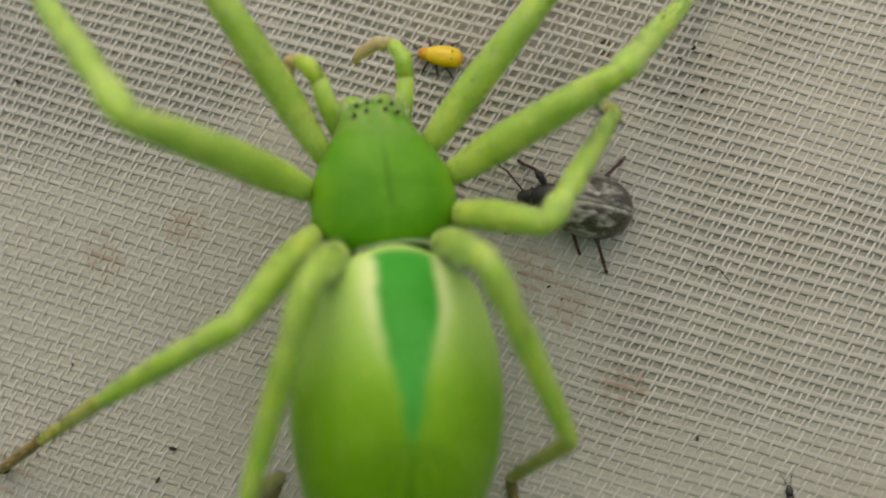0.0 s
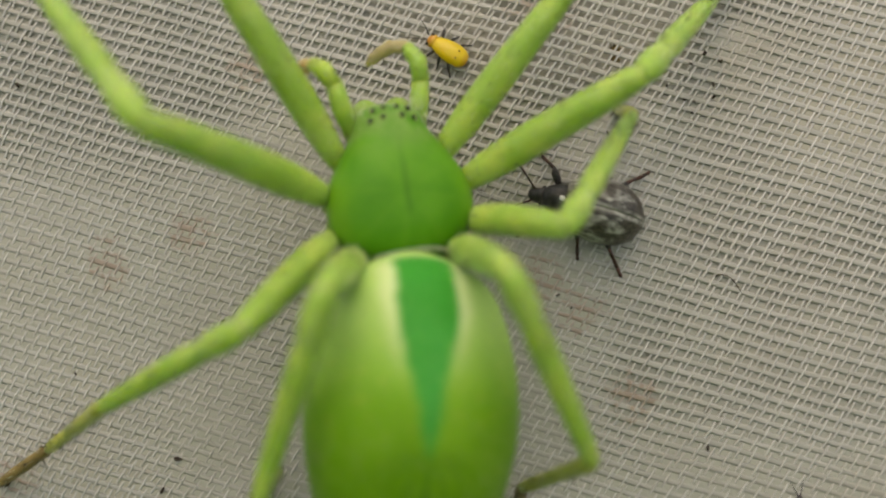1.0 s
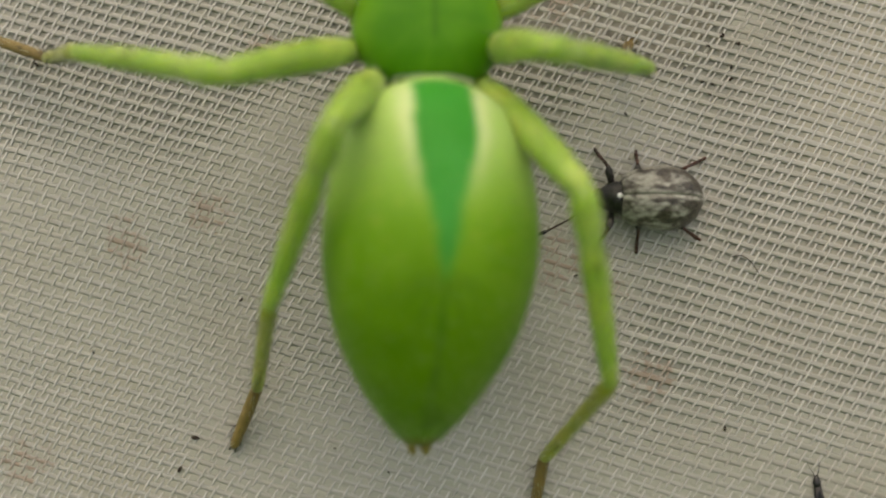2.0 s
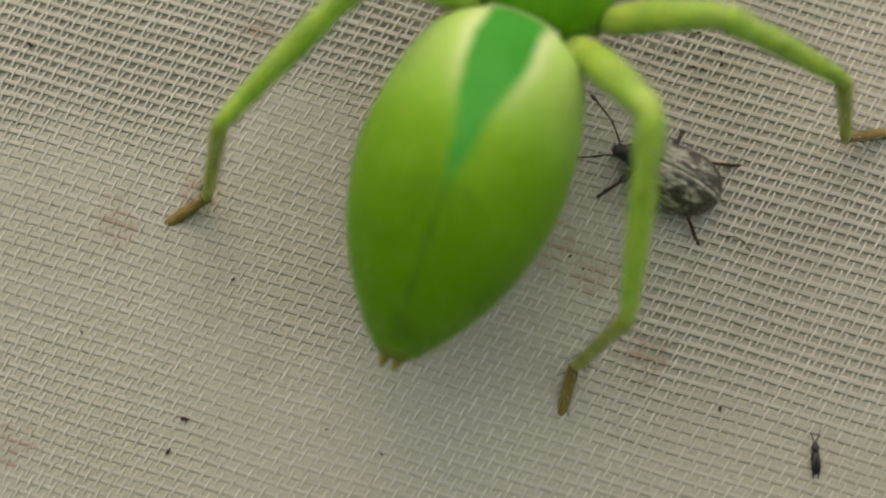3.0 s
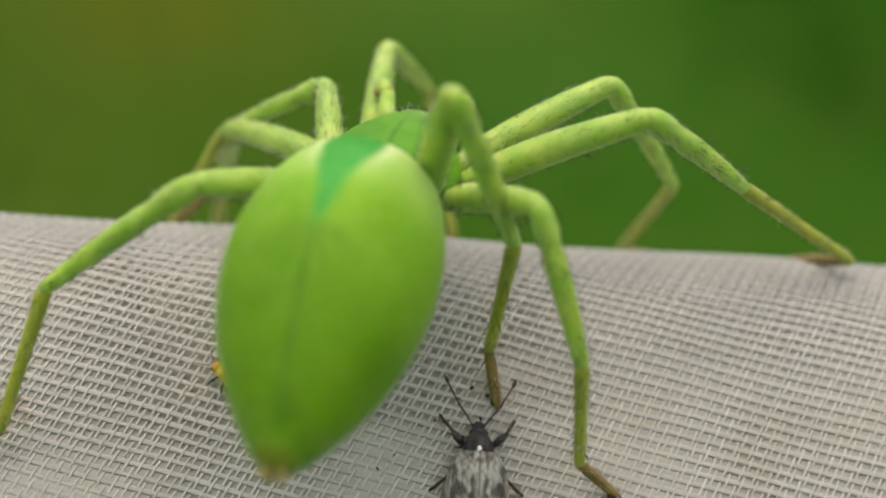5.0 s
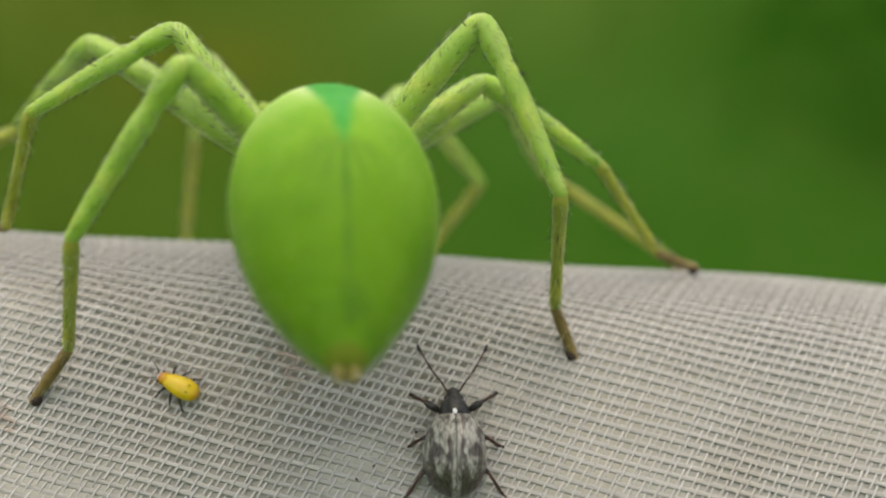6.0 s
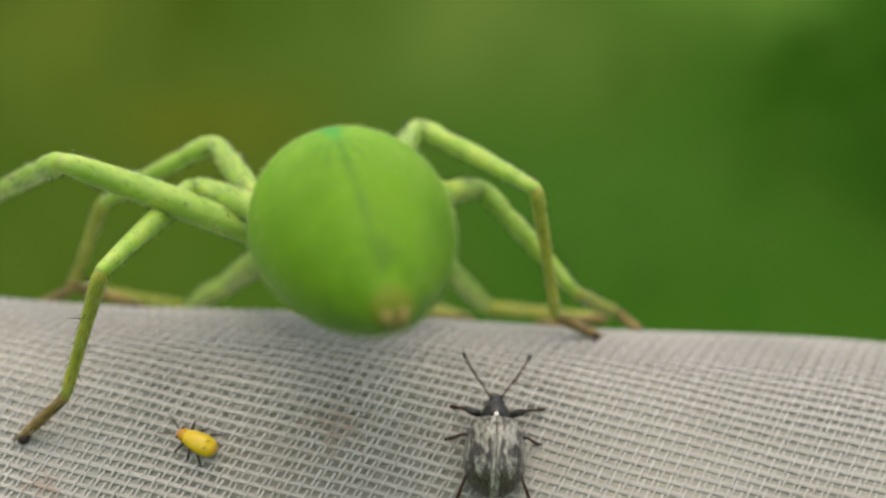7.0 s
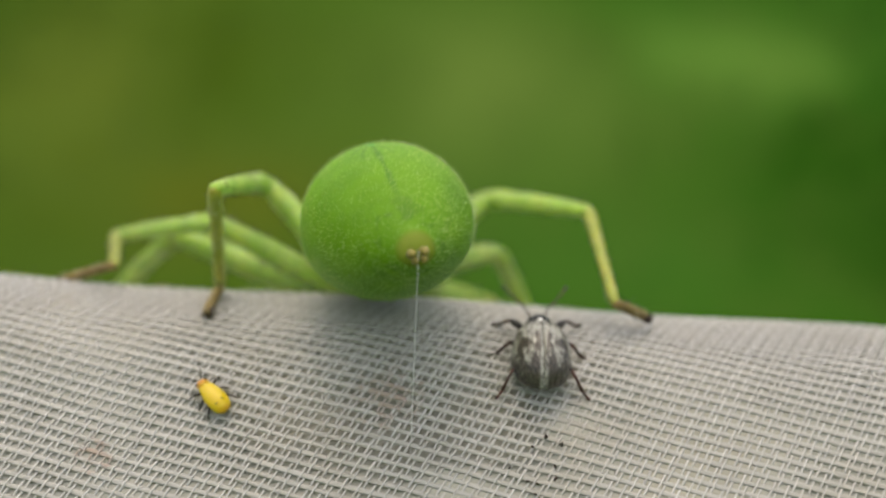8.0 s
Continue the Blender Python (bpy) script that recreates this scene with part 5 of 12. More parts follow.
    walk(tars, [
        (0, mm(-5.55, 16.34, -2.71, -48.42, -0.00, 46.85)), (0.5, mm(-4.97, 16.02, -2.25, -44.85, 0.00, 54.02)),
        (1, mm(-4.11, 15.41, -2.32, -34.58, 0.00, 65.01)), (1.167, mm(-4.37, 14.50, -2.10, -35.62, -0.00, 53.37)),
        (1.333, mm(-4.71, 12.49, -1.88, -34.99, 0.00, 30.37)), (1.5, mm(-4.98, 11.03, -2.19, -33.09, -0.00, 19.04)),
        (1.6, mm(-5.31, 11.01, -3.09, -36.42, -0.00, 28.45)), (1.7, mm(-5.47, 11.01, -4.57, -41.08, -0.00, 49.40)),
        (1.8, mm(-5.39, 10.73, -5.49, -43.34, -0.00, 63.89)), (2, mm(-4.58, 10.48, -5.85, -46.86, -0.00, 70.93)),
        (2.2, mm(-3.95, 10.15, -5.74, -42.86, 0.00, 77.06)), (2.55, mm(-4.15, 9.39, -5.82, -47.46, 0.00, 87.88)),
        (2.95, mm(-3.60, 8.85, -5.80, -60.19, -0.00, 94.00)), (3.125, mm(-3.42, 8.83, -5.89, -71.50, -0.00, 93.02)),
        (3.3, mm(-3.31, 8.87, -5.99, -79.30, -0.00, 82.80)), (3.5, mm(-2.09, 10.12, -5.62, -76.65, -0.00, 58.06)),
        (3.75, mm(-3.23, 11.17, -5.56, -71.87, -0.00, 68.75)), (4, mm(-4.70, 12.15, -5.36, -65.60, 0.00, 78.13)),
        (4.2, mm(-5.33, 13.31, -6.08, -62.88, -0.00, 99.39)), (4.26, mm(-5.58, 13.78, -6.49, -63.00, -0.00, 118.05)),
        (4.32, mm(-5.88, 14.29, -6.97, -58.92, -0.00, 151.28)), (4.38, mm(-6.14, 14.62, -7.31, -46.73, -0.00, 177.08)),
        (4.44, mm(-6.32, 14.74, -7.50, -34.44, -0.00, -170.86)), (4.5, mm(-6.37, 14.76, -7.67, -27.26, -0.00, -167.31)),
        (4.575, mm(-5.98, 14.62, -8.34, -21.43, -0.00, -173.48)), (4.65, mm(-4.96, 13.98, -9.27, -14.05, 0.00, 171.50)),
        (4.725, mm(-3.88, 12.97, -9.61, -7.16, -0.00, 155.08)), (4.8, mm(-3.26, 12.26, -9.58, -4.27, -0.00, 144.10)),
        (4.85, mm(-2.78, 12.17, -9.24, -7.31, 0.00, 135.73)), (4.9, mm(-1.99, 12.26, -8.40, -15.26, 0.00, 121.11)),
        (4.95, mm(-1.20, 12.24, -7.41, -24.33, -0.00, 104.01)), (5, mm(-0.78, 12.01, -6.68, -30.70, 0.00, 91.99)),
        (5.067, mm(-1.09, 11.44, -6.08, -41.00, -0.00, 82.80)), (5.133, mm(-1.84, 10.80, -5.54, -53.64, -0.00, 71.18)),
        (5.2, mm(-2.34, 10.44, -5.21, -58.83, -0.00, 59.31)), (5.375, mm(-3.39, 11.17, -5.48, -48.85, -0.00, 47.66)),
        (5.55, mm(-4.37, 12.55, -5.59, -37.10, -0.00, 47.26)), (5.683, mm(-4.49, 13.50, -5.34, -30.39, -0.00, 55.40)),
        (5.817, mm(-4.57, 14.49, -4.91, -23.56, -0.00, 67.60)), (5.95, mm(-4.66, 15.38, -4.35, -18.62, -0.00, 78.92)),
        (6.038, mm(-4.67, 16.03, -3.94, -16.35, -0.00, 89.65)), (6.125, mm(-4.60, 16.75, -3.48, -13.60, -0.00, 105.80)),
        (6.212, mm(-4.52, 17.38, -2.99, -10.77, -0.00, 122.55)), (6.3, mm(-4.53, 17.80, -2.52, -9.27, -0.00, 135.43)),
        (6.367, mm(-4.95, 18.19, -2.23, -9.88, 0.00, 146.32)), (6.433, mm(-5.44, 18.02, -1.93, -11.41, -0.00, 160.26)),
        (6.5, mm(-5.74, 17.45, -1.54, -13.13, -0.00, 172.24)), (6.583, mm(-6.51, 16.88, -0.93, -16.87, 0.00, -175.10)),
        (6.667, mm(-7.82, 15.59, -0.21, -23.33, -0.00, -156.77)), (6.75, mm(-8.92, 13.49, 0.50, -29.56, -0.00, -131.62)),
        (6.833, mm(-9.33, 11.46, 1.06, -31.51, -0.00, -106.93)), (6.917, mm(-9.39, 10.13, 1.51, -30.58, -0.00, -91.43)),
        (7, mm(-9.37, 9.47, 1.91, -29.93, -0.00, -86.39)), (7.083, mm(-9.29, 9.04, 2.19, -31.74, -0.00, -91.21)),
        (7.167, mm(-9.10, 8.53, 2.28, -36.21, -0.00, -108.05)), (7.25, mm(-8.83, 8.03, 2.24, -37.72, 0.00, -139.43)),
        (7.333, mm(-8.53, 7.60, 2.16, -31.20, -0.00, -169.01)), (7.417, mm(-8.30, 7.28, 2.13, -24.55, -0.00, 175.94)),
        (7.5, mm(-8.25, 7.04, 2.24, -22.18, -0.00, 171.37)), (7.75, mm(-8.12, 6.20, 3.39, -24.21, -0.00, 170.16)),
        (8, mm(-7.79, 5.52, 4.14, -26.27, -0.00, 169.61)),
    ])
    femur, tibia, metat, tars = LEG_PARTS["L2"]
    walk(femur, [
        (0, mm(-1.75, 2.10, -0.40, 48.68, 0.00, 91.70)), (0.5, mm(-1.75, 2.10, -0.40, 47.03, -0.00, 92.56)),
        (1, mm(-1.75, 2.10, -0.40, 47.08, -0.00, 88.43)), (1.25, mm(-1.75, 2.10, -0.40, 42.03, -0.00, 79.06)),
        (1.5, mm(-1.75, 2.10, -0.40, 35.92, -0.00, 69.64)), (1.65, mm(-1.75, 2.10, -0.40, 35.65, 0.00, 65.94)),
        (1.8, mm(-1.75, 2.10, -0.40, 35.67, 0.00, 63.90)), (2, mm(-1.75, 2.10, -0.40, 34.76, 0.00, 66.22)),
        (2.2, mm(-1.75, 2.10, -0.40, 41.07, -0.00, 61.08)), (2.55, mm(-1.75, 2.10, -0.40, 37.73, 0.00, 63.08)),
        (2.95, mm(-1.75, 2.10, -0.40, 35.57, -0.00, 63.71)), (3.3, mm(-1.75, 2.10, -0.40, 31.70, -0.00, 65.54)),
        (3.5, mm(-1.75, 2.10, -0.40, 39.57, -0.00, 56.68)), (3.75, mm(-1.75, 2.10, -0.40, 40.16, 0.00, 61.82)),
        (4, mm(-1.75, 2.10, -0.40, 39.62, 0.00, 68.02)), (4.1, mm(-1.75, 2.10, -0.40, 36.18, -0.00, 69.18)),
        (4.2, mm(-1.75, 2.10, -0.40, 31.47, -0.00, 70.34)), (4.3, mm(-1.75, 2.10, -0.40, 28.91, 0.00, 71.12)),
        (4.4, mm(-1.75, 2.10, -0.40, 26.76, -0.00, 71.92)), (4.5, mm(-1.75, 2.10, -0.40, 23.68, -0.00, 72.75)),
        (4.55, mm(-1.75, 2.10, -0.40, 19.60, -0.00, 73.27)), (4.6, mm(-1.75, 2.10, -0.40, 12.20, -0.00, 73.92)),
        (4.65, mm(-1.75, 2.10, -0.40, 3.06, -0.00, 74.59)), (4.7, mm(-1.75, 2.10, -0.40, -5.70, 0.00, 75.17)),
        (4.75, mm(-1.75, 2.10, -0.40, -12.04, -0.00, 75.59)), (4.8, mm(-1.75, 2.10, -0.40, -14.45, 0.00, 75.75)),
        (4.85, mm(-1.75, 2.10, -0.40, -13.87, -0.00, 72.50)), (4.9, mm(-1.75, 2.10, -0.40, -12.22, -0.00, 65.30)),
        (4.95, mm(-1.75, 2.10, -0.40, -9.96, -0.00, 58.17)), (5, mm(-1.75, 2.10, -0.40, -7.86, -0.00, 54.96)),
        (5.2, mm(-1.75, 2.10, -0.40, -0.03, -0.00, 55.02)), (5.25, mm(-1.75, 2.10, -0.40, 3.46, -0.00, 55.31)),
        (5.3, mm(-1.75, 2.10, -0.40, 8.33, -0.00, 56.08)), (5.35, mm(-1.75, 2.10, -0.40, 13.96, -0.00, 57.21)),
        (5.4, mm(-1.75, 2.10, -0.40, 19.65, 0.00, 58.56)), (5.45, mm(-1.75, 2.10, -0.40, 24.64, -0.00, 59.97)),
        (5.5, mm(-1.75, 2.10, -0.40, 28.26, -0.00, 61.21)), (5.55, mm(-1.75, 2.10, -0.40, 29.89, -0.00, 62.02)),
        (5.95, mm(-1.75, 2.10, -0.40, 31.80, -0.00, 64.69)), (6.125, mm(-1.75, 2.10, -0.40, 23.00, -0.00, 61.62)),
        (6.3, mm(-1.75, 2.10, -0.40, 14.18, -0.00, 58.90)), (6.4, mm(-1.75, 2.10, -0.40, 21.99, 0.00, 59.12)),
        (6.5, mm(-1.75, 2.10, -0.40, 30.33, -0.00, 61.13)), (6.6, mm(-1.75, 2.10, -0.40, 31.80, -0.00, 67.32)),
        (6.7, mm(-1.75, 2.10, -0.40, 33.04, -0.00, 77.47)), (6.8, mm(-1.75, 2.10, -0.40, 33.21, 0.00, 88.77)),
        (6.9, mm(-1.75, 2.10, -0.40, 32.44, -0.00, 97.70)), (7, mm(-1.75, 2.10, -0.40, 31.62, -0.00, 101.65)),
        (7.125, mm(-1.75, 2.10, -0.40, 29.67, -0.00, 102.51)), (7.25, mm(-1.75, 2.10, -0.40, 26.24, -0.00, 103.03)),
        (7.375, mm(-1.75, 2.10, -0.40, 22.92, -0.00, 103.28)), (7.5, mm(-1.75, 2.10, -0.40, 21.43, -0.00, 103.35)),
        (7.55, mm(-1.75, 2.10, -0.40, 22.02, -0.00, 103.03)), (7.6, mm(-1.75, 2.10, -0.40, 23.65, -0.00, 102.15)),
        (7.65, mm(-1.75, 2.10, -0.40, 26.06, -0.00, 100.78)), (7.7, mm(-1.75, 2.10, -0.40, 29.02, 0.00, 99.02)),
        (7.75, mm(-1.75, 2.10, -0.40, 32.23, 0.00, 96.97)), (7.8, mm(-1.75, 2.10, -0.40, 35.40, -0.00, 94.78)),
        (7.85, mm(-1.75, 2.10, -0.40, 38.26, -0.00, 92.62)), (7.9, mm(-1.75, 2.10, -0.40, 40.56, -0.00, 90.73)),
        (7.95, mm(-1.75, 2.10, -0.40, 42.07, -0.00, 89.40)), (8, mm(-1.75, 2.10, -0.40, 42.62, -0.00, 88.89)),
    ])
    walk(tibia, [
        (0, mm(-6.62, 1.96, 5.14, -22.08, -0.00, 21.68)), (0.5, mm(-6.77, 1.88, 5.00, -23.32, -0.00, 20.17)),
        (1, mm(-6.77, 2.24, 5.00, -22.71, -0.00, 21.30)), (1.25, mm(-7.13, 3.14, 4.54, -23.02, -0.00, 26.68)),
        (1.5, mm(-7.35, 4.18, 3.93, -23.90, -0.00, 35.41)), (1.65, mm(-7.22, 4.54, 3.90, -27.66, 0.00, 42.90)),
        (1.8, mm(-7.13, 4.74, 3.90, -32.49, 0.00, 49.01)), (2, mm(-7.29, 4.54, 3.80, -37.03, 0.00, 47.91)),
        (2.2, mm(-6.62, 4.79, 4.44, -34.94, -0.00, 46.50)), (2.55, mm(-6.95, 4.74, 4.11, -34.03, 0.00, 51.09)),
        (2.95, mm(-7.13, 4.76, 3.89, -37.14, -0.00, 55.41)), (3.3, mm(-7.46, 4.70, 3.47, -40.44, -0.00, 58.12)),
        (3.5, mm(-6.50, 5.22, 4.30, -38.53, -0.00, 51.42)), (3.75, mm(-6.72, 4.76, 4.36, -38.77, -0.00, 59.02)),
        (4, mm(-7.02, 4.23, 4.30, -39.00, -0.00, 68.35)), (4.1, mm(-7.31, 4.22, 3.95, -41.09, -0.00, 69.18)),
        (4.2, mm(-7.67, 4.22, 3.45, -44.02, 0.00, 68.93)), (4.3, mm(-7.86, 4.19, 3.17, -46.30, -0.00, 68.01)),
        (4.4, mm(-8.01, 4.14, 2.92, -48.46, -0.00, 66.86)), (4.5, mm(-8.20, 4.10, 2.56, -49.73, -0.00, 65.75)),
        (4.55, mm(-8.40, 4.10, 2.07, -49.18, -0.00, 63.80)), (4.6, mm(-8.67, 4.10, 1.16, -47.19, -0.00, 59.75)),
        (4.65, mm(-8.85, 4.06, -0.01, -44.24, 0.00, 54.84)), (4.7, mm(-8.84, 3.98, -1.13, -41.00, 0.00, 50.14)),
        (4.75, mm(-8.73, 3.89, -1.94, -38.28, -0.00, 46.30)), (4.8, mm(-8.67, 3.86, -2.24, -36.92, 0.00, 43.70)),
        (4.85, mm(-8.58, 4.25, -2.17, -37.21, -0.00, 41.05)), (4.9, mm(-8.30, 5.11, -1.96, -38.37, -0.00, 37.43)),
        (4.95, mm(-7.92, 5.93, -1.68, -39.64, -0.00, 33.79)), (5, mm(-7.73, 6.29, -1.41, -40.36, -0.00, 31.32)),
        (5.2, mm(-7.79, 6.33, -0.40, -40.97, -0.00, 27.56)), (5.25, mm(-7.80, 6.29, 0.05, -40.74, -0.00, 27.90)),
        (5.3, mm(-7.80, 6.17, 0.67, -40.17, -0.00, 28.82)), (5.35, mm(-7.77, 5.98, 1.38, -39.34, -0.00, 30.08)),
        (5.4, mm(-7.67, 5.72, 2.08, -38.37, -0.00, 31.45)), (5.45, mm(-7.55, 5.45, 2.67, -37.34, -0.00, 32.70)),
        (5.5, mm(-7.44, 5.23, 3.09, -36.37, -0.00, 33.65)), (5.55, mm(-7.40, 5.10, 3.27, -35.56, -0.00, 34.11)),
        (5.95, mm(-7.42, 4.78, 3.49, -27.01, -0.00, 31.98)), (6.125, mm(-7.72, 5.33, 2.48, -16.17, -0.00, 25.60)),
        (6.3, mm(-7.87, 5.79, 1.41, -7.85, 0.00, 20.50)), (6.4, mm(-7.62, 5.61, 2.36, -17.21, -0.00, 25.37)),
        (6.5, mm(-7.32, 5.17, 3.32, -26.40, -0.00, 31.02)), (6.6, mm(-7.53, 4.52, 3.49, -22.73, -0.00, 31.13)),
        (6.7, mm(-7.78, 3.44, 3.62, -13.56, -0.00, 30.70)), (6.8, mm(-7.92, 2.23, 3.64, -2.01, -0.00, 30.13)),
        (6.9, mm(-7.92, 1.27, 3.55, 7.79, -0.00, 29.74)), (7, mm(-7.90, 0.83, 3.47, 12.42, -0.00, 29.85)),
        (7.125, mm(-8.00, 0.71, 3.25, 13.82, 0.00, 33.17)), (7.25, mm(-8.19, 0.61, 2.86, 14.92, -0.00, 39.91)),
        (7.375, mm(-8.36, 0.54, 2.47, 15.58, -0.00, 46.61)), (7.5, mm(-8.43, 0.51, 2.29, 16.01, -0.00, 49.61)),
        (7.55, mm(-8.41, 0.56, 2.36, 16.21, -0.00, 49.08)), (7.6, mm(-8.35, 0.68, 2.56, 16.45, -0.00, 47.61)),
        (7.65, mm(-8.26, 0.86, 2.84, 16.69, -0.00, 45.43)), (7.7, mm(-8.12, 1.09, 3.18, 16.92, -0.00, 42.75)),
        (7.75, mm(-7.94, 1.34, 3.53, 17.10, 0.00, 39.82)), (7.8, mm(-7.74, 1.60, 3.87, 17.22, -0.00, 36.88)),
        (7.85, mm(-7.53, 1.84, 4.17, 17.28, -0.00, 34.18)), (7.9, mm(-7.35, 2.03, 4.39, 17.30, -0.00, 31.98)),
        (7.95, mm(-7.22, 2.16, 4.54, 17.29, -0.00, 30.50)), (8, mm(-7.17, 2.20, 4.59, 17.29, -0.00, 29.95)),
    ])
    walk(metat, [
        (0, mm(-8.98, 7.89, 2.55, -51.54, -0.00, 22.01)), (0.5, mm(-8.95, 7.82, 2.27, -59.25, -0.00, 20.89)),
        (1, mm(-9.08, 8.16, 2.34, -56.01, -0.00, 26.45)), (1.25, mm(-9.98, 8.81, 1.84, -60.39, -0.00, 23.03)),
        (1.5, mm(-11.00, 9.32, 1.13, -67.93, 0.00, 21.32)), (1.65, mm(-11.38, 9.02, 0.70, -73.88, -0.00, 41.83)),
        (1.8, mm(-11.52, 8.55, 0.20, -76.02, -0.00, 71.99)), (2, mm(-11.38, 8.23, -0.35, -82.31, -0.00, 69.86)),
        (2.2, mm(-10.72, 8.68, 0.50, -80.31, 0.00, 99.41)), (2.55, mm(-11.40, 8.33, 0.25, -77.48, -0.00, 143.50)),
        (2.95, mm(-11.65, 7.88, -0.27, -69.44, -0.00, 179.67)), (3.3, mm(-11.92, 7.47, -1.00, -60.75, -0.00, -160.17)),
        (3.5, mm(-10.72, 8.59, 0.00, -61.29, -0.00, -162.13)), (3.75, mm(-11.33, 7.53, 0.04, -60.18, -0.00, -154.64)),
        (4, mm(-12.00, 6.20, -0.04, -58.67, -0.00, -146.32)), (4.1, mm(-12.17, 6.06, -0.58, -59.40, -0.00, -144.49)),
        (4.2, mm(-12.30, 6.00, -1.34, -60.09, 0.00, -143.24)), (4.3, mm(-12.27, 5.97, -1.82, -59.37, 0.00, -147.45)),
        (4.4, mm(-12.21, 5.94, -2.24, -57.98, 0.00, -156.22)), (4.5, mm(-12.26, 5.93, -2.70, -57.50, -0.00, -165.36)),
        (4.55, mm(-12.45, 6.09, -3.14, -58.10, -0.00, -172.79)), (4.6, mm(-12.72, 6.46, -3.90, -58.38, -0.00, 174.83)),
        (4.65, mm(-12.89, 6.90, -4.82, -57.43, -0.00, 160.58)), (4.7, mm(-12.84, 7.31, -5.66, -55.43, -0.00, 148.13)),
        (4.75, mm(-12.65, 7.63, -6.21, -53.59, -0.00, 139.49)), (4.8, mm(-12.48, 7.84, -6.38, -53.29, 0.00, 135.17)),
        (4.85, mm(-12.18, 8.39, -6.34, -58.73, 0.00, 122.72)), (4.9, mm(-11.58, 9.40, -6.24, -64.30, 0.00, 81.98)),
        (4.95, mm(-10.87, 10.34, -6.07, -57.62, -0.00, 44.18)), (5, mm(-10.46, 10.78, -5.87, -52.75, -0.00, 34.09)),
        (5.2, mm(-10.20, 10.94, -4.93, -52.62, -0.00, 43.75)), (5.25, mm(-10.25, 10.91, -4.45, -52.84, -0.00, 49.38)),
        (5.3, mm(-10.34, 10.79, -3.78, -53.01, -0.00, 58.55)), (5.35, mm(-10.44, 10.59, -2.99, -52.33, -0.00, 69.87)),
        (5.4, mm(-10.50, 10.33, -2.20, -50.42, 0.00, 81.11)), (5.45, mm(-10.51, 10.07, -1.51, -47.63, -0.00, 90.13)),
        (5.5, mm(-10.52, 9.85, -1.00, -44.78, 0.00, 95.77)), (5.55, mm(-10.54, 9.74, -0.74, -42.59, -0.00, 97.58)),
        (5.95, mm(-10.67, 9.99, 0.35, -30.62, -0.00, 95.49)), (6.125, mm(-10.58, 11.30, 0.56, -23.76, -0.00, 97.91)),
        (6.3, mm(-10.26, 12.19, 0.46, -16.50, -0.00, 100.20)), (6.4, mm(-10.44, 11.56, 0.32, -11.89, -0.00, 90.21)),
        (6.5, mm(-10.51, 10.46, 0.26, -8.66, -0.00, 75.88)), (6.6, mm(-10.82, 9.96, 0.82, -9.41, 0.00, 66.30)),
        (6.7, mm(-11.21, 9.20, 2.00, -11.62, -0.00, 55.30)), (6.8, mm(-11.38, 8.19, 3.40, -14.27, 0.00, 43.60)),
        (6.9, mm(-11.31, 7.20, 4.49, -16.46, -0.00, 32.52)), (7, mm(-11.25, 6.67, 4.95, -17.60, -0.00, 23.46)),
        (7.125, mm(-11.67, 6.32, 4.90, -16.00, -0.00, 11.27)), (7.25, mm(-12.47, 5.72, 4.64, -10.97, -0.00, -3.25)),
        (7.375, mm(-13.19, 5.10, 4.32, -5.61, -0.00, -14.63)), (7.5, mm(-13.48, 4.81, 4.20, -3.26, -0.00, -19.03)),
        (7.55, mm(-13.41, 4.90, 4.29, -3.61, -0.00, -18.30)), (7.6, mm(-13.24, 5.14, 4.51, -4.78, -0.00, -15.87)),
        (7.65, mm(-12.96, 5.50, 4.82, -7.45, -0.00, -10.17)), (7.7, mm(-12.60, 5.93, 5.18, -14.06, 0.00, 5.19)),
        (7.75, mm(-12.16, 6.40, 5.56, -25.80, -0.00, 56.88)), (7.8, mm(-11.69, 6.87, 5.91, -18.68, -0.00, 110.34)),
        (7.85, mm(-11.23, 7.28, 6.21, -12.85, 0.00, 126.35)), (7.9, mm(-10.84, 7.61, 6.44, -10.36, -0.00, 132.22)),
        (7.95, mm(-10.56, 7.83, 6.59, -9.26, -0.00, 134.72)), (8, mm(-10.46, 7.91, 6.64, -8.93, 0.00, 135.45)),
    ])
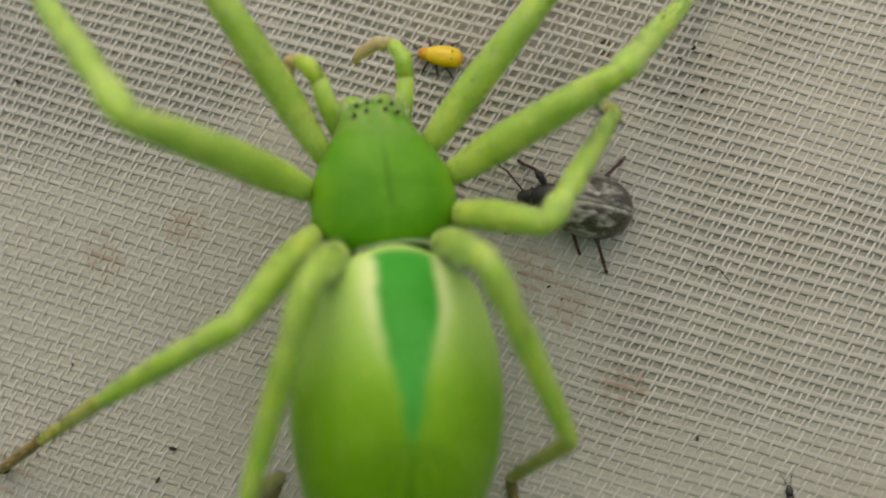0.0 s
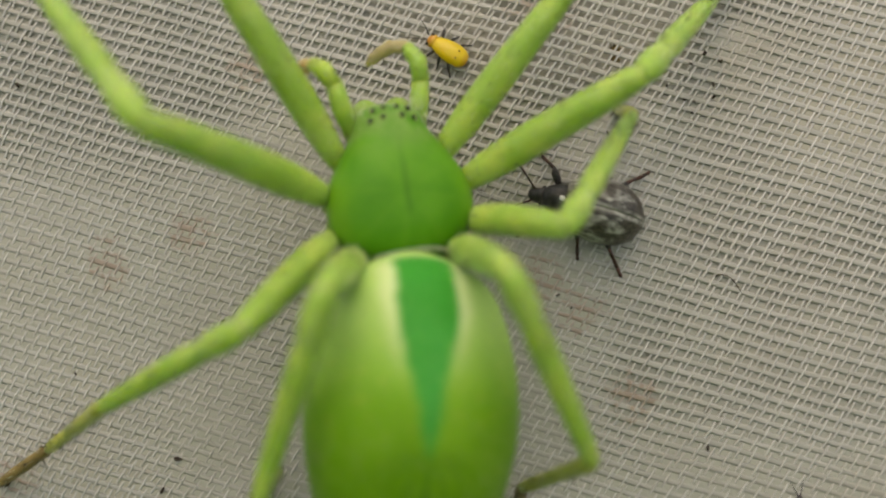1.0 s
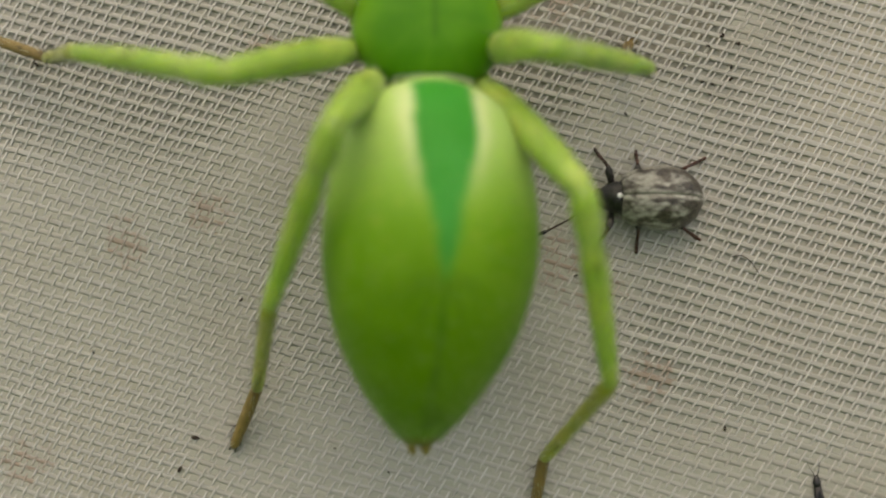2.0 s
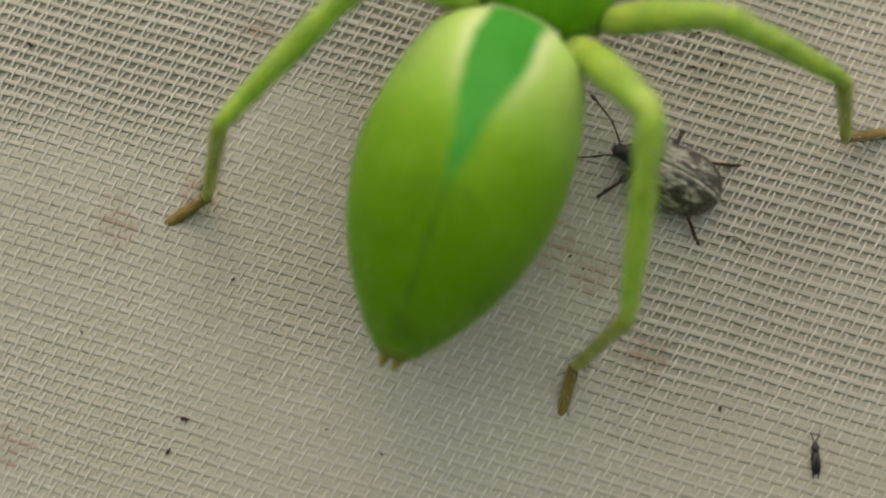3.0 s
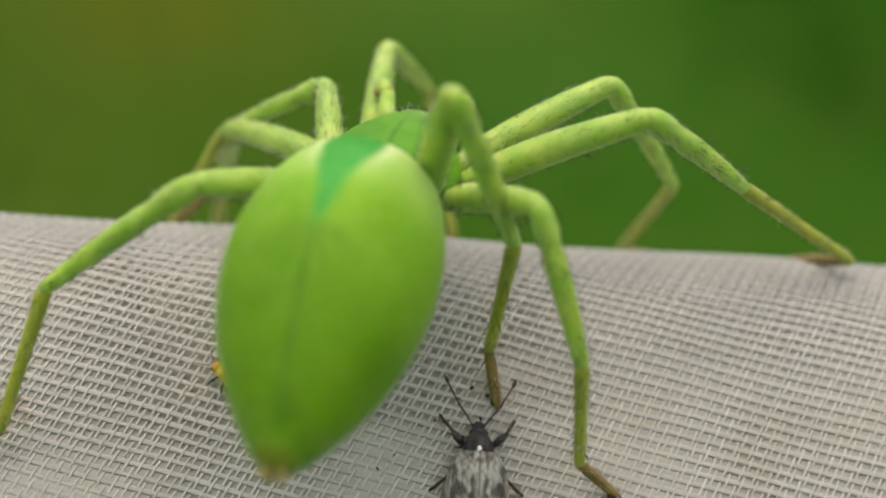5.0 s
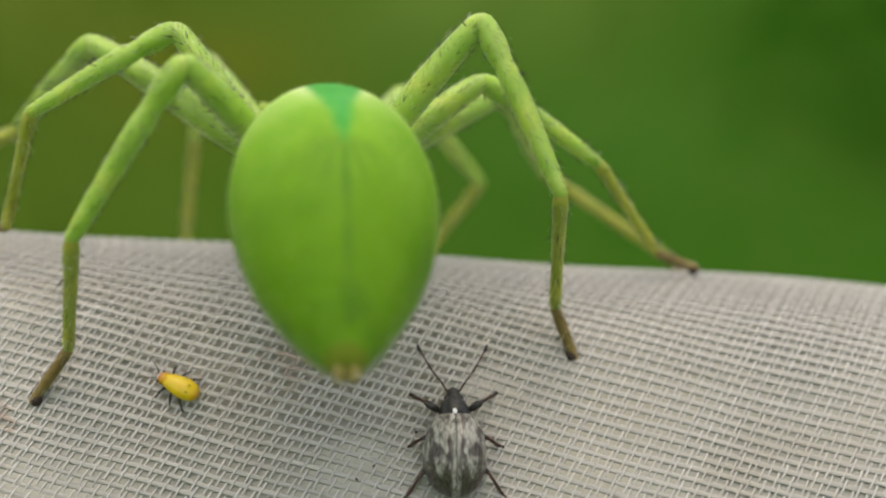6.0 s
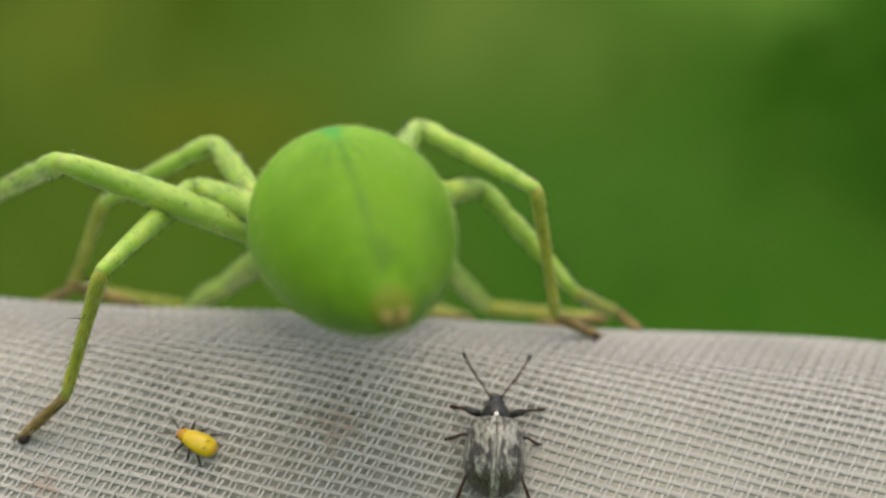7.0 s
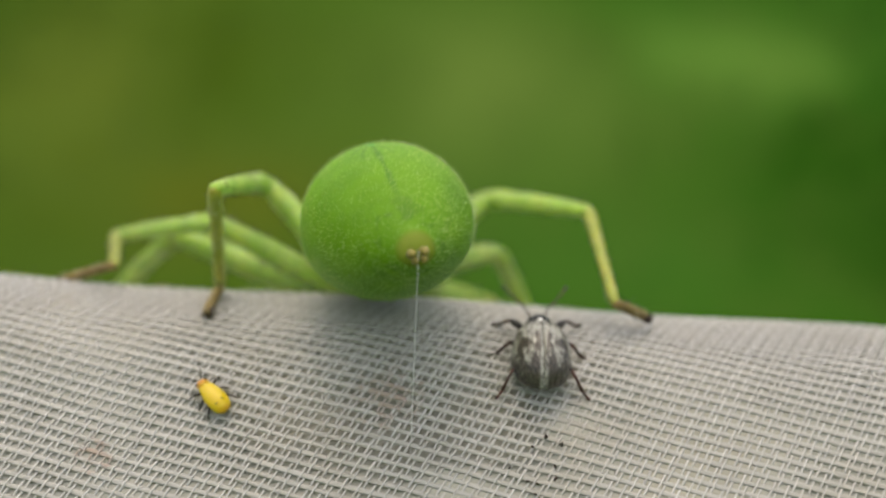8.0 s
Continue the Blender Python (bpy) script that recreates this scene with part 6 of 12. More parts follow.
    walk(tars, [
        (0, mm(-10.27, 11.09, -1.79, -22.28, -0.00, 53.67)), (0.5, mm(-9.96, 10.47, -2.50, -17.78, 0.00, 48.82)),
        (1, mm(-10.46, 10.94, -2.26, -20.53, -0.00, 48.32)), (1.25, mm(-11.05, 11.33, -2.98, -19.13, 0.00, 50.79)),
        (1.5, mm(-11.76, 11.26, -4.00, -17.62, 0.00, 55.73)), (1.65, mm(-12.41, 10.16, -4.63, -18.12, -0.00, 61.79)),
        (1.8, mm(-12.79, 8.96, -5.18, -19.40, -0.00, 68.00)), (2, mm(-12.07, 8.49, -5.84, -23.93, -0.00, 71.39)),
        (2.2, mm(-11.64, 8.53, -4.97, -19.75, 0.00, 74.61)), (2.55, mm(-12.11, 7.36, -5.16, -21.92, -0.00, 86.73)),
        (2.95, mm(-11.66, 5.93, -5.46, -25.68, -0.00, 100.00)), (3.3, mm(-11.00, 4.92, -5.83, -33.16, -0.00, 111.04)),
        (3.5, mm(-9.90, 6.05, -4.86, -37.71, 0.00, 104.45)), (3.75, mm(-10.15, 5.04, -4.77, -48.20, 0.00, 95.77)),
        (4, mm(-10.40, 3.81, -4.77, -58.46, -0.00, 79.79)), (4.1, mm(-10.53, 3.77, -5.35, -59.86, 0.00, 65.74)),
        (4.2, mm(-10.65, 3.78, -6.15, -59.42, -0.00, 48.18)), (4.3, mm(-10.75, 3.59, -6.59, -56.03, 0.00, 29.90)),
        (4.4, mm(-11.03, 3.25, -6.94, -49.83, -0.00, 13.96)), (4.5, mm(-11.51, 3.05, -7.37, -44.70, 0.00, 0.03)),
        (4.55, mm(-12.08, 3.18, -7.85, -41.69, -0.00, -11.02)), (4.6, mm(-12.98, 3.56, -8.62, -34.78, -0.00, -27.66)),
        (4.65, mm(-13.88, 4.09, -9.49, -23.15, -0.00, -45.32)), (4.7, mm(-14.50, 4.64, -10.22, -10.03, -0.00, -59.88)),
        (4.75, mm(-14.78, 5.13, -10.67, 0.91, -0.00, -70.53)), (4.8, mm(-14.81, 5.49, -10.83, 9.13, 0.00, -78.32)),
        (4.85, mm(-14.60, 6.84, -11.07, 18.17, 0.00, -89.56)), (4.9, mm(-13.96, 9.74, -11.23, 28.72, -0.00, -109.27)),
        (4.95, mm(-12.94, 12.47, -10.75, 34.83, -0.00, -129.81)), (5, mm(-12.34, 13.56, -10.29, 36.14, -0.00, -138.54)),
        (5.2, mm(-12.53, 13.37, -9.33, 30.65, -0.00, -132.70)), (5.25, mm(-12.79, 13.09, -8.87, 27.94, -0.00, -128.97)),
        (5.3, mm(-13.19, 12.53, -8.21, 21.51, -0.00, -118.21)), (5.35, mm(-13.62, 11.75, -7.38, 7.90, -0.00, -98.85)),
        (5.4, mm(-13.98, 10.88, -6.47, -10.77, -0.00, -74.34)), (5.45, mm(-14.25, 10.06, -5.60, -22.96, -0.00, -54.53)),
        (5.5, mm(-14.43, 9.45, -4.90, -27.79, -0.00, -43.06)), (5.55, mm(-14.58, 9.21, -4.49, -28.77, -0.00, -38.21)),
        (5.95, mm(-15.42, 9.53, -2.47, -23.76, -0.00, -26.14)), (6.125, mm(-15.61, 10.60, -1.67, -19.65, -0.00, -29.48)),
        (6.3, mm(-15.49, 11.25, -1.11, -15.54, -0.00, -32.66)), (6.4, mm(-15.86, 11.54, -0.82, -14.47, 0.00, -31.95)),
        (6.5, mm(-15.82, 11.80, -0.58, -13.39, 0.00, -30.68)), (6.6, mm(-15.83, 12.16, -0.08, -11.46, -0.00, -24.34)),
        (6.7, mm(-15.67, 12.29, 0.89, -7.82, 0.00, -8.05)), (6.8, mm(-15.08, 12.08, 2.03, -2.37, -0.00, 14.23)),
        (6.9, mm(-14.16, 11.68, 2.92, 2.25, -0.00, 32.71)), (7, mm(-13.35, 11.52, 3.27, 4.51, -0.00, 42.59)),
        (7.125, mm(-12.71, 11.54, 3.37, 5.98, 0.00, 53.36)), (7.25, mm(-12.16, 11.15, 3.58, 7.26, -0.00, 69.61)),
        (7.375, mm(-11.79, 10.44, 3.78, 8.02, -0.00, 84.93)), (7.5, mm(-11.67, 10.04, 3.88, 8.72, 0.00, 91.43)),
        (7.55, mm(-11.68, 10.15, 3.94, 9.38, -0.00, 89.81)), (7.6, mm(-11.73, 10.45, 4.05, 10.53, -0.00, 84.97)),
        (7.65, mm(-11.99, 10.90, 4.10, 12.11, -0.00, 76.58)), (7.7, mm(-13.08, 11.29, 3.84, 13.79, -0.00, 64.32)),
        (7.75, mm(-16.34, 9.13, 3.15, 14.94, 0.00, 49.14)), (7.8, mm(-16.61, 5.04, 4.14, 15.02, -0.00, 33.86)),
        (7.85, mm(-15.58, 4.08, 4.98, 14.31, -0.00, 21.40)), (7.9, mm(-14.88, 3.95, 5.45, 13.42, 0.00, 12.81)),
        (7.95, mm(-14.45, 3.98, 5.70, 12.76, -0.00, 7.86)), (8, mm(-14.30, 4.01, 5.78, 12.52, -0.00, 6.20)),
    ])
    femur, tibia, metat, tars = LEG_PARTS["L3"]
    walk(femur, [
        (0, mm(-1.80, 1.10, -0.40, 29.70, -0.00, 140.99)), (0.5, mm(-1.80, 1.10, -0.40, 29.53, 0.00, 139.96)),
        (1, mm(-1.80, 1.10, -0.40, 28.41, -0.00, 135.26)), (1.25, mm(-1.80, 1.10, -0.40, 16.48, -0.00, 128.46)),
        (1.5, mm(-1.80, 1.10, -0.40, 5.38, -0.00, 122.09)), (1.6, mm(-1.80, 1.10, -0.40, 13.53, -0.00, 116.86)),
        (1.7, mm(-1.80, 1.10, -0.40, 28.87, 0.00, 107.67)), (1.8, mm(-1.80, 1.10, -0.40, 36.82, -0.00, 102.47)),
        (1.9, mm(-1.80, 1.10, -0.40, 36.72, 0.00, 110.17)), (2, mm(-1.80, 1.10, -0.40, 36.31, -0.00, 118.23)),
        (2.1, mm(-1.80, 1.10, -0.40, 40.18, 0.00, 120.75)), (2.2, mm(-1.80, 1.10, -0.40, 43.67, -0.00, 122.47)),
        (2.375, mm(-1.80, 1.10, -0.40, 45.81, -0.00, 108.62)), (2.55, mm(-1.80, 1.10, -0.40, 45.58, -0.00, 91.96)),
        (2.75, mm(-1.80, 1.10, -0.40, 45.02, -0.00, 88.01)), (2.95, mm(-1.80, 1.10, -0.40, 44.14, -0.00, 86.13)),
        (3.125, mm(-1.80, 1.10, -0.40, 41.24, -0.00, 85.83)), (3.3, mm(-1.80, 1.10, -0.40, 38.85, -0.00, 85.49)),
        (3.5, mm(-1.80, 1.10, -0.40, 49.55, -0.00, 78.90)), (3.667, mm(-1.80, 1.10, -0.40, 49.35, 0.00, 81.47)),
        (3.833, mm(-1.80, 1.10, -0.40, 48.48, -0.00, 86.66)), (4, mm(-1.80, 1.10, -0.40, 46.80, -0.00, 90.72)),
        (4.2, mm(-1.80, 1.10, -0.40, 33.58, -0.00, 92.27)), (4.275, mm(-1.80, 1.10, -0.40, 26.67, -0.00, 94.07)),
        (4.35, mm(-1.80, 1.10, -0.40, 18.12, -0.00, 96.70)), (4.425, mm(-1.80, 1.10, -0.40, 10.40, -0.00, 98.94)),
        (4.5, mm(-1.80, 1.10, -0.40, 5.89, -0.00, 99.88)), (4.533, mm(-1.80, 1.10, -0.40, 4.94, 0.00, 99.33)),
        (4.567, mm(-1.80, 1.10, -0.40, 4.03, -0.00, 97.74)), (4.6, mm(-1.80, 1.10, -0.40, 3.21, 0.00, 95.33)),
        (4.633, mm(-1.80, 1.10, -0.40, 2.46, -0.00, 92.21)), (4.667, mm(-1.80, 1.10, -0.40, 1.79, -0.00, 88.42)),
        (4.7, mm(-1.80, 1.10, -0.40, 1.24, -0.00, 84.37)), (4.733, mm(-1.80, 1.10, -0.40, 0.83, 0.00, 80.15)),
        (4.767, mm(-1.80, 1.10, -0.40, 0.56, 0.00, 75.85)), (4.8, mm(-1.80, 1.10, -0.40, 0.47, -0.00, 71.90)),
        (4.825, mm(-1.80, 1.10, -0.40, 0.99, -0.00, 68.01)), (4.85, mm(-1.80, 1.10, -0.40, 2.44, 0.00, 62.30)),
        (4.875, mm(-1.80, 1.10, -0.40, 4.61, -0.00, 55.18)), (4.9, mm(-1.80, 1.10, -0.40, 7.22, -0.00, 47.26)),
        (4.925, mm(-1.80, 1.10, -0.40, 9.90, -0.00, 39.44)), (4.95, mm(-1.80, 1.10, -0.40, 12.33, -0.00, 32.63)),
        (4.975, mm(-1.80, 1.10, -0.40, 14.33, -0.00, 27.65)), (5, mm(-1.80, 1.10, -0.40, 15.85, 0.00, 25.14)),
        (5.033, mm(-1.80, 1.10, -0.40, 17.37, 0.00, 23.78)), (5.067, mm(-1.80, 1.10, -0.40, 18.67, -0.00, 22.53)),
        (5.1, mm(-1.80, 1.10, -0.40, 19.77, 0.00, 21.51)), (5.133, mm(-1.80, 1.10, -0.40, 20.83, -0.00, 20.73)),
        (5.167, mm(-1.80, 1.10, -0.40, 21.99, -0.00, 20.24)), (5.2, mm(-1.80, 1.10, -0.40, 23.27, -0.00, 20.10)),
        (5.288, mm(-1.80, 1.10, -0.40, 30.16, 0.00, 25.31)), (5.375, mm(-1.80, 1.10, -0.40, 40.37, 0.00, 39.62)),
        (5.462, mm(-1.80, 1.10, -0.40, 47.67, 0.00, 58.31)), (5.55, mm(-1.80, 1.10, -0.40, 49.88, 0.00, 68.06)),
        (5.683, mm(-1.80, 1.10, -0.40, 50.62, -0.00, 68.70)), (5.817, mm(-1.80, 1.10, -0.40, 51.36, -0.00, 68.88)),
        (5.95, mm(-1.80, 1.10, -0.40, 52.06, -0.00, 68.58)), (6.067, mm(-1.80, 1.10, -0.40, 52.95, -0.00, 53.63)),
        (6.183, mm(-1.80, 1.10, -0.40, 49.22, -0.00, 26.72)), (6.3, mm(-1.80, 1.10, -0.40, 45.26, -0.00, 14.19)),
        (6.5, mm(-1.80, 1.10, -0.40, 49.80, -0.00, 13.59)), (6.625, mm(-1.80, 1.10, -0.40, 52.56, -0.00, 14.97)),
        (6.75, mm(-1.80, 1.10, -0.40, 55.23, -0.00, 17.56)), (6.875, mm(-1.80, 1.10, -0.40, 57.80, -0.00, 21.64)),
        (7, mm(-1.80, 1.10, -0.40, 60.30, -0.00, 27.78)), (7.083, mm(-1.80, 1.10, -0.40, 61.69, -0.00, 38.88)),
        (7.167, mm(-1.80, 1.10, -0.40, 60.46, -0.00, 60.49)), (7.25, mm(-1.80, 1.10, -0.40, 54.28, -0.00, 82.44)),
        (7.333, mm(-1.80, 1.10, -0.40, 45.61, 0.00, 96.92)), (7.417, mm(-1.80, 1.10, -0.40, 38.64, 0.00, 104.60)),
        (7.5, mm(-1.80, 1.10, -0.40, 35.96, -0.00, 107.38)), (7.75, mm(-1.80, 1.10, -0.40, 37.35, -0.00, 109.46)),
        (8, mm(-1.80, 1.10, -0.40, 38.89, -0.00, 110.57)),
    ])
    walk(tibia, [
        (0, mm(-4.61, -2.37, 2.15, -45.96, -0.00, 96.42)), (0.5, mm(-4.68, -2.32, 2.13, -48.68, -0.00, 97.26)),
        (1, mm(-4.98, -2.11, 2.05, -46.65, -0.00, 96.58)), (1.25, mm(-5.66, -1.97, 1.06, -41.79, -0.00, 109.07)),
        (1.5, mm(-6.14, -1.62, 0.08, -36.12, -0.00, 119.59)), (1.6, mm(-6.26, -1.16, 0.80, -37.03, -0.00, 115.05)),
        (1.7, mm(-6.09, -0.27, 2.08, -38.74, -0.00, 104.64)), (1.8, mm(-5.82, 0.21, 2.68, -39.60, -0.00, 92.95)),
        (1.9, mm(-5.67, -0.32, 2.67, -38.75, 0.00, 76.75)), (2, mm(-5.45, -0.86, 2.64, -36.26, -0.00, 66.41)),
        (2.1, mm(-5.18, -0.91, 2.92, -33.06, -0.00, 69.20)), (2.2, mm(-4.94, -0.90, 3.15, -30.62, -0.00, 72.57)),
        (2.375, mm(-5.20, -0.04, 3.29, -33.03, -0.00, 75.28)), (2.55, mm(-5.40, 0.98, 3.27, -35.23, -0.00, 76.67)),
        (2.75, mm(-5.43, 1.23, 3.24, -33.40, 0.00, 76.15)), (2.95, mm(-5.48, 1.35, 3.18, -31.03, 0.00, 75.75)),
        (3.125, mm(-5.65, 1.38, 2.99, -30.36, -0.00, 76.31)), (3.3, mm(-5.79, 1.41, 2.82, -29.82, -0.00, 76.78)),
        (3.5, mm(-5.07, 1.74, 3.51, -27.52, -0.00, 69.60)), (3.667, mm(-5.11, 1.60, 3.50, -27.64, -0.00, 74.17)),
        (3.833, mm(-5.20, 1.30, 3.45, -27.57, -0.00, 82.93)), (4, mm(-5.32, 1.06, 3.35, -27.33, -0.00, 88.38)),
        (4.2, mm(-6.08, 0.93, 2.44, -36.67, -0.00, 89.20)), (4.275, mm(-6.38, 0.77, 1.91, -37.94, 0.00, 88.74)),
        (4.35, mm(-6.65, 0.53, 1.20, -38.86, 0.00, 87.65)), (4.425, mm(-6.79, 0.31, 0.53, -39.63, 0.00, 86.38)),
        (4.5, mm(-6.84, 0.22, 0.13, -40.48, -0.00, 85.37)), (4.533, mm(-6.85, 0.27, 0.04, -40.95, -0.00, 85.08)),
        (4.567, mm(-6.88, 0.41, -0.04, -41.51, -0.00, 84.81)), (4.6, mm(-6.91, 0.62, -0.11, -42.09, -0.00, 84.58)),
        (4.633, mm(-6.93, 0.90, -0.18, -42.67, -0.00, 84.35)), (4.667, mm(-6.94, 1.24, -0.24, -43.24, -0.00, 84.12)),
        (4.7, mm(-6.91, 1.60, -0.29, -43.72, 0.00, 83.88)), (4.733, mm(-6.86, 1.98, -0.33, -44.11, 0.00, 83.61)),
        (4.767, mm(-6.78, 2.36, -0.35, -44.36, -0.00, 83.29)), (4.8, mm(-6.69, 2.70, -0.36, -44.43, 0.00, 82.93)),
        (4.825, mm(-6.57, 3.02, -0.31, -43.89, -0.00, 82.46)), (4.85, mm(-6.35, 3.49, -0.18, -42.50, 0.00, 81.73)),
        (4.875, mm(-6.01, 4.03, 0.01, -40.52, -0.00, 80.86)), (4.9, mm(-5.55, 4.56, 0.25, -38.24, -0.00, 79.99)),
        (4.925, mm(-5.02, 5.01, 0.48, -35.96, -0.00, 79.20)), (4.95, mm(-4.51, 5.33, 0.70, -33.98, -0.00, 78.57)),
        (4.975, mm(-4.11, 5.51, 0.87, -32.58, -0.00, 78.15)), (5, mm(-3.90, 5.58, 1.00, -32.05, -0.00, 78.00)),
        (5.033, mm(-3.78, 5.59, 1.14, -32.41, -0.00, 78.16)), (5.067, mm(-3.67, 5.60, 1.25, -33.34, -0.00, 78.58)),
        (5.1, mm(-3.57, 5.60, 1.34, -34.52, -0.00, 79.11)), (5.133, mm(-3.50, 5.59, 1.43, -35.73, -0.00, 79.65)),
        (5.167, mm(-3.45, 5.57, 1.52, -36.73, -0.00, 80.07)), (5.2, mm(-3.42, 5.53, 1.63, -37.20, 0.00, 80.21)),
        (5.288, mm(-3.70, 5.12, 2.18, -37.27, 0.00, 78.00)), (5.375, mm(-4.30, 4.12, 2.93, -36.75, -0.00, 73.42)),
        (5.462, mm(-4.75, 2.92, 3.40, -35.89, -0.00, 69.01)), (5.55, mm(-4.87, 2.34, 3.53, -35.23, -0.00, 67.04)),
        (5.683, mm(-4.84, 2.28, 3.57, -34.45, -0.00, 69.29)), (5.817, mm(-4.79, 2.26, 3.62, -33.45, -0.00, 74.48)),
        (5.95, mm(-4.74, 2.25, 3.65, -32.76, 0.00, 80.44)), (6.067, mm(-4.29, 2.94, 3.70, -32.09, -0.00, 90.46)),
        (6.183, mm(-3.31, 4.10, 3.49, -30.16, -0.00, 103.32)), (6.3, mm(-2.69, 4.61, 3.25, -28.82, -0.00, 109.40)),
        (6.5, mm(-2.58, 4.33, 3.53, -33.01, 0.00, 103.16)), (6.625, mm(-2.61, 4.12, 3.68, -30.85, -0.00, 92.64)),
        (6.75, mm(-2.68, 3.90, 3.82, -22.91, 0.00, 77.18)), (6.875, mm(-2.81, 3.65, 3.95, -11.94, 0.00, 63.46)),
        (7, mm(-2.99, 3.35, 4.07, -3.23, -0.00, 55.62)), (7.083, mm(-3.33, 3.00, 4.13, 1.10, -0.00, 51.92)),
        (7.167, mm(-4.01, 2.35, 4.07, 5.62, -0.00, 46.95)), (7.25, mm(-4.78, 1.49, 3.77, 10.12, 0.00, 41.39)),
        (7.333, mm(-5.37, 0.67, 3.27, 14.28, 0.00, 35.97)), (7.417, mm(-5.69, 0.09, 2.81, 17.75, -0.00, 31.77)),
        (7.5, mm(-5.77, -0.14, 2.62, 20.09, -0.00, 30.11)), (7.75, mm(-5.65, -0.26, 2.72, 25.82, -0.00, 42.67)),
        (8, mm(-5.55, -0.31, 2.83, 27.93, -0.00, 56.03)),
    ])
    walk(metat, [
        (0, mm(-8.26, -2.78, -1.65, -62.64, 0.00, 84.13)), (0.5, mm(-8.14, -2.77, -1.84, -66.20, -0.00, 83.59)),
        (1, mm(-8.59, -2.53, -1.80, -66.29, 0.00, 87.52)), (1.25, mm(-9.39, -3.25, -2.47, -68.70, -0.00, 81.40)),
        (1.5, mm(-9.85, -3.73, -3.04, -71.95, -0.00, 72.91)), (1.6, mm(-10.08, -2.95, -2.38, -73.09, -0.00, 74.28)),
        (1.7, mm(-10.08, -1.31, -1.23, -74.21, -0.00, 78.08)), (1.8, mm(-9.89, 0.00, -0.69, -74.70, -0.00, 80.40)),
        (1.9, mm(-9.68, 0.62, -0.64, -70.49, -0.00, 57.58)), (2, mm(-9.36, 0.85, -0.48, -64.50, 0.00, 43.82)),
        (2.1, mm(-9.32, 0.67, 0.03, -70.89, -0.00, 30.30)), (2.2, mm(-9.28, 0.47, 0.46, -76.66, -0.00, 7.29)),
        (2.375, mm(-9.48, 1.08, 0.40, -80.30, -0.00, 28.46)), (2.55, mm(-9.60, 1.97, 0.22, -80.05, -0.00, 61.84)),
        (2.75, mm(-9.72, 2.28, 0.32, -78.00, -0.00, 77.85)), (2.95, mm(-9.87, 2.46, 0.45, -76.70, 0.00, 86.25)),
        (3.125, mm(-10.09, 2.46, 0.32, -77.42, -0.00, 93.91)), (3.3, mm(-10.26, 2.46, 0.19, -78.31, -0.00, 99.03)),
        (3.5, mm(-9.47, 3.38, 1.07, -78.27, -0.00, 70.05)), (3.667, mm(-9.62, 2.87, 1.05, -79.46, -0.00, 64.62)),
        (3.833, mm(-9.85, 1.88, 1.00, -81.58, -0.00, 55.45)), (4, mm(-10.01, 1.19, 0.92, -83.40, 0.00, 36.48)),
        (4.2, mm(-10.32, 0.99, -0.71, -75.50, -0.00, -4.22)), (4.275, mm(-10.55, 0.87, -1.34, -70.09, -0.00, -7.69)),
        (4.35, mm(-10.77, 0.70, -2.12, -63.53, -0.00, -8.92)), (4.425, mm(-10.86, 0.57, -2.84, -57.56, -0.00, -10.43)),
        (4.5, mm(-10.85, 0.55, -3.31, -53.43, -0.00, -13.67)), (4.533, mm(-10.83, 0.61, -3.42, -53.18, -0.00, -18.28)),
        (4.567, mm(-10.82, 0.77, -3.54, -54.40, 0.00, -29.92)), (4.6, mm(-10.82, 0.99, -3.66, -54.69, -0.00, -52.38)),
        (4.633, mm(-10.80, 1.28, -3.76, -47.65, -0.00, -84.63)), (4.667, mm(-10.77, 1.64, -3.86, -30.92, -0.00, -110.81)),
        (4.7, mm(-10.71, 2.01, -3.94, -15.98, -0.00, -124.59)), (4.733, mm(-10.64, 2.40, -4.01, -6.81, 0.00, -131.75)),
        (4.767, mm(-10.54, 2.80, -4.05, -2.01, -0.00, -135.38)), (4.8, mm(-10.43, 3.16, -4.06, -0.56, 0.00, -136.49)),
        (4.825, mm(-10.34, 3.52, -3.98, -2.87, -0.00, -137.24)), (4.85, mm(-10.21, 4.05, -3.75, -10.18, -0.00, -139.74)),
        (4.875, mm(-9.98, 4.66, -3.42, -24.34, -0.00, -145.19)), (4.9, mm(-9.64, 5.28, -3.03, -45.70, -0.00, -157.36)),
        (4.925, mm(-9.22, 5.81, -2.62, -64.72, -0.00, 173.59)), (4.95, mm(-8.81, 6.20, -2.26, -69.25, -0.00, 130.19)),
        (4.975, mm(-8.47, 6.43, -1.98, -65.85, -0.00, 106.91)), (5, mm(-8.28, 6.51, -1.80, -62.61, -0.00, 100.43)),
        (5.033, mm(-8.15, 6.51, -1.70, -58.15, -0.00, 103.02)), (5.067, mm(-8.00, 6.47, -1.66, -51.20, -0.00, 110.33)),
        (5.1, mm(-7.85, 6.42, -1.66, -42.64, 0.00, 117.98)), (5.133, mm(-7.72, 6.36, -1.66, -33.94, -0.00, 124.21)),
        (5.167, mm(-7.62, 6.30, -1.64, -27.18, -0.00, 128.35)), (5.2, mm(-7.57, 6.25, -1.57, -24.66, -0.00, 129.81)),
        (5.288, mm(-7.82, 5.99, -1.02, -29.27, -0.00, 128.98)), (5.375, mm(-8.36, 5.33, -0.23, -39.79, -0.00, 126.45)),
        (5.462, mm(-8.75, 4.45, 0.30, -51.19, 0.00, 121.69)), (5.55, mm(-8.85, 4.02, 0.48, -59.07, -0.00, 114.14)),
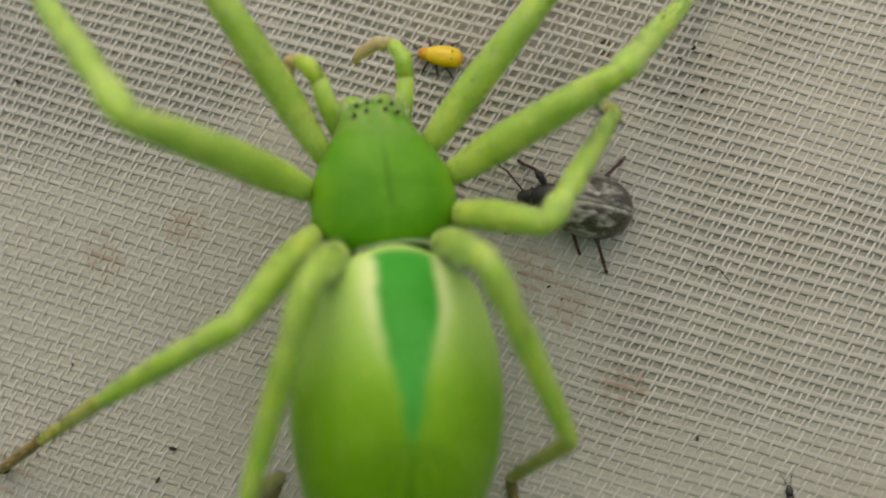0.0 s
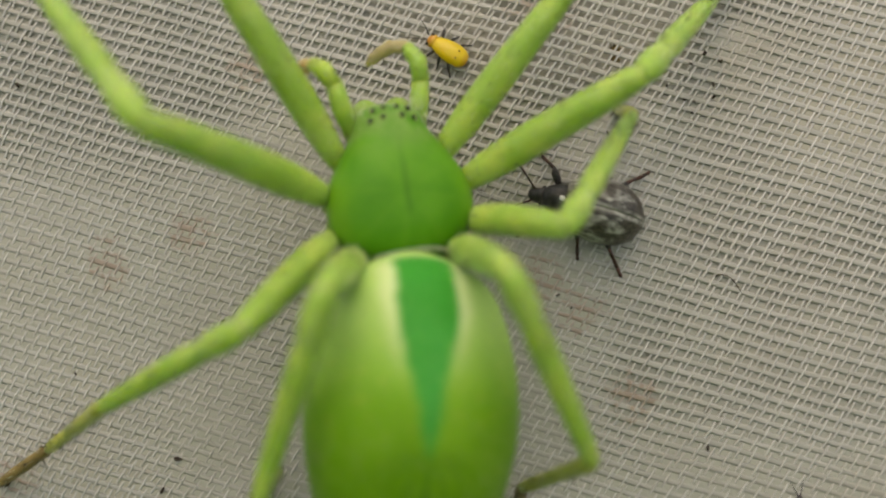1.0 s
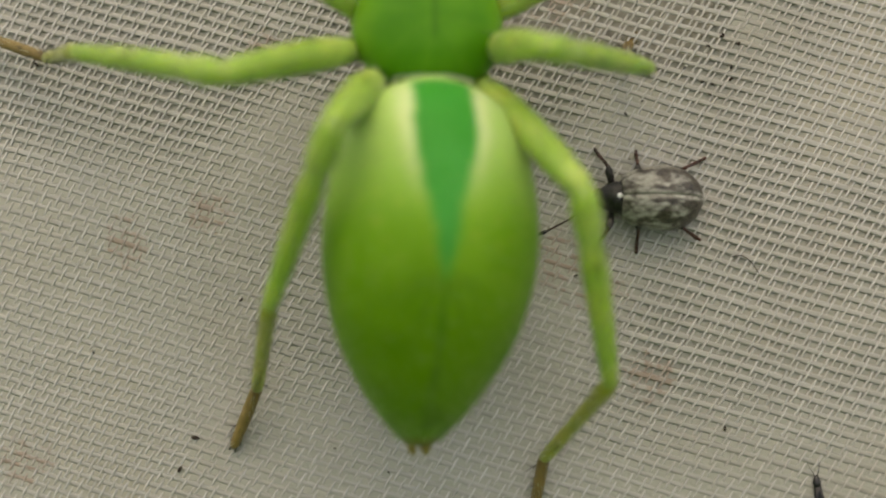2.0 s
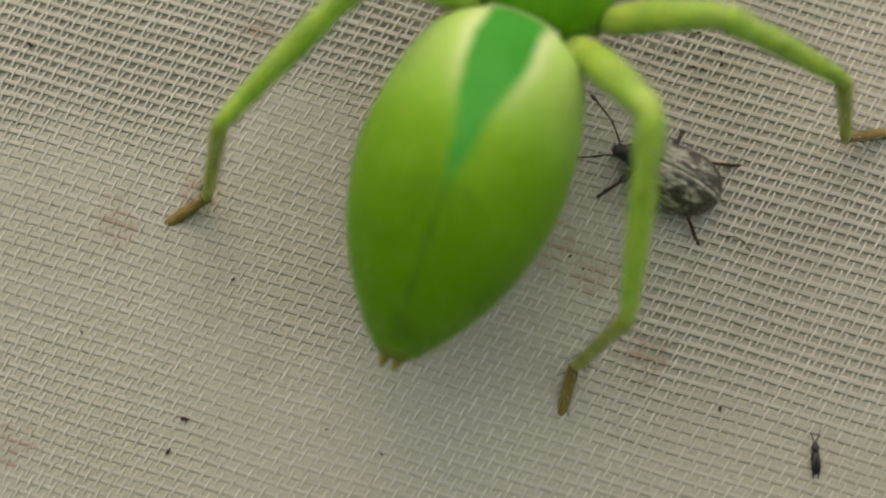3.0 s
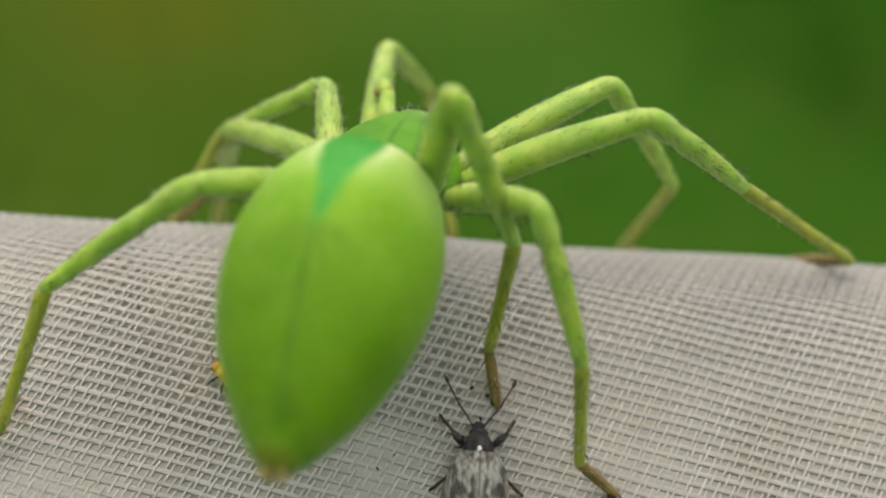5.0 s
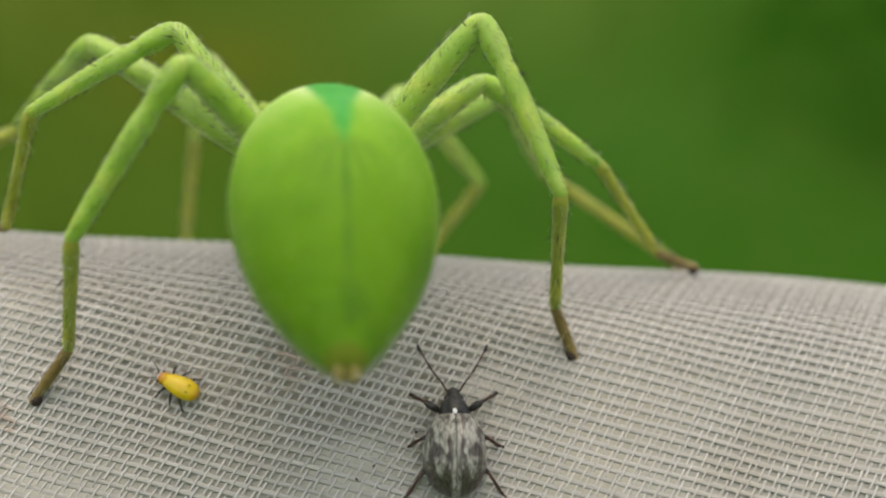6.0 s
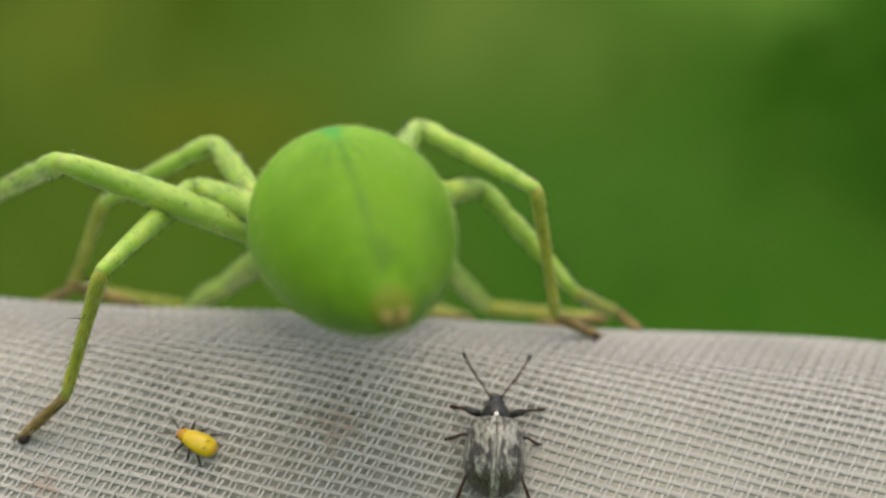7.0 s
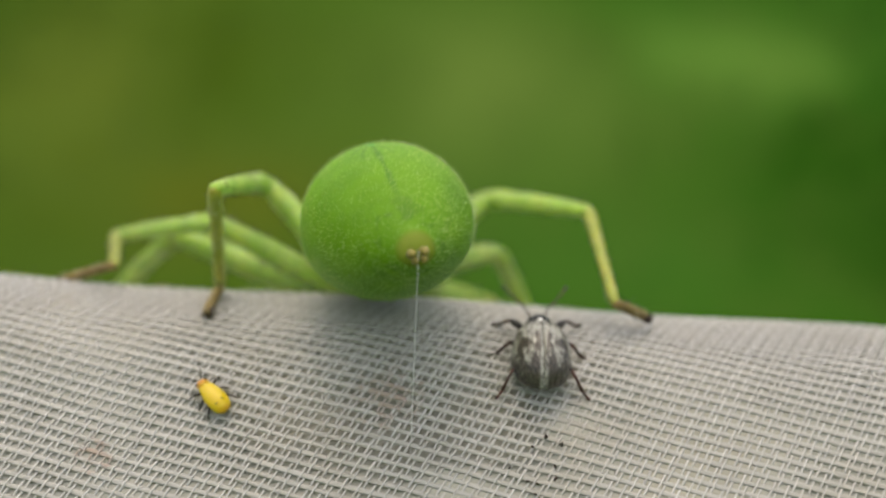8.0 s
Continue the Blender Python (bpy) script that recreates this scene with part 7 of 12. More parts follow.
        (5.683, mm(-8.92, 3.83, 0.58, -66.64, -0.00, 93.24)), (5.817, mm(-9.05, 3.44, 0.70, -68.63, 0.00, 56.34)),
        (5.95, mm(-9.13, 2.99, 0.79, -62.54, -0.00, 32.63)), (6.067, mm(-8.77, 2.90, 0.89, -52.07, 0.00, 24.24)),
        (6.183, mm(-7.76, 3.05, 0.84, -38.74, -0.00, 19.93)), (6.3, mm(-7.06, 3.07, 0.70, -31.68, -0.00, 18.49)),
        (6.5, mm(-6.90, 3.32, 0.65, -31.33, 0.00, 17.51)), (6.625, mm(-7.14, 3.91, 0.97, -30.26, -0.00, 19.51)),
        (6.75, mm(-7.43, 4.98, 1.76, -28.23, -0.00, 23.83)), (6.875, mm(-7.44, 5.96, 2.86, -26.25, -0.00, 28.07)),
        (7, mm(-7.34, 6.33, 3.77, -25.55, -0.00, 30.26)), (7.083, mm(-7.49, 6.26, 4.23, -29.46, -0.00, 33.15)),
        (7.167, mm(-7.85, 5.94, 4.59, -40.83, -0.00, 42.95)), (7.25, mm(-8.22, 5.40, 4.70, -56.44, -0.00, 67.79)),
        (7.333, mm(-8.38, 4.81, 4.58, -62.75, 0.00, 112.32)), (7.417, mm(-8.34, 4.37, 4.42, -58.52, 0.00, 141.97)),
        (7.5, mm(-8.26, 4.15, 4.44, -55.59, -0.00, 152.66)), (7.75, mm(-8.88, 3.24, 5.02, -53.45, -0.00, 171.18)),
        (8, mm(-9.42, 2.30, 5.30, -51.55, -0.00, -178.22)),
    ])
    walk(tars, [
        (0, mm(-10.32, -2.57, -5.64, -57.36, -0.00, 94.61)), (0.5, mm(-9.94, -2.56, -5.94, -60.38, 0.00, 95.75)),
        (1, mm(-10.39, -2.45, -5.91, -53.32, -0.00, 99.30)), (1.25, mm(-11.00, -3.01, -6.65, -53.97, 0.00, 101.75)),
        (1.5, mm(-11.18, -3.32, -7.30, -54.68, -0.00, 103.28)), (1.6, mm(-11.34, -2.59, -6.67, -47.35, 0.00, 97.57)),
        (1.7, mm(-11.27, -1.06, -5.55, -32.53, 0.00, 88.48)), (1.8, mm(-11.05, 0.20, -5.02, -24.44, 0.00, 80.93)),
        (1.9, mm(-10.95, 1.43, -4.87, -30.79, -0.00, 69.71)), (2, mm(-10.69, 2.24, -4.53, -36.67, 0.00, 56.90)),
        (2.1, mm(-10.06, 1.93, -4.21, -34.27, -0.00, 49.77)), (2.2, mm(-9.41, 1.49, -3.91, -31.03, -0.00, 46.55)),
        (2.375, mm(-9.84, 1.75, -4.02, -23.68, -0.00, 55.47)), (2.55, mm(-10.28, 2.34, -4.20, -18.30, -0.00, 67.00)),
        (2.75, mm(-10.63, 2.48, -4.06, -20.01, -0.00, 75.43)), (2.95, mm(-10.90, 2.53, -3.91, -22.79, -0.00, 84.24)),
        (3.125, mm(-11.06, 2.39, -4.06, -26.01, 0.00, 93.17)), (3.3, mm(-11.16, 2.32, -4.20, -27.82, -0.00, 101.43)),
        (3.5, mm(-10.33, 3.69, -3.32, -21.15, 0.00, 106.22)), (3.667, mm(-10.36, 3.23, -3.36, -20.89, -0.00, 115.95)),
        (3.833, mm(-10.40, 2.25, -3.44, -20.92, -0.00, 130.45)), (4, mm(-10.32, 1.60, -3.54, -20.20, -0.00, 144.11)),
        (4.2, mm(-10.24, 2.11, -5.06, -17.36, 0.00, 157.78)), (4.275, mm(-10.35, 2.38, -5.56, -8.52, 0.00, 162.66)),
        (4.35, mm(-10.46, 2.67, -6.14, 11.23, -0.00, 168.38)), (4.425, mm(-10.42, 2.94, -6.63, 29.80, -0.00, 173.31)),
        (4.5, mm(-10.21, 3.14, -6.91, 37.86, 0.00, 175.32)), (4.533, mm(-9.99, 3.17, -7.01, 39.25, 0.00, 173.57)),
        (4.567, mm(-9.52, 3.03, -7.19, 42.41, -0.00, 167.22)), (4.6, mm(-8.76, 2.58, -7.32, 47.45, -0.00, 150.85)),
        (4.633, mm(-7.79, 1.57, -7.08, 48.01, 0.00, 108.93)), (4.667, mm(-7.17, 0.27, -6.17, 25.95, -0.00, 63.10)),
        (4.7, mm(-7.16, -0.44, -5.18, 7.34, -0.00, 45.14)), (4.733, mm(-7.31, -0.56, -4.54, -1.32, 0.00, 37.84)),
        (4.767, mm(-7.39, -0.39, -4.20, -5.24, -0.00, 34.57)), (4.8, mm(-7.34, -0.09, -4.10, -6.35, -0.00, 33.64)),
        (4.825, mm(-7.30, 0.23, -4.20, -4.57, -0.00, 32.12)), (4.85, mm(-7.35, 0.68, -4.55, 1.46, -0.00, 27.05)),
        (4.875, mm(-7.64, 1.31, -5.27, 14.65, -0.00, 15.62)), (4.9, mm(-8.43, 2.39, -6.24, 36.06, -0.00, -9.35)),
        (4.925, mm(-9.44, 3.91, -6.68, 49.21, -0.00, -48.05)), (4.95, mm(-10.02, 5.17, -6.45, 49.28, -0.00, -74.78)),
        (4.975, mm(-10.23, 5.89, -6.07, 47.33, -0.00, -86.26)), (5, mm(-10.31, 6.14, -5.79, 46.54, -0.00, -89.49)),
        (5.033, mm(-10.45, 5.97, -5.51, 43.03, 0.00, -85.44)), (5.067, mm(-10.63, 5.50, -5.16, 30.52, -0.00, -74.49)),
        (5.1, mm(-10.77, 4.87, -4.70, 7.76, 0.00, -60.55)), (5.133, mm(-10.80, 4.27, -4.16, -15.44, -0.00, -47.39)),
        (5.167, mm(-10.75, 3.83, -3.69, -28.67, -0.00, -37.28)), (5.2, mm(-10.71, 3.64, -3.44, -32.48, -0.00, -31.26)),
        (5.288, mm(-10.86, 3.53, -3.21, -30.65, -0.00, -17.58)), (5.375, mm(-11.13, 3.28, -3.11, -24.97, 0.00, -1.40)),
        (5.462, mm(-11.14, 2.98, -3.20, -17.53, 0.00, 12.85)), (5.55, mm(-10.95, 3.08, -3.37, -12.13, -0.00, 22.10)),
        (5.683, mm(-10.69, 3.73, -3.54, -7.77, 0.00, 32.39)), (5.817, mm(-10.41, 4.34, -3.48, -4.43, -0.00, 42.35)),
        (5.95, mm(-10.24, 4.74, -3.19, -3.06, -0.00, 46.93)), (6.067, mm(-9.91, 5.42, -2.65, -6.55, 0.00, 43.92)),
        (6.183, mm(-8.95, 6.34, -1.97, -13.00, -0.00, 38.15)), (6.3, mm(-8.27, 6.69, -1.65, -16.38, 0.00, 34.85)),
        (6.5, mm(-8.05, 6.97, -1.69, -8.85, -0.00, 36.82)), (6.625, mm(-8.44, 7.56, -1.29, -5.40, 0.00, 37.86)),
        (6.75, mm(-9.03, 8.59, -0.36, -2.39, 0.00, 39.04)), (6.875, mm(-9.33, 9.51, 0.87, 0.57, 0.00, 40.02)),
        (7, mm(-9.38, 9.83, 1.83, 3.81, -0.00, 40.43)), (7.083, mm(-9.63, 9.53, 2.02, 6.52, -0.00, 40.06)),
        (7.167, mm(-10.17, 8.43, 1.66, 9.82, 0.00, 39.12)), (7.25, mm(-10.51, 6.34, 0.96, 13.21, 0.00, 37.88)),
        (7.333, mm(-10.28, 4.03, 0.59, 16.31, -0.00, 36.60)), (7.417, mm(-9.78, 2.52, 0.60, 18.69, -0.00, 35.57)),
        (7.5, mm(-9.43, 1.90, 0.73, 19.87, -0.00, 35.17)), (7.75, mm(-9.29, 0.60, 1.42, 21.36, -0.00, 44.62)),
        (8, mm(-9.33, -0.48, 1.79, 21.62, -0.00, 54.19)),
    ])
    femur, tibia, metat, tars = LEG_PARTS["L4"]
    walk(femur, [
        (0, mm(-1.40, 0.25, -0.40, 55.71, -0.00, 148.12)), (0.5, mm(-1.40, 0.25, -0.40, 54.70, -0.00, 144.12)),
        (1, mm(-1.40, 0.25, -0.40, 56.52, 0.00, 142.96)), (1.25, mm(-1.40, 0.25, -0.40, 56.25, 0.00, 142.31)),
        (1.5, mm(-1.40, 0.25, -0.40, 55.52, -0.00, 140.88)), (1.65, mm(-1.40, 0.25, -0.40, 52.44, -0.00, 139.39)),
        (1.8, mm(-1.40, 0.25, -0.40, 49.19, -0.00, 139.22)), (2, mm(-1.40, 0.25, -0.40, 52.48, -0.00, 149.53)),
        (2.2, mm(-1.40, 0.25, -0.40, 53.10, -0.00, 155.59)), (2.55, mm(-1.40, 0.25, -0.40, 43.71, 0.00, 139.42)),
        (2.95, mm(-1.40, 0.25, -0.40, 49.44, -0.00, 136.23)), (3.125, mm(-1.40, 0.25, -0.40, 62.19, -0.00, 129.57)),
        (3.3, mm(-1.40, 0.25, -0.40, 73.85, 0.00, 121.13)), (3.5, mm(-1.40, 0.25, -0.40, 74.72, -0.00, 132.12)),
        (3.583, mm(-1.40, 0.25, -0.40, 71.31, -0.00, 139.34)), (3.667, mm(-1.40, 0.25, -0.40, 63.19, -0.00, 146.89)),
        (3.75, mm(-1.40, 0.25, -0.40, 51.88, -0.00, 151.05)), (3.833, mm(-1.40, 0.25, -0.40, 39.55, -0.00, 152.49)),
        (3.917, mm(-1.40, 0.25, -0.40, 28.19, 0.00, 151.86)), (4, mm(-1.40, 0.25, -0.40, 19.12, -0.00, 149.17)),
        (4.067, mm(-1.40, 0.25, -0.40, 10.09, -0.00, 138.87)), (4.133, mm(-1.40, 0.25, -0.40, -0.83, 0.00, 123.08)),
        (4.2, mm(-1.40, 0.25, -0.40, -5.88, -0.00, 115.16)), (4.3, mm(-1.40, 0.25, -0.40, -3.91, 0.00, 117.80)),
        (4.4, mm(-1.40, 0.25, -0.40, -0.22, -0.00, 122.70)), (4.5, mm(-1.40, 0.25, -0.40, 1.76, 0.00, 125.32)),
        (4.6, mm(-1.40, 0.25, -0.40, 0.14, 0.00, 122.88)), (4.7, mm(-1.40, 0.25, -0.40, -2.88, -0.00, 118.31)),
        (4.8, mm(-1.40, 0.25, -0.40, -4.49, -0.00, 115.86)), (4.84, mm(-1.40, 0.25, -0.40, -2.50, -0.00, 119.04)),
        (4.88, mm(-1.40, 0.25, -0.40, 2.54, -0.00, 127.06)), (4.92, mm(-1.40, 0.25, -0.40, 8.69, -0.00, 137.07)),
        (4.96, mm(-1.40, 0.25, -0.40, 13.48, 0.00, 145.43)), (5, mm(-1.40, 0.25, -0.40, 15.29, 0.00, 148.87)),
        (5.05, mm(-1.40, 0.25, -0.40, 15.05, 0.00, 148.91)), (5.1, mm(-1.40, 0.25, -0.40, 14.55, -0.00, 148.91)),
        (5.15, mm(-1.40, 0.25, -0.40, 14.06, -0.00, 148.86)), (5.2, mm(-1.40, 0.25, -0.40, 13.82, -0.00, 148.78)),
        (5.288, mm(-1.40, 0.25, -0.40, 16.41, -0.00, 147.04)), (5.375, mm(-1.40, 0.25, -0.40, 22.20, -0.00, 143.28)),
        (5.462, mm(-1.40, 0.25, -0.40, 28.11, -0.00, 139.18)), (5.55, mm(-1.40, 0.25, -0.40, 31.21, -0.00, 137.11)),
        (5.95, mm(-1.40, 0.25, -0.40, 33.61, -0.00, 138.09)), (6.038, mm(-1.40, 0.25, -0.40, 30.62, -0.00, 140.06)),
        (6.125, mm(-1.40, 0.25, -0.40, 23.71, -0.00, 143.58)), (6.212, mm(-1.40, 0.25, -0.40, 16.73, 0.00, 146.65)),
        (6.3, mm(-1.40, 0.25, -0.40, 13.56, -0.00, 147.94)), (6.5, mm(-1.40, 0.25, -0.40, 15.58, 0.00, 146.87)),
        (6.583, mm(-1.40, 0.25, -0.40, 19.10, -0.00, 142.81)), (6.667, mm(-1.40, 0.25, -0.40, 27.41, -0.00, 129.18)),
        (6.75, mm(-1.40, 0.25, -0.40, 37.72, -0.00, 100.07)), (6.833, mm(-1.40, 0.25, -0.40, 39.73, -0.00, 65.44)),
        (6.917, mm(-1.40, 0.25, -0.40, 37.11, -0.00, 46.44)), (7, mm(-1.40, 0.25, -0.40, 37.38, -0.00, 41.06)),
        (7.167, mm(-1.40, 0.25, -0.40, 49.75, 0.00, 47.70)), (7.333, mm(-1.40, 0.25, -0.40, 66.71, 0.00, 75.21)),
        (7.5, mm(-1.40, 0.25, -0.40, 70.85, 0.00, 107.17)), (7.571, mm(-1.40, 0.25, -0.40, 70.39, -0.00, 108.81)),
        (7.643, mm(-1.40, 0.25, -0.40, 69.50, -0.00, 109.74)), (7.714, mm(-1.40, 0.25, -0.40, 68.39, -0.00, 110.12)),
        (7.786, mm(-1.40, 0.25, -0.40, 67.21, 0.00, 110.15)), (7.857, mm(-1.40, 0.25, -0.40, 66.16, 0.00, 110.02)),
        (7.929, mm(-1.40, 0.25, -0.40, 65.39, 0.00, 109.85)), (8, mm(-1.40, 0.25, -0.40, 65.11, -0.00, 109.77)),
    ])
    walk(tibia, [
        (0, mm(-2.86, -2.10, 3.66, -41.76, -0.00, 155.34)), (0.5, mm(-3.07, -2.05, 3.61, -42.43, 0.00, 157.72)),
        (1, mm(-3.03, -1.92, 3.70, -43.51, -0.00, 153.75)), (1.25, mm(-3.07, -1.91, 3.69, -53.43, -0.00, 145.55)),
        (1.5, mm(-3.16, -1.91, 3.65, -61.90, -0.00, 134.32)), (1.65, mm(-3.35, -2.03, 3.50, -51.44, 0.00, 146.21)),
        (1.8, mm(-3.50, -2.18, 3.32, -40.26, 0.00, 153.58)), (2, mm(-2.92, -2.33, 3.50, -51.25, 0.00, 158.36)),
        (2.2, mm(-2.62, -2.44, 3.53, -47.46, -0.00, 158.45)), (2.55, mm(-3.71, -2.45, 3.00, -36.69, -0.00, 156.84)),
        (2.95, mm(-3.61, -2.06, 3.34, -34.11, -0.00, 150.84)), (3.125, mm(-3.17, -1.21, 3.95, -37.88, 0.00, 139.22)),
        (3.3, mm(-2.57, -0.46, 4.32, -41.04, -0.00, 128.35)), (3.5, mm(-2.36, -0.62, 4.35, -36.49, -0.00, 139.61)),
        (3.583, mm(-2.43, -0.95, 4.26, -36.77, -0.00, 138.45)), (3.667, mm(-2.61, -1.61, 3.99, -37.43, -0.00, 135.45)),
        (3.75, mm(-2.87, -2.41, 3.47, -38.18, -0.00, 131.51)), (3.833, mm(-3.15, -3.11, 2.73, -38.78, -0.00, 127.49)),
        (3.917, mm(-3.44, -3.57, 1.92, -39.16, -0.00, 124.33)), (4, mm(-3.78, -3.74, 1.21, -39.28, 0.00, 123.09)),
        (4.067, mm(-4.59, -3.40, 0.46, -36.84, 0.00, 133.58)), (4.133, mm(-5.52, -2.43, -0.47, -29.80, -0.00, 152.43)),
        (4.2, mm(-5.83, -1.83, -0.90, -24.19, -0.00, 164.32)), (4.3, mm(-5.74, -2.04, -0.74, -21.87, -0.00, 172.84)),
        (4.4, mm(-5.54, -2.41, -0.42, -20.02, -0.00, 179.64)), (4.5, mm(-5.41, -2.59, -0.25, -18.52, -0.00, -177.61)),
        (4.6, mm(-5.53, -2.42, -0.39, -17.09, -0.00, -179.16)), (4.7, mm(-5.73, -2.08, -0.65, -15.80, -0.00, 176.79)),
        (4.8, mm(-5.81, -1.89, -0.78, -15.11, -0.00, 171.16)), (4.84, mm(-5.70, -2.14, -0.61, -18.30, 0.00, 164.68)),
        (4.88, mm(-5.32, -2.71, -0.18, -26.69, -0.00, 149.51)), (4.92, mm(-4.71, -3.31, 0.34, -35.42, -0.00, 126.73)),
        (4.96, mm(-4.11, -3.69, 0.75, -39.27, -0.00, 106.36)), (5, mm(-3.85, -3.81, 0.90, -40.31, -0.00, 97.48)),
        (5.05, mm(-3.85, -3.82, 0.88, -41.26, 0.00, 95.26)), (5.1, mm(-3.86, -3.83, 0.84, -42.08, -0.00, 93.57)),
        (5.15, mm(-3.87, -3.83, 0.79, -42.93, 0.00, 92.50)), (5.2, mm(-3.88, -3.83, 0.78, -43.99, -0.00, 92.15)),
        (5.288, mm(-3.97, -3.71, 0.99, -47.45, -0.00, 94.31)), (5.375, mm(-4.12, -3.40, 1.46, -52.20, -0.00, 99.63)),
        (5.462, mm(-4.24, -3.03, 1.92, -56.27, -0.00, 106.05)), (5.55, mm(-4.26, -2.83, 2.15, -58.19, -0.00, 109.50)),
        (5.95, mm(-4.14, -2.80, 2.32, -60.36, 0.00, 78.61)), (6.038, mm(-4.12, -3.00, 2.11, -55.27, -0.00, 62.49)),
        (6.125, mm(-4.07, -3.37, 1.58, -42.39, -0.00, 45.85)), (6.212, mm(-3.99, -3.68, 1.02, -28.70, -0.00, 36.21)),
        (6.3, mm(-3.94, -3.80, 0.75, -22.79, -0.00, 33.06)), (6.5, mm(-3.99, -3.72, 0.92, -25.22, -0.00, 32.56)),
        (6.583, mm(-4.21, -3.45, 1.21, -28.65, -0.00, 36.62)), (6.667, mm(-4.79, -2.51, 1.86, -36.48, 0.00, 50.57)),
        (6.75, mm(-5.23, -0.43, 2.61, -44.39, 0.00, 79.94)), (6.833, mm(-4.84, 1.82, 2.74, -43.04, 0.00, 114.13)),
        (6.917, mm(-4.24, 2.95, 2.57, -37.26, -0.00, 133.12)), (7, mm(-3.97, 3.20, 2.59, -34.29, -0.00, 139.47)),
        (7.167, mm(-3.75, 2.39, 3.35, -32.54, 0.00, 143.86)), (7.333, mm(-3.28, 0.75, 4.12, -31.29, -0.00, 148.71)),
        (7.5, mm(-2.94, -0.23, 4.25, -31.02, -0.00, 152.24)), (7.571, mm(-2.96, -0.28, 4.23, -31.43, -0.00, 153.20)),
        (7.643, mm(-3.02, -0.33, 4.21, -32.17, -0.00, 154.23)), (7.714, mm(-3.10, -0.37, 4.17, -33.07, -0.00, 155.23)),
        (7.786, mm(-3.19, -0.41, 4.13, -34.01, -0.00, 156.15)), (7.857, mm(-3.27, -0.43, 4.10, -34.83, 0.00, 156.91)),
        (7.929, mm(-3.33, -0.45, 4.07, -35.43, -0.00, 157.43)), (8, mm(-3.35, -0.45, 4.06, -35.65, -0.00, 157.61)),
    ])
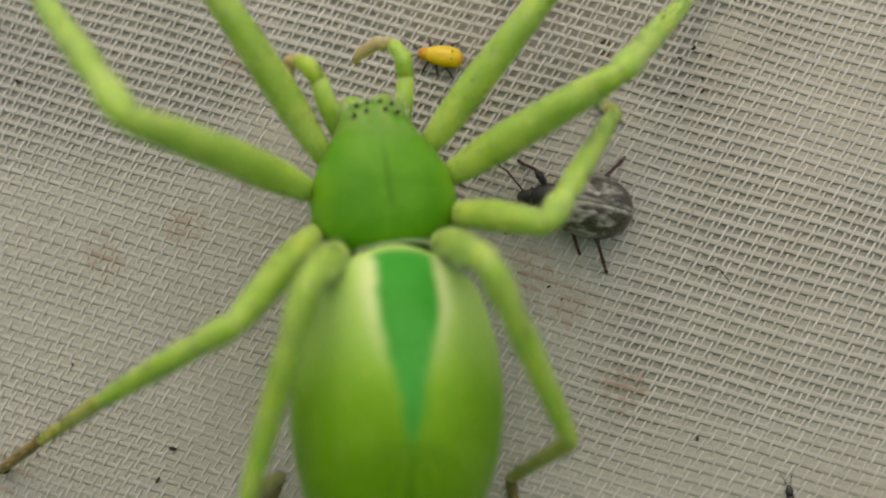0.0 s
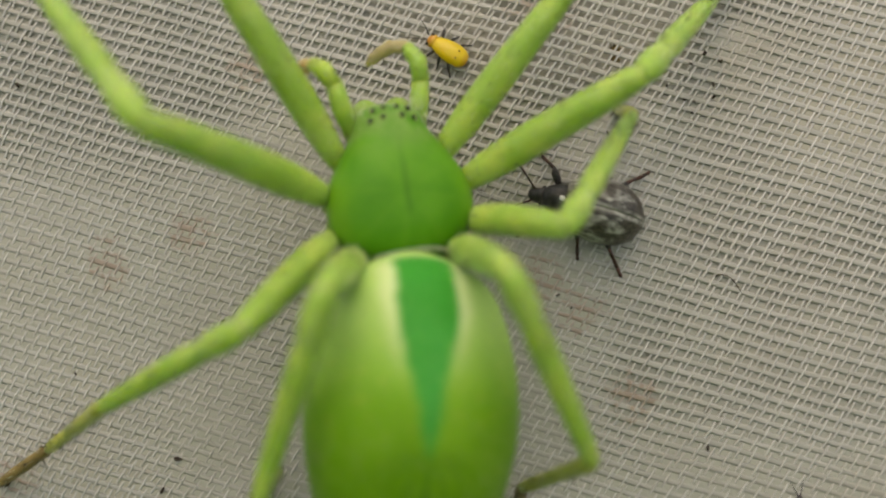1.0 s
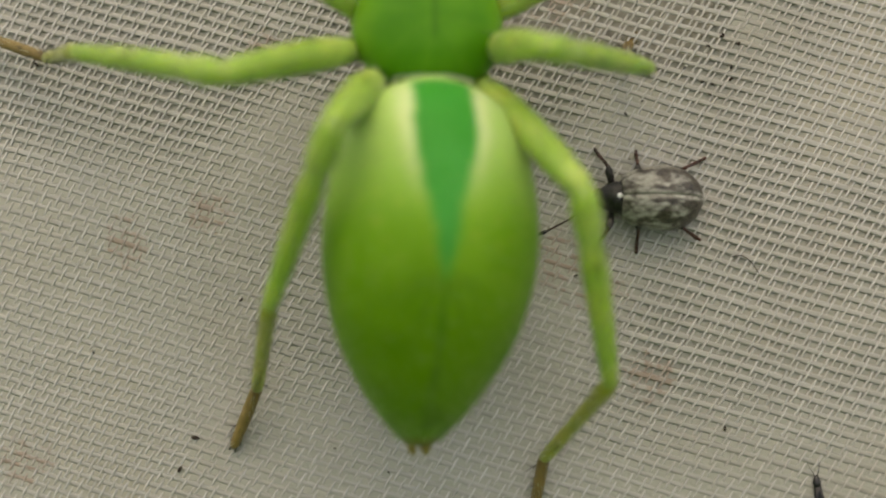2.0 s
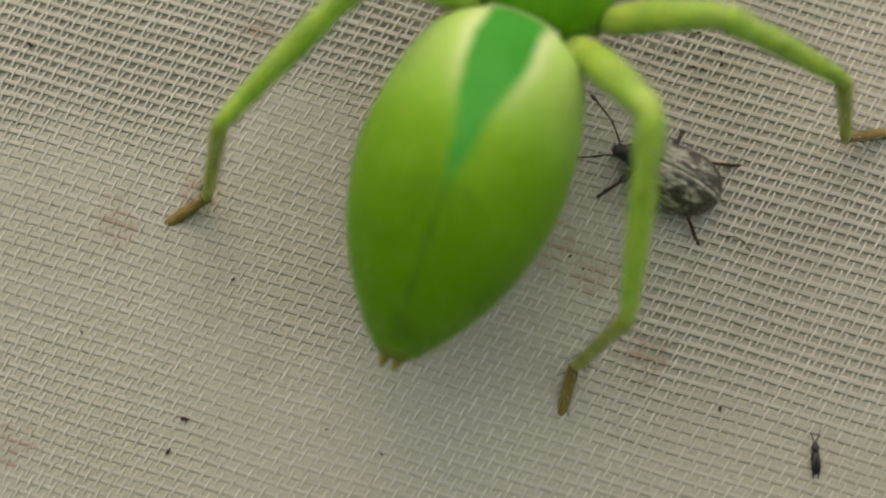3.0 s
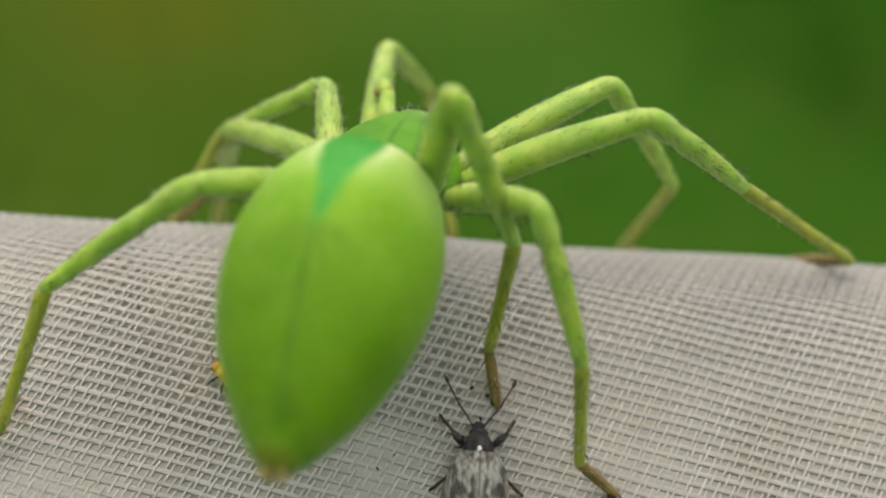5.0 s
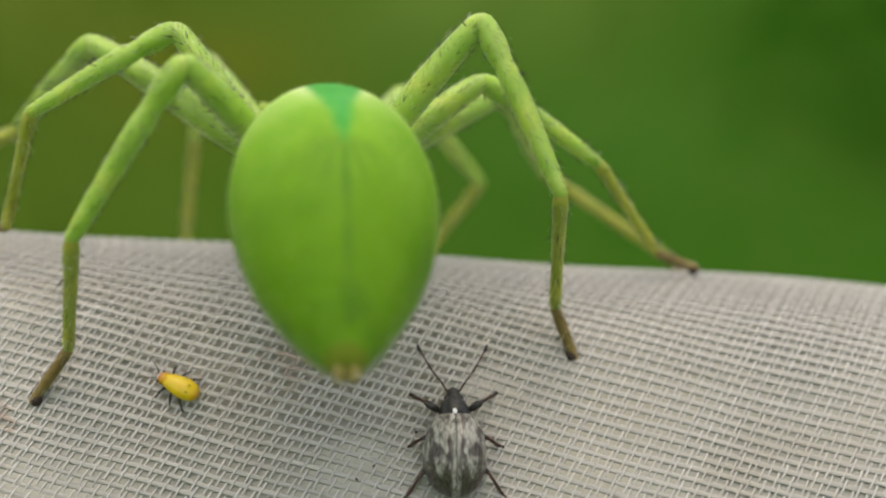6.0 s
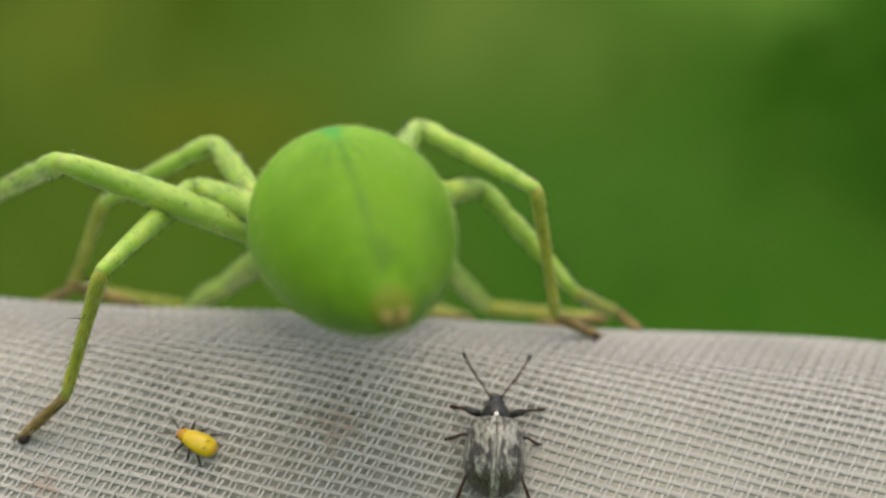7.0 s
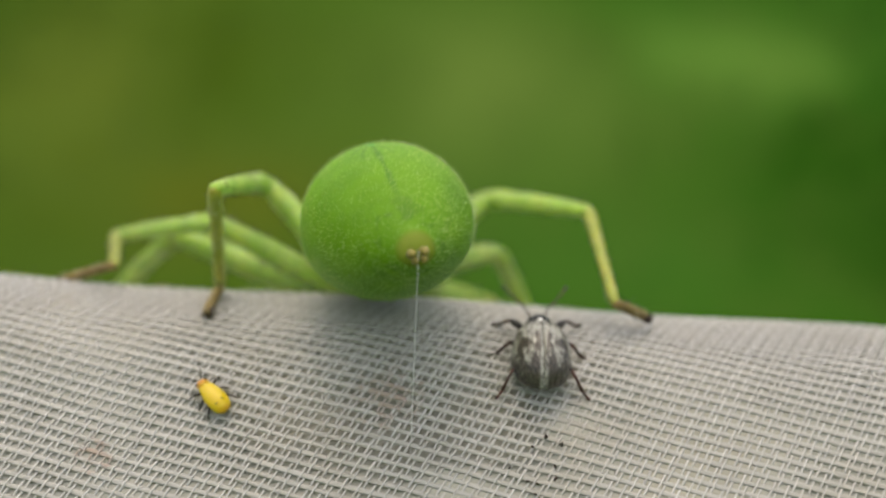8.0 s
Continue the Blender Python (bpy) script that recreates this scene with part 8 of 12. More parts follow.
    walk(metat, [
        (0, mm(-4.75, -6.22, -0.38, -67.75, 0.00, -40.61)), (0.5, mm(-4.76, -6.20, -0.48, -66.26, -0.00, -41.52)),
        (1, mm(-4.98, -5.86, -0.47, -67.76, -0.00, -33.36)), (1.25, mm(-5.12, -4.89, -1.18, -74.90, -0.00, -14.73)),
        (1.5, mm(-5.20, -3.91, -1.70, -82.57, -0.00, 32.69)), (1.65, mm(-5.45, -5.17, -1.24, -83.82, -0.00, 124.82)),
        (1.8, mm(-5.56, -6.33, -0.60, -75.00, -0.00, 158.64)), (2, mm(-4.32, -5.86, -1.23, -69.12, -0.00, 171.42)),
        (2.2, mm(-4.13, -6.25, -0.93, -68.67, -0.00, 157.84)), (2.55, mm(-5.63, -6.92, -0.63, -75.27, -0.00, 161.46)),
        (2.95, mm(-6.06, -6.44, -0.06, -77.35, -0.00, 142.68)), (3.125, mm(-6.30, -4.84, 0.23, -72.48, -0.00, 135.19)),
        (3.3, mm(-6.16, -3.30, 0.34, -66.34, -0.00, 128.58)), (3.5, mm(-5.52, -4.33, 0.74, -65.88, -0.00, 94.21)),
        (3.583, mm(-5.65, -4.58, 0.63, -69.28, -0.00, 102.04)), (3.667, mm(-5.99, -5.04, 0.30, -75.60, -0.00, 149.68)),
        (3.75, mm(-6.44, -5.57, -0.28, -59.71, -0.00, -146.71)), (3.833, mm(-6.90, -5.99, -1.07, -34.97, -0.00, -130.97)),
        (3.917, mm(-7.33, -6.23, -1.91, -20.50, -0.00, -126.13)), (4, mm(-7.72, -6.30, -2.63, -16.13, -0.00, -124.88)),
        (4.067, mm(-8.10, -6.74, -3.17, -18.47, -0.00, -124.34)), (4.133, mm(-7.96, -7.10, -3.49, -23.73, -0.00, -123.27)),
        (4.2, mm(-7.32, -7.16, -3.39, -29.54, -0.00, -122.46)), (4.3, mm(-6.44, -7.62, -3.00, -42.12, 0.00, -125.45)),
        (4.4, mm(-5.58, -8.11, -2.50, -58.03, -0.00, -136.50)), (4.5, mm(-5.17, -8.34, -2.18, -66.38, 0.00, -153.19)),
        (4.6, mm(-5.45, -8.22, -2.17, -66.37, -0.00, -165.17)), (4.7, mm(-6.05, -7.91, -2.30, -64.00, -0.00, -174.24)),
        (4.8, mm(-6.71, -7.68, -2.37, -62.51, -0.00, 176.91)), (4.84, mm(-7.22, -7.69, -2.52, -63.47, -0.00, 171.01)),
        (4.88, mm(-8.07, -7.38, -2.91, -65.66, -0.00, 161.87)), (4.92, mm(-8.67, -6.27, -3.17, -67.88, -0.00, 150.35)),
        (4.96, mm(-8.62, -5.01, -3.09, -69.37, 0.00, 139.34)), (5, mm(-8.44, -4.41, -3.03, -70.25, -0.00, 133.32)),
        (5.05, mm(-8.39, -4.24, -3.12, -71.65, -0.00, 133.50)), (5.1, mm(-8.35, -4.11, -3.23, -73.57, 0.00, 137.39)),
        (5.15, mm(-8.30, -4.03, -3.34, -75.37, -0.00, 142.18)), (5.2, mm(-8.24, -4.00, -3.44, -76.67, -0.00, 143.11)),
        (5.288, mm(-8.06, -4.02, -3.48, -80.48, -0.00, 116.87)), (5.375, mm(-7.79, -4.02, -3.33, -77.80, -0.00, 50.37)),
        (5.462, mm(-7.47, -3.96, -3.13, -67.21, -0.00, 26.28)), (5.55, mm(-7.28, -3.90, -3.01, -59.77, -0.00, 19.99)),
        (5.95, mm(-7.08, -2.21, -2.95, -47.59, 0.00, 6.39)), (6.038, mm(-7.18, -1.40, -2.88, -49.59, -0.00, 9.19)),
        (6.125, mm(-7.29, -0.25, -2.51, -53.71, -0.00, 16.28)), (6.212, mm(-7.13, 0.61, -1.90, -57.28, -0.00, 25.04)),
        (6.3, mm(-6.99, 0.88, -1.60, -58.54, -0.00, 30.10)), (6.5, mm(-6.94, 0.91, -1.66, -54.90, 0.00, 28.41)),
        (6.583, mm(-7.38, 0.82, -1.70, -52.60, -0.00, 28.83)), (6.667, mm(-8.55, 0.59, -1.74, -49.56, -0.00, 30.36)),
        (6.75, mm(-9.50, 0.33, -1.63, -46.14, -0.00, 32.13)), (6.833, mm(-8.89, 0.01, -1.40, -42.64, 0.00, 33.57)),
        (6.917, mm(-7.77, -0.35, -1.10, -39.35, -0.00, 34.23)), (7, mm(-7.22, -0.61, -0.83, -36.68, -0.00, 33.73)),
        (7.167, mm(-6.77, -1.74, 0.09, -32.98, 0.00, 28.55)), (7.333, mm(-5.97, -3.68, 0.97, -29.77, -0.00, 20.84)),
        (7.5, mm(-5.36, -4.83, 1.12, -25.78, -0.00, 14.85)), (7.571, mm(-5.30, -4.90, 1.07, -23.31, -0.00, 13.24)),
        (7.643, mm(-5.25, -4.96, 0.98, -20.01, -0.00, 11.64)), (7.714, mm(-5.23, -4.99, 0.86, -16.37, -0.00, 10.19)),
        (7.786, mm(-5.22, -5.01, 0.74, -12.73, -0.00, 8.94)), (7.857, mm(-5.22, -5.01, 0.63, -9.64, -0.00, 7.97)),
        (7.929, mm(-5.22, -5.01, 0.56, -7.45, 0.00, 7.33)), (8, mm(-5.23, -5.01, 0.53, -6.65, -0.00, 7.11)),
    ])
    walk(tars, [
        (0, mm(-3.57, -4.83, -4.82, -70.59, -0.00, 144.41)), (0.5, mm(-3.48, -4.75, -4.87, -64.57, -0.00, 146.89)),
        (1, mm(-3.98, -4.34, -4.92, -63.34, -0.00, 123.03)), (1.25, mm(-4.80, -3.68, -5.82, -56.46, 0.00, 132.78)),
        (1.5, mm(-5.54, -3.38, -6.46, -45.21, 0.00, 144.21)), (1.65, mm(-5.88, -5.46, -6.02, -38.70, -0.00, 149.47)),
        (1.8, mm(-6.01, -7.49, -5.24, -35.01, -0.00, 153.29)), (2, mm(-4.58, -7.55, -5.72, -37.40, -0.00, 156.86)),
        (2.2, mm(-4.79, -7.87, -5.41, -32.28, -0.00, 169.09)), (2.55, mm(-6.01, -8.08, -5.27, -35.24, -0.00, 159.50)),
        (2.95, mm(-6.70, -7.28, -4.75, -29.90, 0.00, 144.16)), (3.125, mm(-7.32, -5.86, -4.35, -25.34, 0.00, 130.23)),
        (3.3, mm(-7.67, -4.50, -4.06, -19.97, -0.00, 120.42)), (3.5, mm(-7.48, -4.48, -3.65, -16.29, -0.00, 120.97)),
        (3.583, mm(-7.31, -4.94, -3.86, -17.02, -0.00, 122.31)), (3.667, mm(-6.59, -6.07, -4.35, -19.08, 0.00, 124.93)),
        (3.75, mm(-5.11, -7.59, -4.43, -21.83, -0.00, 128.52)), (3.833, mm(-3.93, -8.57, -3.82, -24.70, -0.00, 132.82)),
        (3.917, mm(-3.69, -8.88, -3.59, -27.14, -0.00, 137.50)), (4, mm(-3.93, -8.94, -3.96, -28.56, 0.00, 141.97)),
        (4.067, mm(-4.34, -9.32, -4.70, -29.24, -0.00, 146.42)), (4.133, mm(-4.28, -9.51, -5.42, -29.70, -0.00, 151.24)),
        (4.2, mm(-3.80, -9.40, -5.76, -29.71, -0.00, 153.95)), (4.3, mm(-3.54, -9.69, -6.22, -28.79, -0.00, 154.89)),
        (4.4, mm(-3.82, -9.95, -6.57, -27.43, 0.00, 155.51)), (4.5, mm(-4.30, -10.06, -6.58, -26.72, -0.00, 155.74)),
        (4.6, mm(-4.95, -10.08, -6.57, -32.25, -0.00, 147.75)), (4.7, mm(-5.84, -10.00, -6.62, -41.11, -0.00, 127.49)),
        (4.8, mm(-6.83, -9.89, -6.63, -42.77, -0.00, 112.54)), (4.84, mm(-7.55, -9.81, -6.82, -41.60, -0.00, 111.13)),
        (4.88, mm(-8.69, -9.26, -7.28, -40.01, -0.00, 110.15)), (4.92, mm(-9.57, -7.84, -7.62, -38.03, -0.00, 109.36)),
        (4.96, mm(-9.72, -6.30, -7.59, -35.72, -0.00, 108.51)), (5, mm(-9.62, -5.53, -7.55, -33.12, -0.00, 107.42)),
        (5.05, mm(-9.49, -5.28, -7.68, -26.45, 0.00, 99.93)), (5.1, mm(-9.27, -5.11, -7.84, -14.13, -0.00, 85.89)),
        (5.15, mm(-9.05, -4.99, -7.98, -2.10, -0.00, 73.61)), (5.2, mm(-8.90, -4.88, -8.11, 2.73, 0.00, 68.72)),
        (5.288, mm(-8.77, -4.38, -8.22, -4.83, -0.00, 71.26)), (5.375, mm(-8.57, -3.37, -8.03, -23.73, 0.00, 77.99)),
        (5.462, mm(-8.30, -2.30, -7.56, -42.83, -0.00, 86.99)), (5.55, mm(-8.10, -1.63, -7.16, -51.65, -0.00, 92.30)),
        (5.95, mm(-7.44, 1.01, -6.50, -57.20, -0.00, 71.03)), (6.038, mm(-7.68, 1.67, -6.54, -52.71, -0.00, 61.34)),
        (6.125, mm(-8.09, 2.48, -6.38, -43.15, -0.00, 51.12)), (6.212, mm(-8.23, 2.96, -5.94, -33.33, -0.00, 44.60)),
        (6.3, mm(-8.25, 3.05, -5.69, -28.91, -0.00, 42.40)), (6.5, mm(-8.26, 3.34, -5.59, -32.24, 0.00, 44.63)),
        (6.583, mm(-8.79, 3.38, -5.52, -32.02, -0.00, 46.65)), (6.667, mm(-10.13, 3.28, -5.40, -30.74, -0.00, 49.95)),
        (6.75, mm(-11.27, 3.15, -5.10, -28.69, -0.00, 53.59)), (6.833, mm(-10.84, 2.96, -4.65, -26.20, -0.00, 56.85)),
        (6.917, mm(-9.86, 2.73, -4.15, -23.61, 0.00, 59.17)), (7, mm(-9.36, 2.59, -3.70, -21.28, -0.00, 60.03)),
        (7.167, mm(-8.69, 1.80, -2.52, -13.35, 0.00, 53.51)), (7.333, mm(-7.46, 0.21, -1.42, -2.94, -0.00, 41.53)),
        (7.5, mm(-6.47, -0.64, -0.97, 2.01, -0.00, 33.33)), (7.571, mm(-6.31, -0.61, -0.83, -0.65, -0.00, 33.76)),
        (7.643, mm(-6.16, -0.53, -0.67, -10.13, -0.00, 39.24)), (7.714, mm(-6.05, -0.45, -0.49, -29.77, -0.00, 54.01)),
        (7.786, mm(-5.95, -0.38, -0.32, -52.05, 0.00, 88.85)), (7.857, mm(-5.88, -0.32, -0.17, -56.54, 0.00, 128.03)),
        (7.929, mm(-5.83, -0.28, -0.07, -54.05, -0.00, 146.27)), (8, mm(-5.82, -0.27, -0.03, -52.86, 0.00, 150.97)),
    ])
    femur, tibia, metat, tars = LEG_PARTS["R1"]
    walk(femur, [
        (0, mm(1.30, 2.90, -0.30, 36.34, -0.00, -50.77)), (0.5, mm(1.30, 2.90, -0.30, 38.94, 0.00, -50.09)),
        (1, mm(1.30, 2.90, -0.30, 35.11, -0.00, -49.66)), (1.1, mm(1.30, 2.90, -0.30, 30.19, -0.00, -47.08)),
        (1.2, mm(1.30, 2.90, -0.30, 19.28, -0.00, -42.04)), (1.3, mm(1.30, 2.90, -0.30, 6.10, -0.00, -36.62)),
        (1.4, mm(1.30, 2.90, -0.30, -4.24, -0.00, -32.24)), (1.5, mm(1.30, 2.90, -0.30, -8.28, -0.00, -29.76)),
        (1.6, mm(1.30, 2.90, -0.30, -2.18, 0.00, -28.58)), (1.7, mm(1.30, 2.90, -0.30, 11.01, 0.00, -27.58)),
        (1.8, mm(1.30, 2.90, -0.30, 22.04, 0.00, -26.69)), (2, mm(1.30, 2.90, -0.30, 34.75, -0.00, -26.68)),
        (2.2, mm(1.30, 2.90, -0.30, 33.59, -0.00, -33.45)), (2.55, mm(1.30, 2.90, -0.30, 35.71, 0.00, -27.09)),
        (2.95, mm(1.30, 2.90, -0.30, 37.45, 0.00, -24.75)), (3.3, mm(1.30, 2.90, -0.30, 41.55, -0.00, -19.81)),
        (3.5, mm(1.30, 2.90, -0.30, 44.23, 0.00, -37.85)), (3.625, mm(1.30, 2.90, -0.30, 46.95, -0.00, -53.12)),
        (3.75, mm(1.30, 2.90, -0.30, 48.33, -0.00, -74.71)), (3.875, mm(1.30, 2.90, -0.30, 46.68, -0.00, -92.86)),
        (4, mm(1.30, 2.90, -0.30, 45.33, -0.00, -99.73)), (4.067, mm(1.30, 2.90, -0.30, 45.25, -0.00, -84.53)),
        (4.133, mm(1.30, 2.90, -0.30, 39.64, -0.00, -57.10)), (4.2, mm(1.30, 2.90, -0.30, 34.58, 0.00, -45.29)),
        (4.35, mm(1.30, 2.90, -0.30, 37.20, -0.00, -49.96)), (4.5, mm(1.30, 2.90, -0.30, 39.63, 0.00, -54.96)),
        (4.56, mm(1.30, 2.90, -0.30, 38.71, -0.00, -49.92)), (4.62, mm(1.30, 2.90, -0.30, 35.47, 0.00, -37.80)),
        (4.68, mm(1.30, 2.90, -0.30, 29.93, -0.00, -24.27)), (4.74, mm(1.30, 2.90, -0.30, 24.55, -0.00, -14.52)),
        (4.8, mm(1.30, 2.90, -0.30, 22.27, -0.00, -10.93)), (4.829, mm(1.30, 2.90, -0.30, 22.47, -0.00, -12.80)),
        (4.857, mm(1.30, 2.90, -0.30, 22.89, 0.00, -17.54)), (4.886, mm(1.30, 2.90, -0.30, 23.26, -0.00, -24.49)),
        (4.914, mm(1.30, 2.90, -0.30, 23.33, -0.00, -31.92)), (4.943, mm(1.30, 2.90, -0.30, 23.11, -0.00, -38.90)),
        (4.971, mm(1.30, 2.90, -0.30, 22.82, -0.00, -43.71)), (5, mm(1.30, 2.90, -0.30, 22.77, -0.00, -45.68)),
        (5.067, mm(1.30, 2.90, -0.30, 23.64, -0.00, -45.74)), (5.133, mm(1.30, 2.90, -0.30, 25.12, 0.00, -45.41)),
        (5.2, mm(1.30, 2.90, -0.30, 26.64, -0.00, -44.79)), (5.55, mm(1.30, 2.90, -0.30, 33.64, -0.00, -29.44)),
        (5.75, mm(1.30, 2.90, -0.30, 32.18, -0.00, -26.51)), (5.95, mm(1.30, 2.90, -0.30, 28.92, -0.00, -24.00)),
        (6.067, mm(1.30, 2.90, -0.30, 18.20, -0.00, -21.29)), (6.183, mm(1.30, 2.90, -0.30, 0.10, -0.00, -18.46)),
        (6.3, mm(1.30, 2.90, -0.30, -9.02, -0.00, -17.20)), (6.4, mm(1.30, 2.90, -0.30, 6.18, -0.00, -17.87)),
        (6.5, mm(1.30, 2.90, -0.30, 21.38, -0.00, -18.57)), (6.556, mm(1.30, 2.90, -0.30, 20.93, -0.00, -18.11)),
        (6.611, mm(1.30, 2.90, -0.30, 19.75, 0.00, -16.92)), (6.667, mm(1.30, 2.90, -0.30, 17.97, -0.00, -15.18)),
        (6.722, mm(1.30, 2.90, -0.30, 15.87, -0.00, -13.19)), (6.778, mm(1.30, 2.90, -0.30, 13.60, -0.00, -11.10)),
        (6.833, mm(1.30, 2.90, -0.30, 11.47, -0.00, -9.18)), (6.889, mm(1.30, 2.90, -0.30, 9.64, -0.00, -7.57)),
        (6.944, mm(1.30, 2.90, -0.30, 8.40, -0.00, -6.50)), (7, mm(1.30, 2.90, -0.30, 7.93, 0.00, -6.09)),
        (7.25, mm(1.30, 2.90, -0.30, 20.28, -0.00, -11.62)), (7.5, mm(1.30, 2.90, -0.30, 36.02, -0.00, -18.89)),
        (7.571, mm(1.30, 2.90, -0.30, 38.26, -0.00, -17.76)), (7.643, mm(1.30, 2.90, -0.30, 40.82, -0.00, -13.84)),
        (7.714, mm(1.30, 2.90, -0.30, 43.21, 0.00, -7.89)), (7.786, mm(1.30, 2.90, -0.30, 45.06, -0.00, -0.73)),
        (7.857, mm(1.30, 2.90, -0.30, 46.12, -0.00, 6.05)), (7.929, mm(1.30, 2.90, -0.30, 46.54, 0.00, 11.11)),
        (8, mm(1.30, 2.90, -0.30, 46.61, -0.00, 13.03)),
    ])
    walk(tibia, [
        (0, mm(5.26, 6.13, 3.46, -24.70, -0.00, -9.51)), (0.5, mm(5.09, 6.07, 3.69, -20.52, -0.00, -10.56)),
        (1, mm(5.26, 6.26, 3.35, -25.37, 0.00, -8.47)), (1.1, mm(5.32, 6.64, 2.89, -24.51, -0.00, -9.85)),
        (1.2, mm(5.31, 7.35, 1.79, -22.39, 0.00, -13.10)), (1.3, mm(5.06, 7.96, 0.37, -19.76, -0.00, -16.87)),
        (1.4, mm(4.68, 8.25, -0.77, -17.51, 0.00, -19.92)), (1.5, mm(4.42, 8.35, -1.21, -16.56, 0.00, -21.16)),
        (1.6, mm(4.33, 8.47, -0.54, -23.17, -0.00, -21.50)), (1.7, mm(4.18, 8.42, 0.91, -35.76, 0.00, -22.25)),
        (1.8, mm(3.94, 8.16, 2.08, -42.37, 0.00, -22.74)), (2, mm(3.64, 7.56, 3.32, -33.33, -0.00, -26.31)),
        (2.2, mm(4.21, 7.31, 3.21, -33.31, -0.00, -28.48)), (2.55, mm(3.65, 7.49, 3.40, -31.91, -0.00, -23.76)),
        (2.95, mm(3.41, 7.48, 3.56, -30.24, 0.00, -19.27)), (3.3, mm(2.91, 7.37, 3.91, -30.92, -0.00, -15.97)),
        (3.5, mm(4.09, 6.49, 4.13, -30.56, -0.00, -17.77)), (3.625, mm(4.77, 5.50, 4.34, -31.39, -0.00, -12.85)),
        (3.75, mm(5.37, 4.01, 4.44, -32.49, 0.00, -1.36)), (3.875, mm(5.65, 2.68, 4.32, -32.52, -0.00, 10.27)),
        (4, mm(5.70, 2.15, 4.21, -32.20, 0.00, 15.34)), (4.067, mm(5.75, 3.33, 4.21, -32.07, -0.00, 12.09)),
        (4.133, mm(5.40, 5.55, 3.75, -31.54, -0.00, 5.72)), (4.2, mm(5.01, 6.58, 3.30, -30.84, 0.00, 1.01)),
        (4.35, mm(5.17, 6.15, 3.54, -29.88, -0.00, -3.13)), (4.5, mm(5.30, 5.71, 3.75, -28.45, 0.00, -5.54)),
        (4.56, mm(5.09, 6.09, 3.67, -25.47, -0.00, -5.97)), (4.62, mm(4.47, 6.98, 3.38, -19.47, 0.00, -6.11)),
        (4.68, mm(3.56, 7.91, 2.87, -12.51, -0.00, -6.19)), (4.74, mm(2.75, 8.49, 2.34, -6.85, 0.00, -6.38)),
        (4.8, mm(2.41, 8.67, 2.10, -4.54, 0.00, -6.89)), (4.829, mm(2.60, 8.62, 2.13, -6.76, -0.00, -8.06)),
        (4.857, mm(3.06, 8.47, 2.17, -12.52, -0.00, -10.61)), (4.886, mm(3.72, 8.21, 2.21, -21.16, -0.00, -14.53)),
        (4.914, mm(4.38, 7.85, 2.21, -30.41, -0.00, -19.24)), (4.943, mm(4.97, 7.44, 2.19, -38.79, 0.00, -24.41)),
        (4.971, mm(5.34, 7.13, 2.16, -44.20, -0.00, -28.53)), (5, mm(5.49, 6.99, 2.16, -46.25, -0.00, -30.31)),
        (5.067, mm(5.46, 6.96, 2.24, -43.19, -0.00, -28.59)), (5.133, mm(5.39, 6.93, 2.39, -37.51, -0.00, -25.83)),
        (5.2, mm(5.30, 6.93, 2.55, -34.26, -0.00, -24.51)), (5.55, mm(3.90, 7.50, 3.22, -33.36, 0.00, -30.69)),
        (5.75, mm(3.70, 7.71, 3.08, -33.16, -0.00, -35.62)), (5.95, mm(3.56, 7.97, 2.77, -32.72, -0.00, -42.59)),
        (6.067, mm(3.49, 8.52, 1.68, -28.03, -0.00, -51.05)), (6.183, mm(3.31, 8.92, -0.29, -19.27, -0.00, -60.71)),
        (6.3, mm(3.15, 8.89, -1.29, -14.51, 0.00, -65.01)), (6.4, mm(3.24, 8.91, 0.38, -20.76, -0.00, -63.16)),
        (6.5, mm(3.18, 8.50, 2.01, -27.47, -0.00, -58.83)), (6.556, mm(3.14, 8.53, 1.97, -27.44, -0.00, -54.96)),
        (6.611, mm(3.04, 8.61, 1.84, -26.02, -0.00, -49.24)), (6.667, mm(2.88, 8.73, 1.66, -23.23, -0.00, -42.07)),
        (6.722, mm(2.69, 8.84, 1.44, -19.42, -0.00, -34.52)), (6.778, mm(2.49, 8.95, 1.19, -15.03, -0.00, -27.14)),
        (6.833, mm(2.29, 9.04, 0.96, -10.90, -0.00, -20.83)), (6.889, mm(2.12, 9.10, 0.76, -7.48, -0.00, -15.70)),
        (6.944, mm(2.01, 9.14, 0.63, -5.27, -0.00, -12.06)), (7, mm(1.97, 9.15, 0.58, -4.46, -0.00, -9.84)),
        (7.25, mm(2.50, 8.73, 1.90, -8.19, 0.00, -4.22)), (7.5, mm(2.96, 7.76, 3.43, -11.85, -0.00, -1.80)),
        (7.571, mm(2.82, 7.65, 3.63, -10.14, 0.00, -2.33)), (7.643, mm(2.45, 7.56, 3.85, -5.47, -0.00, -3.74)),
        (7.714, mm(1.93, 7.48, 4.04, 1.08, -0.00, -5.69)), (7.786, mm(1.36, 7.38, 4.19, 8.41, -0.00, -7.88)),
        (7.857, mm(0.84, 7.27, 4.27, 14.94, -0.00, -9.89)), (7.929, mm(0.46, 7.18, 4.31, 19.58, -0.00, -11.41)),
        (8, mm(0.32, 7.15, 4.31, 21.30, -0.00, -11.99)),
    ])
